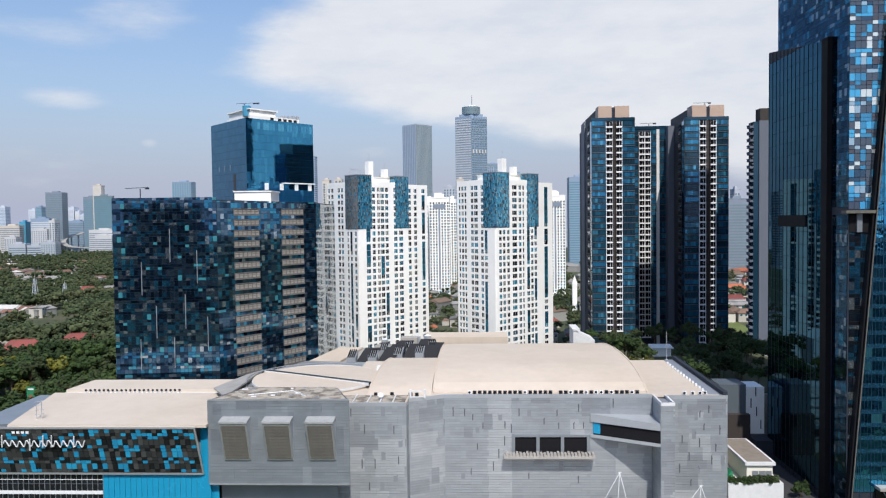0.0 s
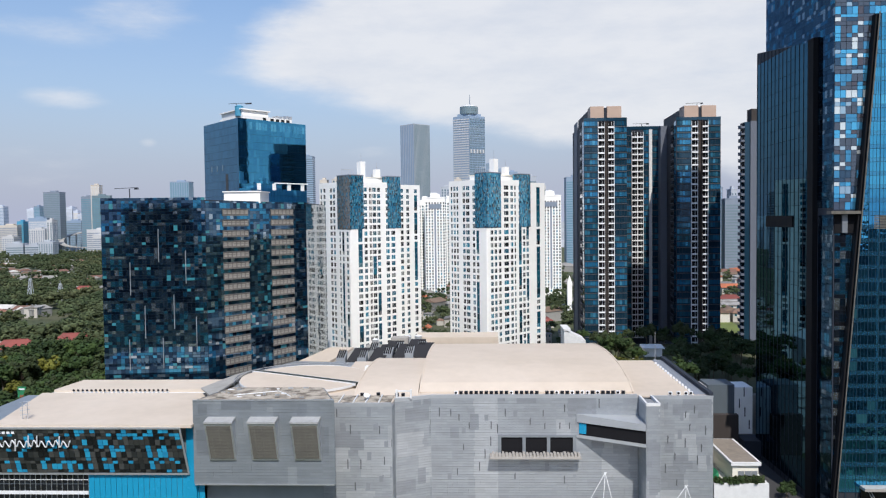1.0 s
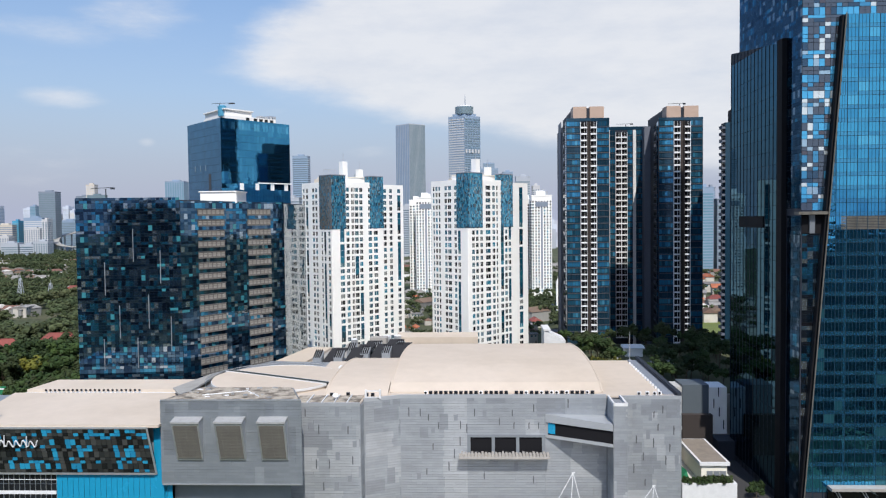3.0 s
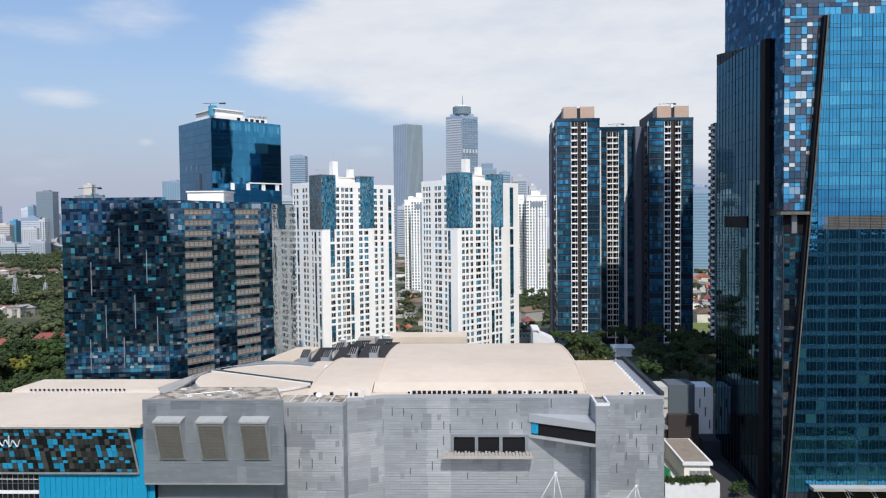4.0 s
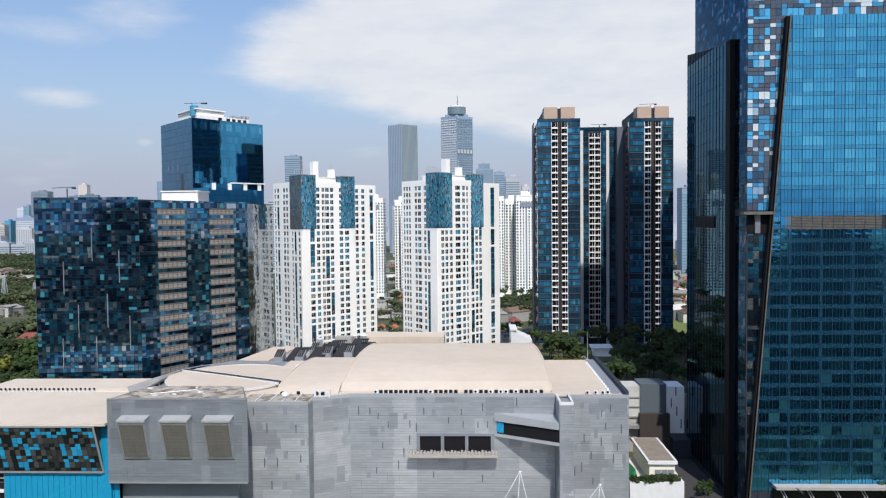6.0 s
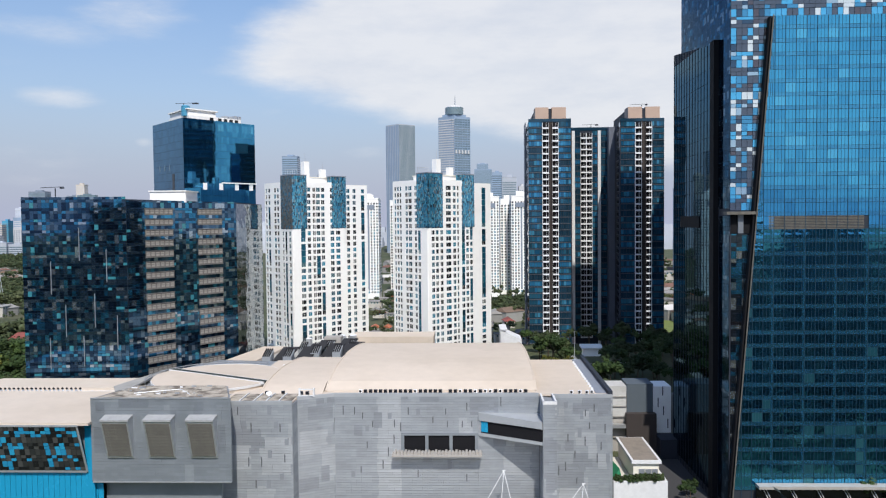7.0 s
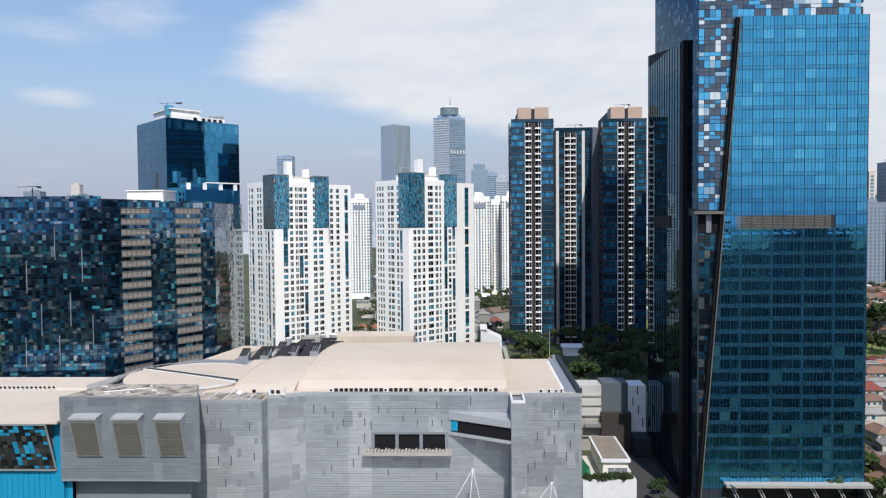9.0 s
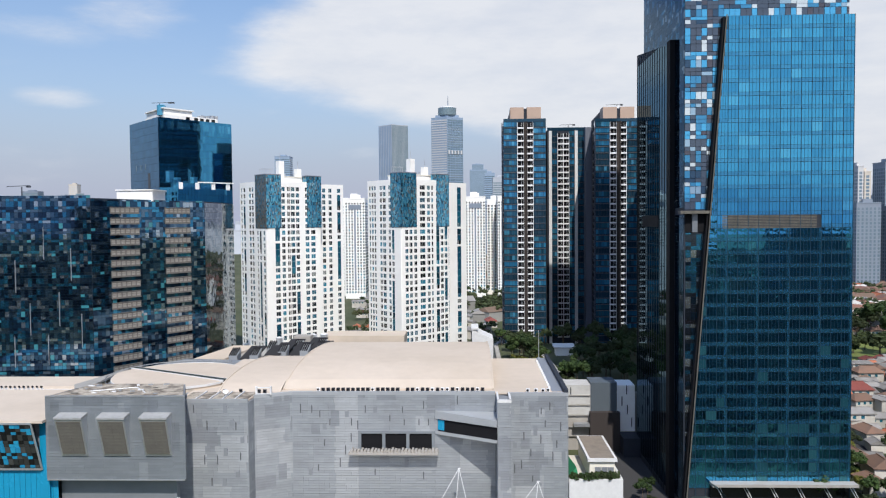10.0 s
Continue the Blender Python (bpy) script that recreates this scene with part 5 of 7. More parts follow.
for i in range(13):
    y = 222 + i * 3.4
    g = Geo()
    g.box(66.3, 66.9, y, y + 0.9, TOP - 0.5, TOP + 0.02)
    g.box(66.4, 66.8, y + 0.2, y + 0.7, TOP + 0.02, TOP + 0.12)
    tagged(part("roof_vent", g, "steel_white"), "small white vent box on the mall roof", "roof vent", "roof vents")
g = Geo()
g.box(69.9, 71.1, 214.4, 270.5, TOP - 0.2, TOP + 0.9)
part("side_parapet", g, "dark_clad", mall)


def condenser(dark_side):
    """A condenser: casing, fan guard, two feet."""
    t = thing("condenser_unit", (0, 0, 0), "outdoor condenser unit with dark fan on the roof edge", "air conditioner", "condensers along the roof edge")
    b = Geo().box(-0.5, 0.5, -0.28, 0.28, 0.12, 1.0)
    part("casing", b, "steel_white" if not dark_side else "dark_steel", t)
    f = Geo().tube((-0.1, -0.28, 0.56), (-0.1, -0.36, 0.56), 0.36, 0.33, 12)
    part("fan_guard", f, "black", t)
    for x in (-0.4, 0.3):
        part("foot", Geo().box(x, x + 0.1, -0.3, 0.3, 0, 0.12), "dark_steel", t)
    return t


units = [condenser(False), condenser(True)]
units[0].location, units[1].location = (-0.4, 218.4, TOP - 0.5), (1.0, 218.4, TOP - 0.5)
units[0].rotation_euler[2] = units[1].rotation_euler[2] = 0.05
for i in range(2, 34):
    if i in (17,):
        continue
    copy_thing(units[1 if rnd.random() < 0.72 else 0], pose(-0.4 + i * 1.44, 218.4 + rnd.uniform(-0.1, 0.1), TOP - 0.5, 0, 0, rnd.uniform(-4, 4)))
for x, y in ((-17.2, 216.2), (-15.4, 216.0), (-27.2, 216.4), (-22.6, 216.8), (60.0, 217.0), (62.3, 217.2), (64.4, 217.0), (65.8, 217.4)):
    copy_thing(units[1 if x < 60 else 0], pose(x, y, TOP - 0.5, 0, 0, rnd.uniform(-20, 20)))
# low vents in pairs on the wing's ridge
v0 = None
for i in range(22):
    x = -121.0 + i * 1.42
    if v0 is None:
        v0 = thing("ridge_vent", (x, 234.6, 29.4), "small white cowl vent on the wing roof", "roof vent", "ridge vents")
        part("cowl", Geo().tube((x, 234.6, 29.4), (x, 234.3, 30.7), 0.38, 0.30, 8), "steel_white", v0)
        part("mouth", Geo().tube((x, 234.3, 30.7), (x, 233.9, 30.95), 0.32, 0.32, 8), "black", v0)
    else:
        copy_thing(v0, pose(x, 234.6, 29.4))
# a dish on the corner roof
dish = thing("satellite_dish", (-25.2, 211.0, TOP - 0.3), "white satellite dish on a post", "dish")
part("post", Geo().tube((-25.2, 211.0, TOP - 0.3), (-25.2, 211.0, TOP + 0.7), 0.08), "steel", dish)
dg = Geo()
c0 = Vector((-25.2, 211.0, TOP + 0.9))
axis = Vector((0.2, -0.5, 0.75)).to_track_quat("Z", "Y")
for k in range(4):
    r0, r1 = k * 0.2, (k + 1) * 0.2
    for i in range(16):
        a0, a1 = i * math.tau / 16, (i + 1) * math.tau / 16
        dg.face(*[tuple(c0 + axis @ Vector((r * math.cos(a), r * math.sin(a), 0.35 * r * r))) for r, a in ((r0, a0), (r1, a0), (r1, a1), (r0, a1))])
part("bowl", dg, "steel_white", dish)
# the plant deck behind the small vault: cowls and black sloping sheets
plant = thing("roof_plant", (-38, 295, 0), "rooftop plant with grey cowls and black sheeted slopes", "roof plant")
part("deck", Geo().prism([(-62, 276), (-12.5, 276), (-12.5, 322), (-54, 322)], 0, 29.0), "concrete", plant)
part("deck_wall", Geo().box(-61, -13, 275.4, 276.2, 27.5, 30.2), "panel_dark", plant)
for i, (x, y) in enumerate(((-46.5, 281), (-38.8, 281.5), (-30, 289), (-22, 291), (-36.5, 297), (-27.0, 301), (-18, 303))):
    cw = Geo()
    cw.hexa([(x, y, 29), (x + 3.2, y, 29), (x + 3.2, y + 4, 29), (x, y + 4, 29), (x, y, 32.2), (x + 3.2, y, 32.2), (x + 3.6, y + 4, 34.2), (x + 0.4, y + 4, 34.2)])
    cb = part("cowl", cw, "panel_grey", plant, "grey sheet-metal cowl")
    lv = Geo()
    for k in range(4):
        lv.hexa([(x + 0.2 + k * 0.75, y - 0.1, 32.2), (x + 0.55 + k * 0.75, y - 0.1, 32.2), (x + 1.0 + k * 0.75, y + 4, 34.3), (x + 0.6 + k * 0.75, y + 4, 34.3), (x + 0.2 + k * 0.75, y - 0.1, 32.6), (x + 0.55 + k * 0.75, y - 0.1, 32.6), (x + 1.0 + k * 0.75, y + 4, 34.7), (x + 0.6 + k * 0.75, y + 4, 34.7)])
    part("louvre_blades", lv, "black", cb, kind="stuff")
for x, y in ((-43.0, 282), (-35.0, 283), (-33.4, 290), (-26.4, 291), (-19.0, 294), (-31.5, 299), (-23.0, 303)):
    sh = Geo()
    sh.hexa([(x - 0.6, y, 29.4), (x + 5.0, y, 29.4), (x + 7.6, y + 12, 33.4), (x + 1.6, y + 12, 33.4), (x - 0.6, y, 29.9), (x + 5.0, y, 29.9), (x + 7.6, y + 12, 33.8), (x + 1.6, y + 12, 33.8)])
    part("black_sheet", sh, "black_sheet", plant, "black sloping roof sheet")
part("rear_slab", Geo().prism([(-21, 331), (15, 331), (15, 346), (-21, 346)], 24, 31.9), "membrane", plant)
part("white_box", Geo().box(-30, -23, 316, 322, 29, 34.0), "canopy", plant)
part("beige_court", Geo().prism([(-62, 287), (-50, 287), (-46, 318), (-56, 318)], 29.0, 30.0), "membrane", plant)
part("mast", Geo().tube((46.2, 300, 30), (46.2, 300, 33), 0.1), "steel", plant)
# white stair head behind the vault
head = thing("stair_head", (50, 346, 0), "white sloping stair head behind the vault", "stair head")
part("walls", Geo().prism([(44.5, 342), (54, 342), (54, 356), (44.5, 356)], 0, [32.9, 28.5, 28.5, 32.9]), "parapet", head)
part("cap", Geo().prism([(44.2, 341.6), (47.4, 341.6), (47.4, 356.4), (44.2, 356.4)], 32.9, 33.6), "parapet", head)
# pipes, tanks and a railing on the plant deck
for i, (x0, y0, x1, y1, z) in enumerate(((-60, 278, -34, 279, 30.6), (-33, 281, -14, 283, 30.5))):
    part("pipe", Geo().tube((x0, y0, z), (x1, y1, z), 0.22, n=8), "steel_white", plant)
for i in range(15):
    x = -60.5 + i * 3.3
    part("railing_post", Geo().tube((x, 275.3, 30.2), (x, 275.3, 31.4), 0.06, n=5), "steel", plant)
for z in (30.8, 31.4):
    part("railing_bar", Geo().tube((-60.5, 275.3, z), (-14.3, 275.3, z), 0.05, n=5), "steel", plant)
for x, y, r, h in ((-24.0, 326.5, 1.6, 2.2), (-19.5, 327.5, 1.6, 2.2), (-28.5, 325.5, 1.3, 1.8), (-37.0, 319.5, 1.4, 2.0)):
    tk = thing("water_tank", (x, y, 29), "squat grey rooftop water tank on the plant deck", "tank", "deck tanks")
    part("drum", Geo().tube((x, y, 29), (x, y, 31.0 + h), r, r, 16), "steel", tk)
    part("lid", Geo().tube((x, y, 31.0 + h), (x, y, 31.4 + h), r * 1.02, r * 0.4, 16), "steel_white", tk)
part("tank_deck", Geo().prism([(-42, 321.5), (-12.5, 321.5), (-12.5, 331), (-42, 331)], 0, 29.0), "concrete", plant)
part("white_stack", Geo().box(-31.6, -29.9, 252.0, 255.0, 31.0, 34.4).box(-32.0, -30.1, 249.0, 252.0, 31.0, 33.4).box(-32.6, -30.4, 246.0, 249.0, 31.0, 32.6), "steel_white", plant, "white sheet-metal duct stack")
# scraps on the gravel roofs
for i in range(26):
    x, y = rnd.uniform(-66, -40), rnd.uniform(199.5, 212)
    s, h = rnd.uniform(0.25, 0.9), rnd.uniform(0.12, 0.4)
    tagged(part("roof_scrap", Geo().box(x - s, x + s, y - s * 0.4, y + s * 0.5, 36.25, 36.25 + h), rnd.choice(("steel", "grille", "steel_white", "concrete"))), "scrap of sheet metal lying on the gravel roof", "scrap", "roof scraps")
part("roof_hose", Geo().tube((-60, 203, 36.4), (-49, 208, 36.4), 0.12, n=6).tube((-49, 208, 36.4), (-44, 201.5, 36.4), 0.12, n=6), "steel_white", box)
# thin mast on the mall's rear corner
post = thing("flag_pole", (67.8, 269, 30), "thin grey pole on the roof corner", "pole")
part("pole", Geo().tube((67.8, 269.4, 30), (67.8, 269.4, 43), 0.16, 0.08), "steel", post)
part("base", Geo().box(67.4, 68.2, 269.0, 269.8, 32.9, 33.3), "steel", post)
# slender work lattice on the wing roof
lat = thing("roof_mast", (-117, 202, 30.3), "small lattice mast on the beige roof", "mast")
for x, y in ((-117.8, 201.6), (-116.4, 201.6), (-117.1, 202.8)):
    part("leg", Geo().tube((x, y, 30.3), (x, y, 35.0), 0.1), "steel", lat)
for z in (31.4, 32.6, 33.8, 34.9):
    part("brace", Geo().tube((-118.4, 201.6, z), (-115.8, 201.8, z + 0.3), 0.08), "steel", lat)
# tension stays in front of the facade
for bx, by, tz in ((40.3, 208.5, 13.6), (-33.0, 195.0, 10.0), (-44.0, 195.0, 9.6), (62.0, 208.0, 10.2)):
    st = thing("tension_stay", (bx, by, 0), "thin white steel mast with splayed stay cables", "stay")
    for k in (-8.0, -1.2, 3.2):
        part("cable", Geo().tube((bx, by, tz), (bx + k, by - 1.5, 0), 0.09), "steel_white", st)
    part("head_bar", Geo().box(bx - 0.4, bx + 0.5, by - 0.1, by + 0.1, tz - 0.1, tz + 0.1), "steel_white", st)

# ---- the service yard between mall and office tower ----
yard = thing("service_building", (90, 270, 0), "white and grey service building in the tower's shade", "building")
part("white_block", Geo().box(72.2, 86.2, 270.6, 280, 12.6, 23.3), "dull_white", yard)
part("lower_block", Geo().box(72.2, 86.2, 270.9, 280, 0, 12.6), "canopy", yard)
part("grey_block", Geo().box(86.2, 95.3, 270.0, 280, 9.0, 24.2), "blue_clad", yard, "blue-grey clad block")
part("white_wing", Geo().box(95.35, 101.7, 270.4, 280, 6.8, 23.2), "white_wall", yard)
part("brick_base", Geo().box(85.6, 96.0, 267.6, 269.9, 0, 14.2), "brown_dark", yard, "dark brown clad base")
part("step", Geo().box(96.1, 103.0, 262.0, 270.3, 0, 6.6), "dark_clad", yard)
for x, z in ((97.0, 16), (98.6, 20), (98.9, 13), (100.4, 8.5)):
    part("slit", Geo().box(x, x + 0.3, 270.2, 270.42, z, z + 3.2), "dark_steel", yard)
for z in (5.0, 8.2, 12.4, 16.0, 19.4):
    part("band", Geo().box(72.2, 86.0, 270.2, 270.62, z, z + 0.4), "concrete", yard)
part("slit", Geo().box(79.0, 79.3, 270.3, 270.62, 20, 22.5), "dark_steel", yard)
part("duct", Geo().box(80.0, 85.5, 267.8, 270.2, 9.0, 10.2), "steel", yard)
tagged(part("yard_paving", Geo().prism([(86.6, 200), (104, 200), (104, 268), (86.6, 268)], -1, 0.04), "asphalt"), "dark asphalt service yard at the tower's foot", "yard", kind="structure")
shed = thing("roof_shed", (80, 220, 7), "small cream building with brown flat roof beside a planted terrace", "building")
part("wall", Geo().box(77.6, 84.8, 218.0, 240.5, 7.5, 12.7), "cream", shed)
part("roof", Geo().box(77.0, 85.4, 217.3, 241.0, 12.7, 13.6), "parapet", shed)
part("roof_deck", Geo().box(77.7, 84.7, 218.0, 240.4, 13.6, 13.7), "shed_roof", shed)
for x in (79.4, 81.3, 83.1):
    part("shutter", Geo().box(x - 0.3, x + 1.4, 217.9, 218.02, 8.4, 11.0), "panel_grey_deep", shed)
terrace = thing("terrace", (80, 225, 0), "white planted terrace above the street", "terrace")
part("terrace_wall", Geo().box(71.3, 86.4, 214.6, 240, 0, 7.6), "parapet", terrace)
part("terrace_floor", Geo().box(71.9, 85.7, 215.0, 239.6, 7.6, 7.68), "plaza", terrace, "tan paved terrace floor")
part("front_parapet", Geo().box(71.3, 86.4, 214.2, 214.9, 0, 8.7), "parapet", terrace)
part("side_parapet", Geo().box(85.8, 86.5, 214.9, 240, 7.6, 8.6), "parapet", terrace)
part("green_net", Geo().hexa([(72.0, 219, 7.7), (74.6, 219, 7.7), (73.6, 232, 7.7), (72.0, 232, 7.7), (72.2, 219.5, 8.2), (74.0, 219.5, 10.6), (73.2, 231.5, 10.2), (72.2, 231.5, 8.2)]), "green_net", terrace, "green shade net")

# ---- towers further off ----
def slab_tower(name, label, x0, x1, y, depth, z1, wall, win, fh=3.3, pitch=3.2, fill=0.55, group="", bands=False, base=20):
    """A plain tower with its windows, or window bands, as geometry on the faces that show."""
    t = thing(name, ((x0 + x1) / 2, y, 0), label, "building", group)
    part("wall", Geo().box(x0, x1, y, y + depth, 0, z1), wall, t)
    p = Geo()
    for w in (Wall((x0, y), (x1, y)), Wall((x0, y + depth), (x0, y)), Wall((x1, y), (x1, y + depth))):
        n, k = int((z1 - base - 2) / fh), max(1, int(w.length / pitch))
        q = w.length / k
        for j in range(n):
            z = base + j * fh
            if bands:
                p.on(w, 0.6, w.length - 0.6, z, z + fh * fill, 0, 0.15)
            else:
                for i in range(k):
                    p.on(w, i * q + q * (1 - fill) / 2, i * q + q * (1 + fill) / 2, z + 0.9, z + fh - 0.3, 0, 0.12)
    part("windows", p, win, t, kind="stuff")
    part("parapet", Geo().box(x0 - 0.3, x1 + 0.3, y - 0.3, y + depth + 0.3, z1, z1 + 1.2), wall, t)
    part("roof_house", Geo().box(x0 + (x1 - x0) * 0.3, x0 + (x1 - x0) * 0.7, y + depth * 0.3, y + depth * 0.7, z1, z1 + 5), wall, t)
    return t




# the striped slab and the tower with the round top, side by side far behind
ft = thing("striped_tower", (-141, 1900, 0), "tall pale glass tower with vertical stripes", "building")
A_, B_, C_ = (-179.5, 1908), (-143.0, 1874), (-106.5, 1906)
part("core", Geo().prism([A_, B_, C_, (-142.5, 1940)], 0, 316), "far_grey", ft)
for a, b, mat in ((A_, B_, "far_blue"), (B_, C_, "pale_dark")):
    w = Wall(a, b)
    st = Geo()
    k = 14 if mat == "pale_dark" else 8
    for i in range(k):
        st.on(w, i * w.length / k + 0.3, (i + 0.62) * w.length / k + 0.3, 6, 314, 0.0, 0.5)
    part("stripes", st, mat, ft, kind="stuff")
rt = thing("round_topped_tower", (-10, 1910, 0), "pale banded glass tower with a round crown and spire", "building")
RA, RB, RC = (-48.0, 1900), (-8.5, 1880), (29.5, 1902)
part("core", Geo().prism([RA, RB, RC, (-9, 1934)], 0, 333), "far_blue", rt)
part("setback", Geo().prism([(-38.0, 1898), (-9, 1884), (20, 1900), (-9, 1926)], 333, 339), "far_blue", rt)
for a, b, mat, fill in ((RA, RB, "far_white", 2.6), (RB, RC, "pale_glass", 3.6)):
    w = Wall(a, b)
    st = Geo()
    for j in range(55):
        st.on(w, 0.3, w.length - 0.3, 8 + j * 5.85, 8 + j * 5.85 + fill, 0.0, 0.7)
    part("bands", st, mat, rt, kind="stuff")
    ribs = Geo()
    for i in range(7):
        u = 0.4 + i * (w.length - 0.8) / 6
        ribs.on(w, u - 0.35, u + 0.35, 8, 333, 0.7, 1.0)
    part("ribs", ribs, "far_blue", rt, kind="stuff")
part("crown", Geo().tube((-9, 1905, 339), (-9, 1905, 357), 22.5, 22.5, 28), "pale_dark", rt)
part("crown_rim", Geo().tube((-9, 1905, 357), (-9, 1905, 361), 20, 17, 28), "far_white", rt)
part("spire", Geo().tube((-7, 1905, 361), (-7, 1905, 388), 1.4, 0.4), "far_slate", rt)
bay = Wall(RB, RC)
for i in range(5):
    part("white_bay", Geo().on(bay, 2 + i * 8.6, 6 + i * 8.6, 243, 252, 1.0, 2.5), "far_white", rt)
# white apartment slabs between and behind the near towers
for xc, w, y, z1, hood in ((-76, 21, 800, 104.5, 1), (-37, 21, 805, 104.8, 1), (50, 21, 800, 105, 1), (84, 21, 805, 105.6, 1), (-50, 13, 830, 103, 0), (70, 14, 830, 103, 0), (-25, 9, 850, 104, 0), (57, 9, 850, 103, 0), (32, 12, 830, 103, 0), (-92, 12, 830, 102, 0)):
    s = slab_tower("apartment_slab", "white apartment slab with a dark hood and seam" if hood else "plain white apartment slab with rows of small windows", xc - w / 2, xc + w / 2, y, 22, z1, "white_wall", "window", 3.1, 2.9, 0.5, "white apartment slabs", base=5)
    if hood:
        part("dark_seam", Geo().box(xc - 0.9, xc + 0.9, y - 0.45, y - 0.16, 10, z1 - 12), "far_slate", s)
        part("top_hood", Geo().box(xc - 6.4, xc + 6.4, y - 0.5, y - 0.16, z1 - 11, z1 - 6), "far_slate", s)
        part("crest", Geo().box(xc - 5, xc + 2, y + 4, y + 12, z1, z1 + 6), "white_wall", s)
# haze comes from the pale wall and window colours, not from the air
FAR = [  # x0 x1 y depth top wall windows bands
    (-414, -378, 1800, 30, 234, "far_blue", "pale_glass", True), (-294, -262, 1200, 30, 118, "far_grey", "pale_glass", True),
    (48, 138, 4000, 60, 340, "far_blue", "pale_dark", True), (60, 120, 4005, 45, 368, "far_blue", "pale_dark", True), (80, 104, 1800, 26, 190, "far_blue", "pale_glass", True),
    (84, 108, 1300, 26, 152, "far_grey", "pale_dark", True), (112, 124, 1300, 22, 136, "far_white", "pale_glass", False),
    (128, 142, 1350, 22, 128, "far_grey", "pale_glass", False), (-62, -40, 1500, 24, 145, "far_grey", "pale_glass", False), (-36, -22, 1500, 24, 160, "far_tan", "pale_glass", False),
    (152, 184, 1250, 30, 147, "far_blue", "pale_teal", True), (311, 336, 1050, 26, 121, "far_blue", "pale_teal", True), (341, 368, 1050, 26, 105, "far_slate", "pale_dark", True), (352, 360, 1120, 20, 123, "far_slate", "far_blue", False), (372, 380, 1120, 20, 120, "far_grey", "pale_glass", False),
    (-300, -286, 1500, 20, 162, "far_tan", "pale_glass", False), (-276, -262, 1500, 20, 163, "far_tan", "pale_glass", False), (-150, -120, 1700, 26, 112, "far_grey", "pale_glass", True),
    # the skyline over the green quarter
    (-1174, -1128, 2050, 30, 168, "far_slate", "pale_dark", True), (-1074, -1045, 2060, 40, 155, "far_slate", "pale_teal", True), (-1026, -1003, 2020, 20, 184, "far_tan", "far_white", False), (-1016, -966, 2005, 12, 155, "pale_dark", "pale_teal", True),
    (-1167, -1117, 1965, 30, 97, "far_blue", "far_white", True), (-1146, -1104, 1930, 25, 69, "far_white", "far_slate", False), (-1104, -1089, 1940, 25, 92, "far_white", "pale_glass", False), (-1213, -1196, 1990, 25, 89, "lane_far", "pale_teal", True),
    (-1253, -1201, 1970, 30, 79, "far_tan", "far_slate", True), (-1198, -1168, 1900, 25, 50, "far_white", "far_slate", False), (-1088, -1048, 1740, 25, 37, "far_grey", "pale_dark", True), (-1046, -1012, 1745, 25, 33, "far_grey", "pale_glass", True), (-1010, -975, 1738, 25, 40, "far_grey", "pale_dark", False),
    (-978, -908, 1900, 30, 66, "far_white", "far_slate", True), (-958, -915, 1890, 9, 52, "far_white", "far_slate", True), (-1203, -1149, 2200, 40, 90, "far_blue", "pale_dark", True),
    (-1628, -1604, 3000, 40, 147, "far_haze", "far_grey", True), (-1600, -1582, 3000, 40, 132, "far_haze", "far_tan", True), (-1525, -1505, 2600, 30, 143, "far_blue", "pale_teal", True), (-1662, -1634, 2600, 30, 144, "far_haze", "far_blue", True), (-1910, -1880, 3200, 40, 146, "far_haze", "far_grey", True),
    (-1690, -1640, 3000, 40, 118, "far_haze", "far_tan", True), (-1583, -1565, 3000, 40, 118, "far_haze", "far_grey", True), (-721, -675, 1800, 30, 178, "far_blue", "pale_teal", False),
    # and over the right-hand quarter
    (466, 472, 850, 20, 136, "far_white", "pale_glass", False), (473, 480, 850, 20, 130, "far_tan", "pale_glass", False), (461, 487, 842, 8, 96, "far_slate", "pale_glass", False), (495, 512, 850, 26, 140, "far_slate", "pale_glass", False), (492, 515, 838, 10, 92, "far_slate", "pale_glass", False),
    (530, 546, 1100, 26, 130, "far_blue", "pale_dark", True), (560, 600, 1000, 26, 108, "far_grey", "pale_glass", False),
]
for x0, x1, y, d, z1, wall, win, bands in FAR:
    slab_tower("distant_tower", "distant city building in haze-pale colours" if z1 > 60 else "distant low city block", x0, x1, y, d, z1, wall, win, 3.9 if y < 1500 else 5.0, 4.0 if y < 1500 else 5.5, 0.5, "distant towers", bands, 6)
# the city to the horizon
far = Geo()
for i in range(1700):
    y = rnd.uniform(1900, 4700)
    x = rnd.uniform(-0.85, 0.8) * y
    if abs(x) > 3950 or (y < 2250 and -0.66 * y < x < -0.45 * y):
        continue
    w, d, h = rnd.uniform(14, 60), rnd.uniform(14, 50), rnd.choice((9, 12, 18, 24, 32, 48, 70)) * rnd.uniform(0.7, 1.2)
    far.box(x, x + w, y, y + d, 0, h)
tagged(part("distant_city", far, "far_city"), "city spread to the horizon in haze-pale colour", "city", kind="stuff")
# elevated road
road = thing("flyover", (-1080, 1800, 0), "curving grey elevated road on piers", "road")
FLY = ((-1135, 2180, 58), (-1142, 2130, 51), (-1138, 2080, 45), (-1118, 2030, 36), (-1086, 1985, 28), (-1043, 1950, 23), (-978, 1920, 21))
knots = [Vector(k) for k in FLY]
pts = []
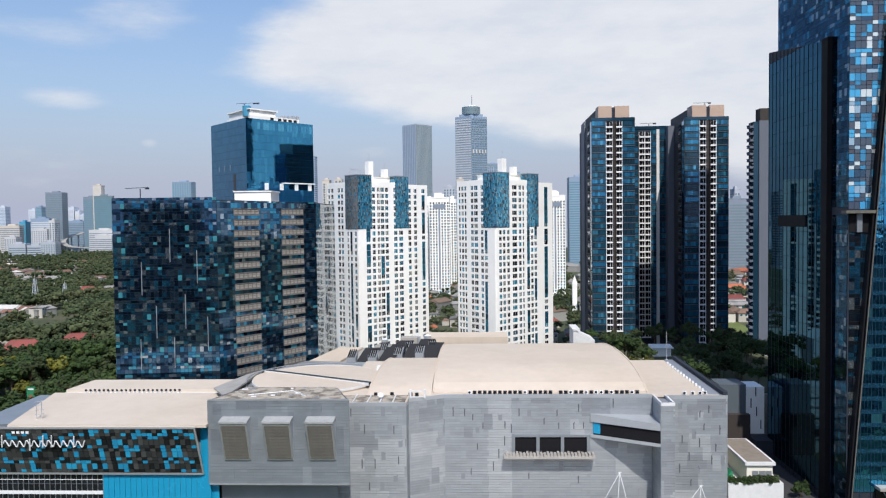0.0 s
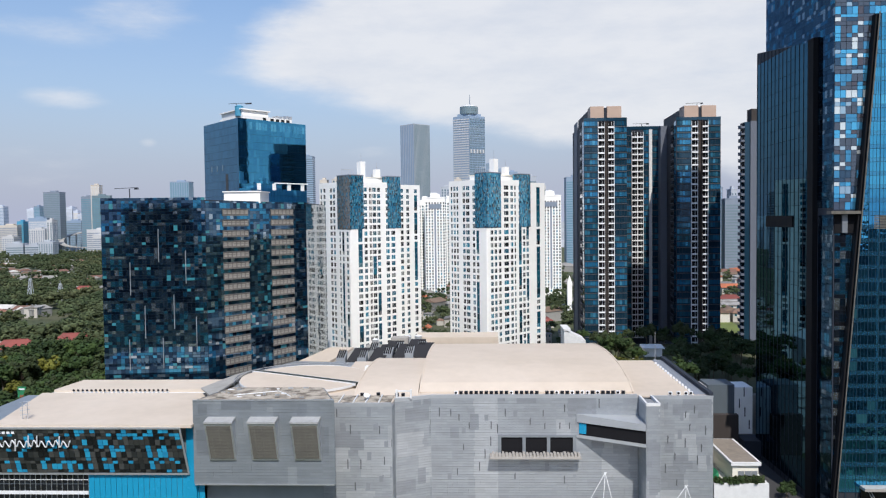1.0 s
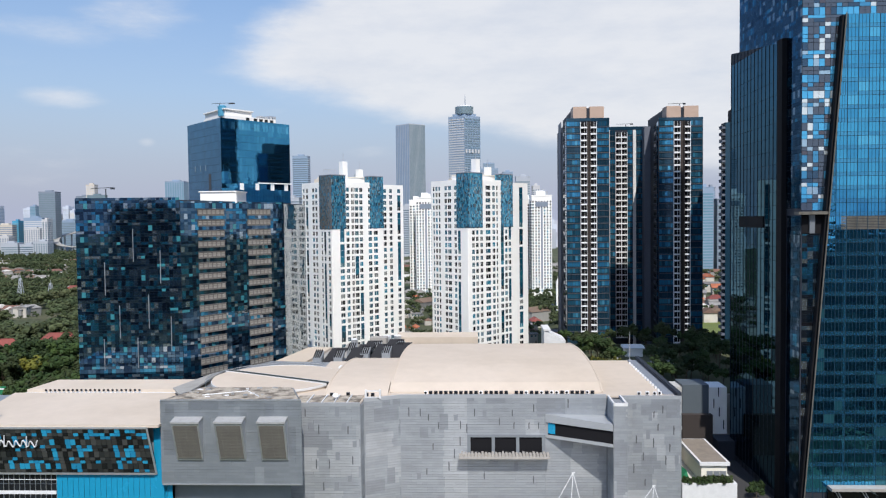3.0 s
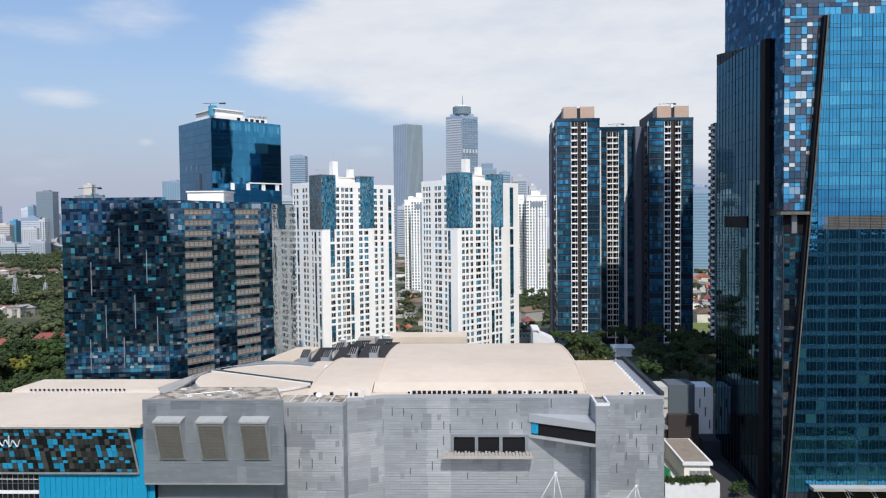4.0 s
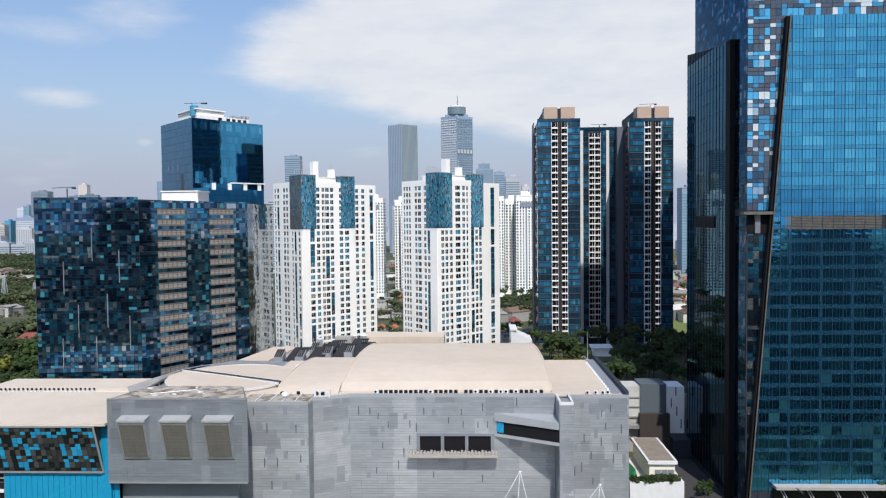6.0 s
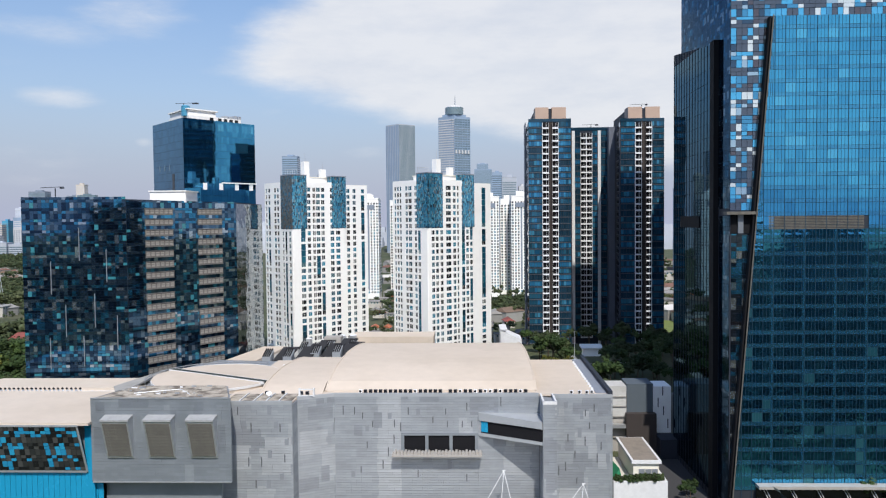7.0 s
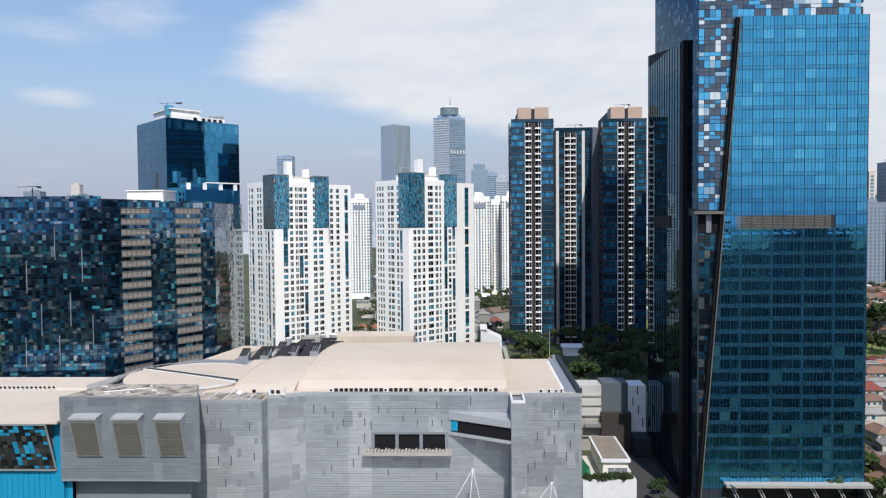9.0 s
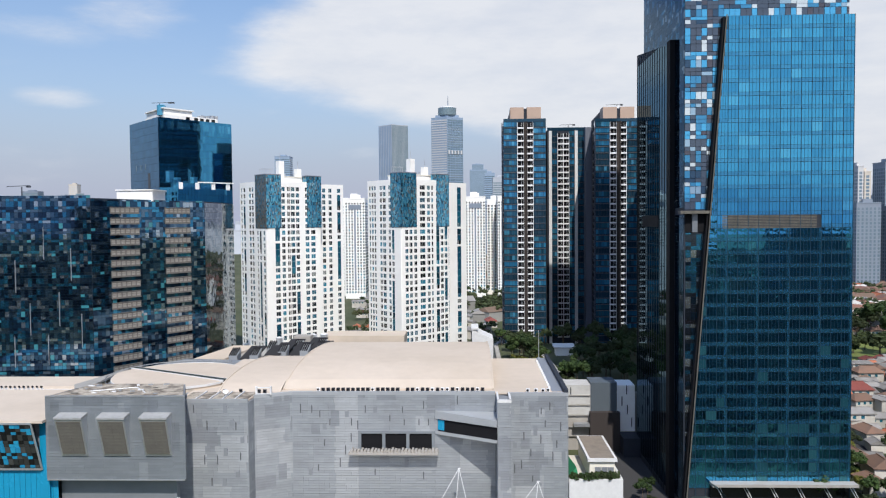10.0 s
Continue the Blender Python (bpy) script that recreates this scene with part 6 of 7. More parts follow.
for i in range(len(knots) - 1):
    p0, p1, p2, p3 = knots[max(i - 1, 0)], knots[i], knots[i + 1], knots[min(i + 2, len(knots) - 1)]
    for k in range(5):
        q = k / 5
        pts.append(tuple(0.5 * (2 * p1 + (p2 - p0) * q + (2 * p0 - 5 * p1 + 4 * p2 - p3) * q * q + (3 * p1 - p0 - 3 * p2 + p3) * q**3)))
deck = Geo()
for (xa, ya, za), (xb, yb, zb) in zip(pts, pts[1:]):
    deck.hexa([(xa - 9, ya, za - 1.6), (xa + 9, ya, za - 1.6), (xb + 9, yb, zb - 1.6), (xb - 9, yb, zb - 1.6), (xa - 9, ya, za), (xa + 9, ya, za), (xb + 9, yb, zb), (xb - 9, yb, zb)])
part("deck", deck, "concrete", road)
for p in pts[::3]:
    part("pier", Geo().box(p[0] - 1.5, p[0] + 1.5, p[1] - 1.5, p[1] + 1.5, 0, p[2] - 1.6), "far_grey", road)


def crane(at, h, left, right, label="small rooftop cleaning crane"):
    c = thing("roof_crane", at, label, "crane", "roof cranes")
    x, y, z = at
    part("mast", Geo().tube((x, y, z), (x, y, z + h), 0.2), "dark_steel", c)
    part("arm", Geo().tube((x - left, y, z + h + 0.2), (x + right, y, z + h + 0.5), 0.11), "dark_steel", c)
    part("counterweight", Geo().box(x + right * 0.6, x + right, y - 0.5, y + 0.5, z + h - 0.2, z + h + 0.3), "dark_steel", c)


crane((-121.0, 277, 91.2), 4.4, 5.6, 3.2)
crane((-119.5, 402, 141.8), 3.2, 4.2, 8.0)
crane((122, 410, 139.3), 2.6, 6.0, 3.0)
crane((101, 446, 132.6), 3.4, 5.0, 4.0)
tank = thing("water_tank", (-117, 400, 138), "teal rooftop water tank", "tank")
part("drum", Geo().tube((-117, 398, 138), (-117, 398, 143.0), 2.2, 2.2, 20), "lane_far", tank)
part("lid", Geo().tube((-117, 398, 143.0), (-117, 398, 143.5), 2.3, 1.6, 20), "lane_far", tank)

# unseen city added to shape what the glass mirrors; the last tower hides behind the office
for x0, x1, y0, y1, z in ((-262, -196, -290, -240, 98), (-150, -110, -420, -380, 150), (30, 85, -330, -290, 120), (150, 200, -360, -320, 96), (300, 350, -250, -210, 70), (190, 206, 341, 376, 190)):
    slab_tower("rear_tower", "unseen dark glazed tower added for the facades to mirror", x0, x1, y0, y1 - y0, z, "dark_clad", "strip_glass", 4.0, 3.0, 0.6, "mirrored towers", True, 4)
rear = Geo()
for i in range(420):
    x, y = rnd.uniform(-700, 900), -rnd.uniform(25, 1200)
    w, d, h = rnd.uniform(9, 22), rnd.uniform(9, 20), rnd.choice((6, 8, 8, 10, 12, 16, 22)) * rnd.uniform(0.8, 1.2)
    rear.box(x, x + w, y, y + d, 0, h)
tagged(part("rear_quarter", rear, "rear_city"), "unseen close-built low quarter added for the glass to mirror", "quarter", kind="stuff")

# ---- trees ----
ICO = [(0, 0, -1), (0.72, -0.53, -0.45), (-0.28, -0.85, -0.45), (-0.89, 0, -0.45), (-0.28, 0.85, -0.45), (0.72, 0.53, -0.45), (0.28, -0.85, 0.45), (-0.72, -0.53, 0.45), (-0.72, 0.53, 0.45), (0.28, 0.85, 0.45), (0.89, 0, 0.45), (0, 0, 1)]
ICO_F = [(0, 2, 1), (1, 2, 6), (0, 3, 2), (0, 4, 3), (0, 5, 4), (0, 1, 5), (1, 6, 10), (2, 7, 6), (2, 3, 7), (3, 8, 7), (3, 4, 8), (4, 9, 8), (4, 5, 9), (5, 10, 9), (5, 1, 10), (6, 7, 11), (7, 8, 11), (8, 9, 11), (9, 10, 11), (10, 6, 11)]


def leaf_cloud(seed, rx, rz, clumps, per, size, up):
    """A crown of leafy clumps round an uneven dome, centred over the origin at height up: dense hearts with loose leaves round them."""
    r = random.Random(seed)
    g = Geo()
    for c in range(clumps):
        a, e = r.uniform(0, math.tau), r.uniform(-0.35, 1.0)
        k = r.uniform(0.45, 1.0) * (1 + 0.25 * math.sin(3 * a + seed))
        flat_k = math.sqrt(max(0.05, 1 - e * e * 0.85))
        mid = Vector((rx * k * math.cos(a) * flat_k, rx * k * math.sin(a) * flat_k, up + rz * e * k))
        cr = rx * r.uniform(0.2, 0.36)
        n = len(g.v)
        for p in ICO:
            j = r.uniform(0.62, 0.98)
            g.v.append((mid.x + p[0] * cr * j, mid.y + p[1] * cr * j, mid.z + p[2] * cr * j * 0.8))
        g.f += [tuple(n + i for i in f) for f in ICO_F]
        for i in range(per):
            d = Vector((r.gauss(0, 1), r.gauss(0, 1), r.gauss(0.35, 0.8))).normalized()
            p = mid + d * cr * r.uniform(0.75, 1.08)
            q = (d + Vector((r.uniform(-0.5, 0.5), r.uniform(-0.5, 0.5), r.uniform(0.0, 0.6)))).to_track_quat("Z", "Y")
            s = size * r.uniform(0.6, 1.3)
            g.face(*[tuple(p + q @ Vector(o)) for o in ((-s, -s * 0.6, 0), (s * 0.9, -s * 0.7, 0), (s, s * 0.6, 0.1 * s), (-s * 0.8, s * 0.7, 0.1 * s))])
    return g


def trunk_geo(seed, h, r0):
    r = random.Random(seed)
    g = Geo()
    top = Vector((r.uniform(-0.5, 0.5), r.uniform(-0.5, 0.5), h * 0.62))
    g.tube((0, 0, 0), top, r0, r0 * 0.6, 8)
    for i in range(5):
        a = i * 1.26 + r.uniform(-0.3, 0.3)
        g.tube(top * r.uniform(0.7, 1.0), top + Vector((math.cos(a) * h * 0.28, math.sin(a) * h * 0.28, h * r.uniform(0.12, 0.3))), r0 * 0.4, r0 * 0.12, 5)
    return g


trees = []
for i, (h, rx, rz, mat, word) in enumerate(((11, 4.6, 3.2, "leaf", "broad green tree"), (14, 5.6, 4.2, "leaf", "tall dark green tree"), (9, 4.4, 2.6, "leaf_olive", "spreading olive-green tree"),
                                           (12, 5.0, 3.4, "leaf_olive", "rounded olive-green tree"), (10, 4.6, 3.0, "leaf_yellow", "yellow-green flowering tree"))):
    t = thing("tree", (0, -700 - 30 * i, 0), word + " with dense leafy crown", "tree", "city trees")
    tr = trunk_geo(40 + i, h, 0.32)
    ob = part("trunk", tr, "bark", t)
    ob.location = (0, 0, 0)
    ob = part("crown", leaf_cloud(60 + i, rx, rz, 34, 18, 0.42, h * 0.78), mat, t)
    ob.location = (0, 0, 0)
    trees.append(t)


def palm():
    t = thing("palm_tree", (0, -880, 0), "tall palm with arching fronds", "palm", "palms")
    ob = part("trunk", Geo().tube((0, 0, 0), (0.4, 0.2, 10), 0.26, 0.17, 8), "bark", t)
    ob.location = (0, 0, 0)
    g = Geo()
    for i in range(13):
        a = i * math.tau / 13 + (i % 3) * 0.2
        prev = Vector((0.4, 0.2, 10))
        up = 0.9 - 0.35 * (i % 3)
        for k in range(5):
            d = Vector((math.cos(a) * 0.75, math.sin(a) * 0.75, up - 0.42 * k))
            nxt = prev + d
            s = Vector((-math.sin(a), math.cos(a), 0)) * (0.55 - 0.09 * k)
            g.face(prev - s, prev + s, nxt + s * 0.8, nxt - s * 0.8)
            prev = nxt
    ob = part("fronds", g, "leaf", t)
    ob.location = (0, 0, 0)
    return t


palms = [palm()]
taken = []


def plant_tree(x, y, z=0.0, k=1.0, which=None):
    t = rnd.choice(trees[:4]) if which is None else which
    c = copy_thing(t, pose(x, y, z, 0, 0, rnd.uniform(0, 360)) @ Matrix.Diagonal((k, k, k * rnd.uniform(0.85, 1.1), 1)))
    return c


# ---- houses ----
def house(w, d, h, roof, rise, hip, label):
    t = thing("house", (0, -950, 0), label, "house", "low houses")
    parts = [part("wall", Geo().box(-w / 2, w / 2, -d / 2, d / 2, 0, h), "house_wall", t)]
    g = Geo()
    o, x = 0.6, 0.0 if not hip else d * 0.35
    a, b = w / 2 + o, d / 2 + o
    ridge = [(-a + x, 0, h + rise), (a - x, 0, h + rise)]
    g.v += [(-a, -b, h - 0.1), (a, -b, h - 0.1), (a, b, h - 0.1), (-a, b, h - 0.1), *ridge, (-a, -b, h - 0.35), (a, -b, h - 0.35), (a, b, h - 0.35), (-a, b, h - 0.35)]
    g.f += [(0, 1, 5, 4), (2, 3, 4, 5), (1, 2, 5), (3, 0, 4), (9, 8, 7, 6), (6, 7, 1, 0), (7, 8, 2, 1), (8, 9, 3, 2), (9, 6, 0, 3)]
    rf = part("roof", g, roof, t)
    parts.append(rf)
    parts.append(part("ridge", Geo().box(-a + x, a - x, -0.18, 0.18, h + rise - 0.1, h + rise + 0.15), roof, t))
    for i in range(int(w // 3.2)):
        u = -w / 2 + 1.2 + i * 3.2
        parts.append(part("window", Geo().box(u, u + 1.3, -d / 2 - 0.06, -d / 2 + 0.02, h - 2.2, h - 0.9), "strip_glass", t))
    parts.append(part("door", Geo().box(w / 2 - 2.0, w / 2 - 1.1, -d / 2 - 0.06, -d / 2 + 0.02, 0, 2.1), "roof_brown", t))
    for p in parts:
        p.location = (0, 0, 0)
    return t


houses = [house(11, 8, 5.5, "terracotta", 2.4, False, "small house with orange tiled gable roof"), house(14, 9, 6.0, "roof_red", 2.8, True, "wide house with red hipped tile roof"),
          house(9, 8, 5.0, "roof_grey", 2.0, False, "small house with weathered grey roof"), house(12, 9, 6.5, "roof_brown", 2.5, True, "house with dark brown hipped roof"),
          house(16, 10, 7.0, "roof_grey", 1.2, False, "flat-pitched grey sheet-roofed building"), house(10, 9, 7.5, "roof_grey", 0.5, False, "pale two-storey house with flat roof")]


def build_house(x, y, k=1.0, which=None, turn=None, z=0.0):
    t = houses[rnd.choice((0, 0, 1, 2, 2, 3, 3, 4, 4, 5))] if which is None else houses[which]
    copy_thing(t, pose(x, y, z, 0, 0, rnd.choice((0, 90, 8, 97, -12, 78)) + rnd.uniform(-6, 6) if turn is None else turn) @ Matrix.Diagonal((k, k, k, 1)))


def wedge(n, y0, y1, a0, a1, x_eye, seed, power=1.0):
    r = random.Random(seed)
    for i in range(n):
        y = y0 + (y1 - y0) * r.random() ** power
        yield x_eye + y * r.uniform(a0, a1), y


NEAR_BUILT = ((-135, 72, 190, 330), (-150, -55, 255, 460), (-80, 45, 360, 450), (50, 175, 262, 445), (100, 155, 205, 270), (-75, -55, 345, 450))


def clear(x, y, m=3):
    return not any(a - m < x < b + m and c - m < y < d + m for a, b, c, d in NEAR_BUILT)


# the green quarter to the left: roofs first, then trees round them
for x, y, k, w, turn in ((-274, 452, 1.5, 1, 20), (-262, 446, 1.3, 1, 110), (-252, 478, 1.5, 1, 8), (-240, 470, 1.2, 0, 15), (-285, 470, 1.2, 1, 60), (-300, 640, 1.4, 2, 0), (-330, 520, 1.2, 4, 30)):
    build_house(x, y, k, w, turn)
    taken.append((x, y, 11 * k))
for x, y in wedge(8, 620, 1100, -0.66, -0.42, 2, 11):
    if all((x - a) ** 2 + (y - b) ** 2 > (c + 10) ** 2 for a, b, c in taken):
        build_house(x, y, rnd.uniform(1.0, 1.4))
        taken.append((x, y, 12))
lawn = Geo().prism([(-334, 556), (-302, 556), (-322, 606), (-358, 606)], -1, 0.06)
tagged(part("lawn", lawn, "lawn"), "bright mown lawn among the trees", "lawn", kind="structure")


def open_ground(x, y):
    return (-362 < x < -290 and 535 < y < 612) or (-0.60 < x / y < -0.55 and 490 < y < 612)


later = [p for p in wedge(110, 460, 800, -0.10, 0.16, 10, 33) if clear(*p, 4) and not (40 < p[0] < 120 and 690 < p[1] < 900)]
for x, y in wedge(300, 262, 520, -0.70, -0.42, 2, 12, 0.9):
    if clear(x, y, 5) and not (-212 < x < -183 and y < 334) and not open_ground(x, y) and all((x - a) ** 2 + (y - b) ** 2 > (c * 0.8) ** 2 for a, b, c in taken):
        which = trees[4] if rnd.random() < 0.05 else (palms[0] if rnd.random() < 0.05 else None)
        if y > 425:
            later.append((x, y))
            continue
        plant_tree(x, y, 0, rnd.uniform(0.9, 1.45), which)
# woods further off
wood = Geo()
bits = [leaf_cloud(200 + i, rx, rz, 20, 9, 0.55, up) for i, (rx, rz, up) in enumerate(((5.5, 3.4, 7.5), (7.0, 3.6, 8.5), (4.2, 3.8, 6.5), (6.2, 2.8, 7.0), (3.4, 4.4, 8.0)))]
fine_bits, coarse_bits = bits, [leaf_cloud(220 + i, 5.8, 3.4, 11, 5, 0.8, 7.5) for i in range(5)]


def add_wood(x, y, k):
    b = rnd.choice(bits)
    n = len(wood.v)
    c, s = math.cos(k * 40), math.sin(k * 40)
    wood.v += [(x + k * (p[0] * c - p[1] * s), y + k * (p[0] * s + p[1] * c), k * p[2]) for p in b.v]
    wood.f += [tuple(n + j for j in f) for f in b.f]


# clearings with a few houses each, open towards the south
glades = [(x, y, rnd.uniform(16, 34)) for x, y in wedge(26, 640, 1800, -0.69, -0.43, 2, 47)]


def in_glade(x, y):
    return any(abs(x - a - (b - y) * 0.55) < w and b - 78 < y < b + 10 for a, b, w in glades)


for x, y in wedge(2700, 480, 1950, -0.70, -0.42, 2, 13):
    bits = fine_bits if y < 850 else coarse_bits
    if not open_ground(x, y) and not in_glade(x, y) and all((x - a) ** 2 + (y - b) ** 2 > (c * 0.8) ** 2 for a, b, c in taken[-80:]):
        add_wood(x, y, rnd.uniform(0.8, 1.5))
bits = coarse_bits
for x, y in wedge(700, 620, 1500, -0.10, 0.42, 20, 14):
    if clear(x, y):
        add_wood(x, y, rnd.uniform(0.7, 1.3))
for x, y in wedge(420, 520, 1100, 0.40, 0.62, 30, 15):
    add_wood(x, y, rnd.uniform(0.6, 1.2))
bits = fine_bits
for x, y in later:
    add_wood(x, y, rnd.uniform(0.8, 1.3) if x < -100 else rnd.uniform(0.5, 0.9))
bits = coarse_bits
for a, b, w in glades:
    for i in range(6):
        y = b - rnd.uniform(14, 76)
        add_wood(a + (b - y) * 0.55 + rnd.uniform(-w, w), y, rnd.uniform(0.3, 0.6))
wm = wood.mesh("woods")
wm.materials.append(M["leaf_far"])
tagged(part("woods", wm, "leaf_far"), "dense green woods between the houses far off", "woods", kind="stuff")

# unseen woods behind and beside the walk, added to darken what the glass mirrors
wood = Geo()
bits = [leaf_cloud(230 + i, 7.0, 4.2, 6, 3, 0.9, 6.5) for i in range(4)]
r_ = random.Random(16)
for i in range(3700):
    x, y = r_.uniform(-500, 1000), -30 - 1280 * r_.random() ** 1.2
    if i > 2200:
        x, y = r_.uniform(60, 620), r_.uniform(-170, 160)
    if y > -45 and x < 75:
        continue
    add_wood(x, y, r_.uniform(1.2, 2.2))
tagged(part("rear_woods", wood, "rear_leaf"), "unseen dark green woods added to darken the glass reflections", "woods", kind="stuff")

# roofs far off among the woods
hw, hr = Geo(), Geo()


def far_house(x, y, k, turn):
    c, s_ = math.cos(turn), math.sin(turn)
    w, d, h, e = 7.5 * k, 5 * k, 5.5 * k, 2.2 * k

    def q(a, b, z):
        return (x + a * c - b * s_, y + a * s_ + b * c, z)

    hw.hexa([q(-w, -d, 0), q(w, -d, 0), q(w, d, 0), q(-w, d, 0), q(-w, -d, h), q(w, -d, h), q(w, d, h), q(-w, d, h)])
    n = len(hr.v)
    hr.v += [q(-w - 0.5, -d - 0.5, h), q(w + 0.5, -d - 0.5, h), q(w + 0.5, d + 0.5, h), q(-w - 0.5, d + 0.5, h), q(-w + 1, 0, h + e), q(w - 1, 0, h + e)]
    hr.f += [(n, n + 1, n + 5, n + 4), (n + 2, n + 3, n + 4, n + 5), (n + 1, n + 2, n + 5), (n + 3, n, n + 4)]


for a, b, w in glades:
    for i in range(3 if w < 25 else 5):
        far_house(a + rnd.uniform(-w, w) * 0.9, b - rnd.uniform(0, 22), rnd.uniform(0.7, 1.4), rnd.uniform(0, 3))
for x, y in wedge(220, 620, 1500, -0.10, 0.42, 20, 42):
    if not (40 < x < 110 and 690 < y < 890):
        far_house(x, y, rnd.uniform(0.9, 1.8), rnd.uniform(0, 3))
for x, y in wedge(260, 540, 1100, 0.42, 0.60, 40, 43):
    far_house(x, y, rnd.uniform(0.8, 1.5), rnd.uniform(0, 3))
tagged(part("distant_houses", hw, "far_house"), "pale walls of low houses far off among trees", "houses", kind="stuff")
tagged(part("distant_roofs", hr, "roof_mix"), "red, brown and grey roofs far off", "roofs", kind="stuff")

# low quarters between and right of the towers
used = []
def try_house(x, y, k=1.0, gap=9):
    if clear(x, y, 6) and all((x - a) ** 2 + (y - b) ** 2 > gap * gap for a, b in used):
        build_house(x, y, k)
        used.append((x, y))


for x, y in wedge(120, 455, 800, -0.10, 0.16, 10, 21):
    if not (40 < x < 120 and 690 < y < 900):
        try_house(x, y, rnd.uniform(0.6, 0.95), 8)
for x, y in wedge(330, 205, 560, 0.46, 0.60, 40, 22, 0.9):
    if not (230 < x < 330 and 430 < y < 520):
        try_house(x, y, rnd.uniform(0.55, 0.9), 6.6)
for x, y in wedge(60, 640, 900, 0.44, 0.60, 40, 23):
    try_house(x, y, rnd.uniform(1.0, 1.4))
for x, y in wedge(50, 560, 1100, 0.24, 0.34, 20, 24):
    try_house(x, y, rnd.uniform(1.0, 1.6))
field = Geo().prism([(40, 700), (95, 700), (105, 880), (50, 880)], -1, 0.08)
tagged(part("field", field, "lawn"), "green field with planted rows", "field", kind="structure")
rows_g = Geo()
for i in range(26):
    rows_g.box(46 + i * 0.1, 98 + i * 0.1, 705 + i * 6.6, 707 + i * 6.6, 0.0, 1.3)
part("hedge_rows", rows_g, "leaf_olive", None, kind="stuff")
tagged(bpy.data.objects["hedge_rows"], "low planted rows across the field", "crop")
lawn2 = Geo().prism([(165, 540), (200, 540), (205, 620), (170, 620)], -1, 0.07)
tagged(part("meadow", lawn2, "lawn"), "open grass meadow", "meadow", kind="structure")
lawn3 = Geo().prism([(245, 440), (325, 440), (335, 500), (255, 505)], -1, 0.09)
tagged(part("park", lawn3, "lawn"), "open park lawn beside the houses", "park", kind="structure")
for x, y in ((262, 446), (275, 438), (292, 452), (262, 500), (285, 512), (300, 515), (316, 512), (330, 470), (270, 520), (308, 528), (322, 540)):
    plant_tree(x, y, 0, rnd.uniform(1.3, 1.9), rnd.choice((trees[1], trees[2])))
# street along the low quarter, with roadside trees and parked cars
street = Geo().prism([(152, 190), (161, 190), (196, 300), (188, 300)], -1, 0.05)
tagged(part("road", street, "asphalt"), "narrow asphalt street between the houses", "road", kind="structure")
for i in range(16):
    plant_tree(149 + i * 2.1 + rnd.uniform(-1, 1), 195 + i * 6.4, 0, rnd.uniform(0.4, 0.6), rnd.choice((trees[2], trees[4], trees[0])))
for x, y in wedge(60, 210, 520, 0.46, 0.60, 40, 31):
    if all((x - a) ** 2 + (y - b) ** 2 > 49 for a, b in used):
        plant_tree(x, y, 0, rnd.uniform(0.5, 0.9))


def car(col):
    t = thing("car", (0, -990, 0), ("silver" if col == "steel" else "dark" if col == "dark_steel" else "white") + " parked car at the roadside", "car", "parked cars")
    ps = []
    b = Geo()
    b.hexa([(-2.2, -0.85, 0.35), (2.2, -0.85, 0.35), (2.2, 0.85, 0.35), (-2.2, 0.85, 0.35), (-2.15, -0.85, 0.95), (2.1, -0.85, 0.85), (2.1, 0.85, 0.85), (-2.15, 0.85, 0.95)])
    ps.append(part("body", b, col, t))
    c = Geo()
    c.hexa([(-1.9, -0.8, 0.95), (1.0, -0.8, 0.9), (1.0, 0.8, 0.9), (-1.9, 0.8, 0.95), (-1.5, -0.65, 1.5), (0.4, -0.65, 1.5), (0.4, 0.65, 1.5), (-1.5, 0.65, 1.5)])
    ps.append(part("cabin", c, "strip_glass", t))
    ps.append(part("roof", Geo().box(-1.45, 0.35, -0.62, 0.62, 1.5, 1.56), col, t))
    for x in (-1.4, 1.35):
        for y in (-0.86, 0.66):
            ps.append(part("wheel", Geo().tube((x, y, 0.33), (x, y + 0.2, 0.33), 0.33, 0.33, 12), "black", t))
    for p in ps:
        p.location = (0, 0, 0)
    return t


cars = [car(c) for c in ("steel", "dark_steel", "steel_white")]
for i in range(14):
    y = 205 + i * 6.5
    copy_thing(rnd.choice(cars), pose(160.5 + (y - 190) * 0.318 + rnd.uniform(-0.4, 0.4), y, 0.05, 0, 0, 72))
for i, c in enumerate(cars):
    c.matrix_basis = pose(155 + i * 2.2, 199 + i * 7, 0.05, 0, 0, 72)

# ---- the shaded garden podium between mall and dark towers ----
podium = thing("garden_podium", (95, 340, 0), "planted podium with paths in the tower's shade", "podium")
part("deck", Geo().prism([(56, 284), (134, 284), (140, 398), (56, 398)], 0, 17.5), "concrete", podium)
part("soil", Geo().prism([(58, 286), (132, 286), (137, 396), (58, 396)], 17.5, 17.8), "ground", podium)
part("path", Geo().prism([(78, 300), (82, 300), (79, 396), (75, 396)], 17.8, 17.9), "concrete", podium, "pale garden path")
for i in range(5):
    a = 0.5 + i * 0.5
    part("path", Geo().prism([(100 + 12 * math.cos(a), 330 + 12 * math.sin(a)), (103 + 12 * math.cos(a), 332 + 12 * math.sin(a)), (100 + 16 * math.cos(a + 0.5), 334 + 16 * math.sin(a + 0.5)), (97 + 16 * math.cos(a + 0.5), 332 + 16 * math.sin(a + 0.5))], 17.8, 17.95), "concrete", podium)
part("pavilion", Geo().box(84, 92, 360, 366, 17.8, 21.5), "white_wall", podium)
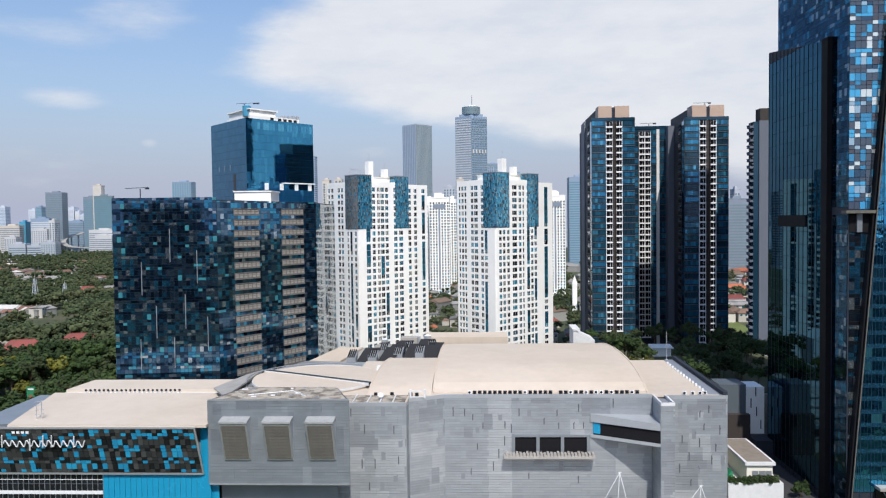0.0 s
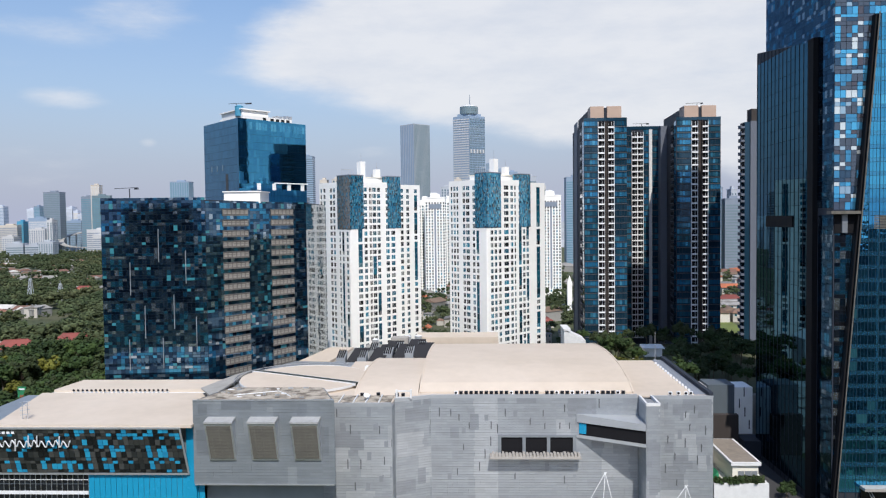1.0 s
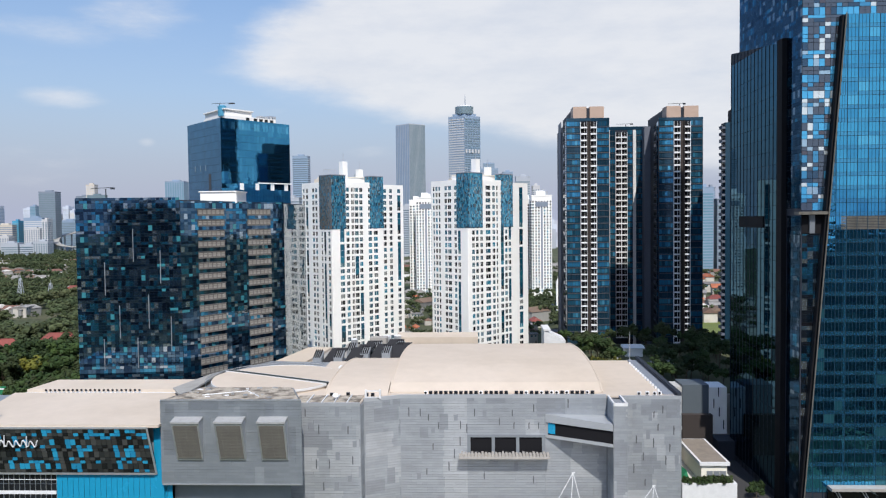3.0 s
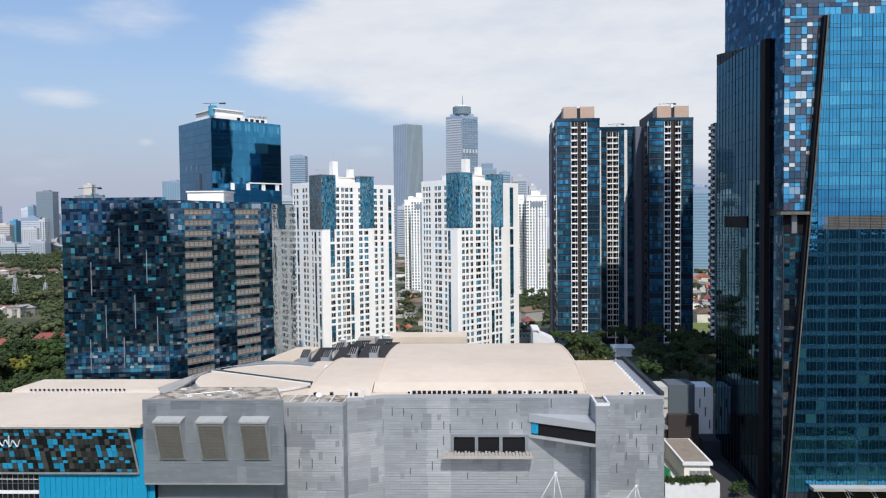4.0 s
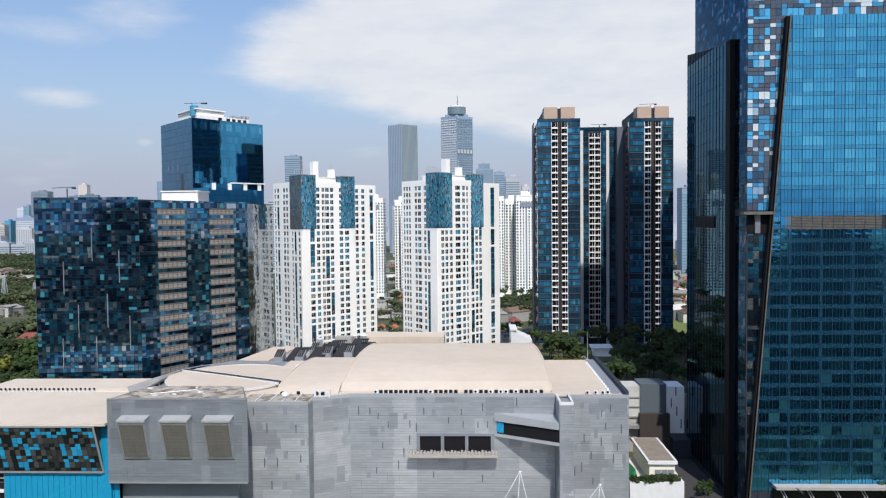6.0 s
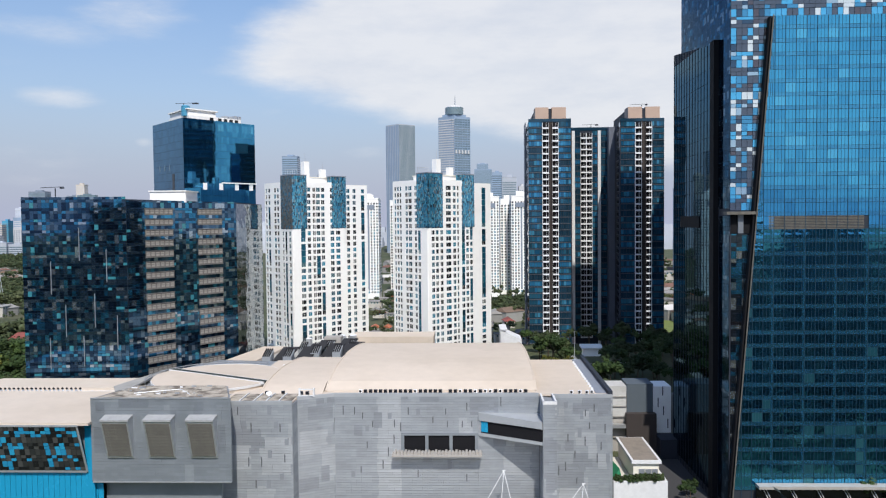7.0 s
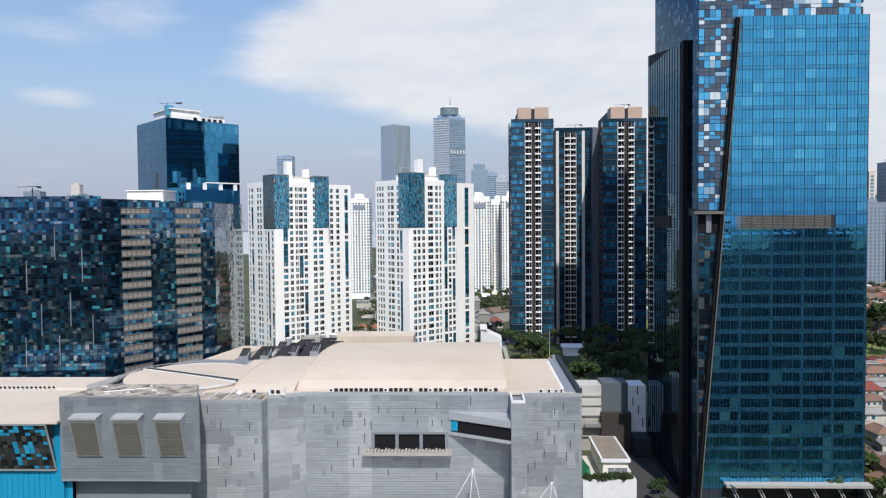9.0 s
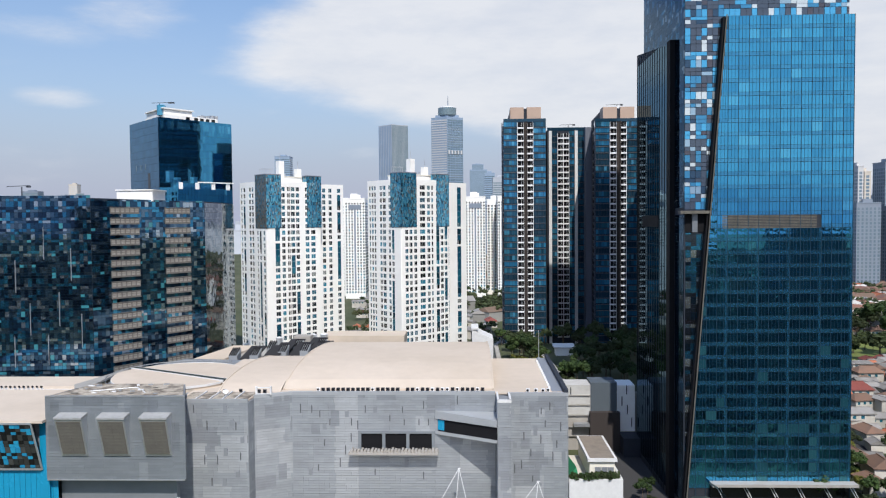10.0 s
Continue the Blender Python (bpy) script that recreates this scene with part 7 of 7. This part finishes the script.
part("pavilion_roof", Geo().prism([(83, 359), (93, 359), (93, 367), (83, 367)], 21.5, [22, 22, 22.6, 22.6]), "steel_white", podium)
for x, y in [(58 + rnd.random() * 74, 288 + rnd.random() * 106) for _ in range(85)]:
    if not (74 < x < 84 and y > 300 and rnd.random() < 0.8) and not (82 < x < 95 and 357 < y < 369):
        plant_tree(x, y, 17.6, rnd.uniform(0.55, 0.95), trees[4] if x < 72 and y < 330 and rnd.random() < 0.5 else None)
for x, y in ((60, 290), (64, 288), (68, 291), (72, 287), (62, 297), (67, 300)):
    plant_tree(x, y, 17.6, 0.8, trees[4] if x > 64 else trees[0])
# trees at the foot of the yard and planters on the terrace
for x, y in ((95, 214), (93, 219), (96, 226)):
    plant_tree(x, y, 0, 0.42)


def shrub(i):
    t = thing("shrub", (0, -1010 - i * 5, 0), "leafy potted shrub on the terrace" if i else "low leafy terrace shrub", "shrub", "terrace shrubs")
    p = part("foliage", leaf_cloud(300 + i, 0.9, 0.8, 14, 14, 0.16, 0.9), "leaf" if i else "leaf_olive", t)
    p.location = (0, 0, 0)
    p = part("stem", Geo().tube((0, 0, 0), (0, 0, 0.9), 0.08, 0.05, 6), "bark", t)
    p.location = (0, 0, 0)
    return t


shrubs = [shrub(0), shrub(1)]
for i in range(52):
    copy_thing(rnd.choice(shrubs), pose(rnd.uniform(76.5, 85.2) if i < 44 else rnd.uniform(71.8, 76), rnd.uniform(215.2, 216.9), 7.6, 0, 0, rnd.uniform(0, 360)) @ Matrix.Diagonal([rnd.uniform(0.8, 1.7)] * 3 + [1]))
shrubs[0].location, shrubs[1].location = (78, 216, 7.6), (82, 216.4, 7.6)
for t, (x, y) in zip(trees + palms, ((-230, 400), (-215, 380), (-225, 350), (-240, 420), (-205, 340), (-235, 372))):
    t.location = (x, y, 0)
for t, (x, y) in zip(houses, ((200, 330), (214, 345), (228, 362), (238, 380), (190, 300), (243, 398))):
    t.location = (x, y, 0)

# ---- lattice masts, hoarding, church ----
for x, y, h in ((-437, 742, 29), (-420, 766, 22)):
    t = thing("lattice_mast", (x, y, 0), "grey lattice transmission mast above the trees", "mast", "lattice masts")
    for sx, sy in ((-1, -1), (1, -1), (1, 1), (-1, 1)):
        part("leg", Geo().tube((x + 3 * sx, y + 3 * sy, 0), (x + 0.8 * sx, y + 0.8 * sy, h), 0.35, 0.25, 5), "far_grey", t)
    for j in range(7):
        z0, z1 = h * j / 7, h * (j + 1) / 7
        r0, r1 = 3 - 2.2 * j / 7, 3 - 2.2 * (j + 1) / 7
        part("brace", Geo().tube((x - r0, y - r0, z0), (x + r1, y - r1, z1), 0.2, n=4), "far_grey", t)
        part("brace", Geo().tube((x + r0, y - r0, z0), (x - r1, y - r1, z1), 0.2, n=4), "far_grey", t)
    part("antenna", Geo().tube((x, y, h), (x, y, h + 3), 0.2), "far_grey", t)
bb = thing("billboard", (-196.5, 330, 0), "green advertising hoarding on a post", "billboard")
part("board", Geo().box(-198.4, -194.5, 329.8, 330.2, 4.0, 11.0), "green_net", bb)
part("frame", Geo().box(-198.6, -194.3, 329.75, 330.25, 3.6, 4.0), "dark_steel", bb)
part("post", Geo().tube((-196.5, 330, 0), (-196.5, 330, 3.7), 0.3), "steel", bb)
part("print_bar", Geo().box(-197.8, -195.2, 329.72, 329.8, 9.6, 10.3), "steel_white", bb)
part("print_bar", Geo().box(-197.4, -195.6, 329.72, 329.8, 5.6, 7.4), "terracotta", bb)
ch = thing("church", (97, 665, 0), "white church with dark steep roof and slim tower", "church")
part("nave", Geo().box(90, 112, 660, 685, 0, 9), "white_wall", ch)
part("roof", Geo().hexa([(88.5, 658, 8.8), (113.5, 658, 8.8), (113.5, 687, 8.8), (88.5, 687, 8.8), (100.7, 658, 21), (101.3, 658, 21), (101.3, 687, 21), (100.7, 687, 21)]), "roof_grey", ch)
part("tower", Geo().box(84, 88, 664, 668, 0, 26), "white_wall", ch)
part("spire", Geo().tube((86, 666, 26), (86, 666, 33), 2.4, 0.1, 8), "white_wall", ch)
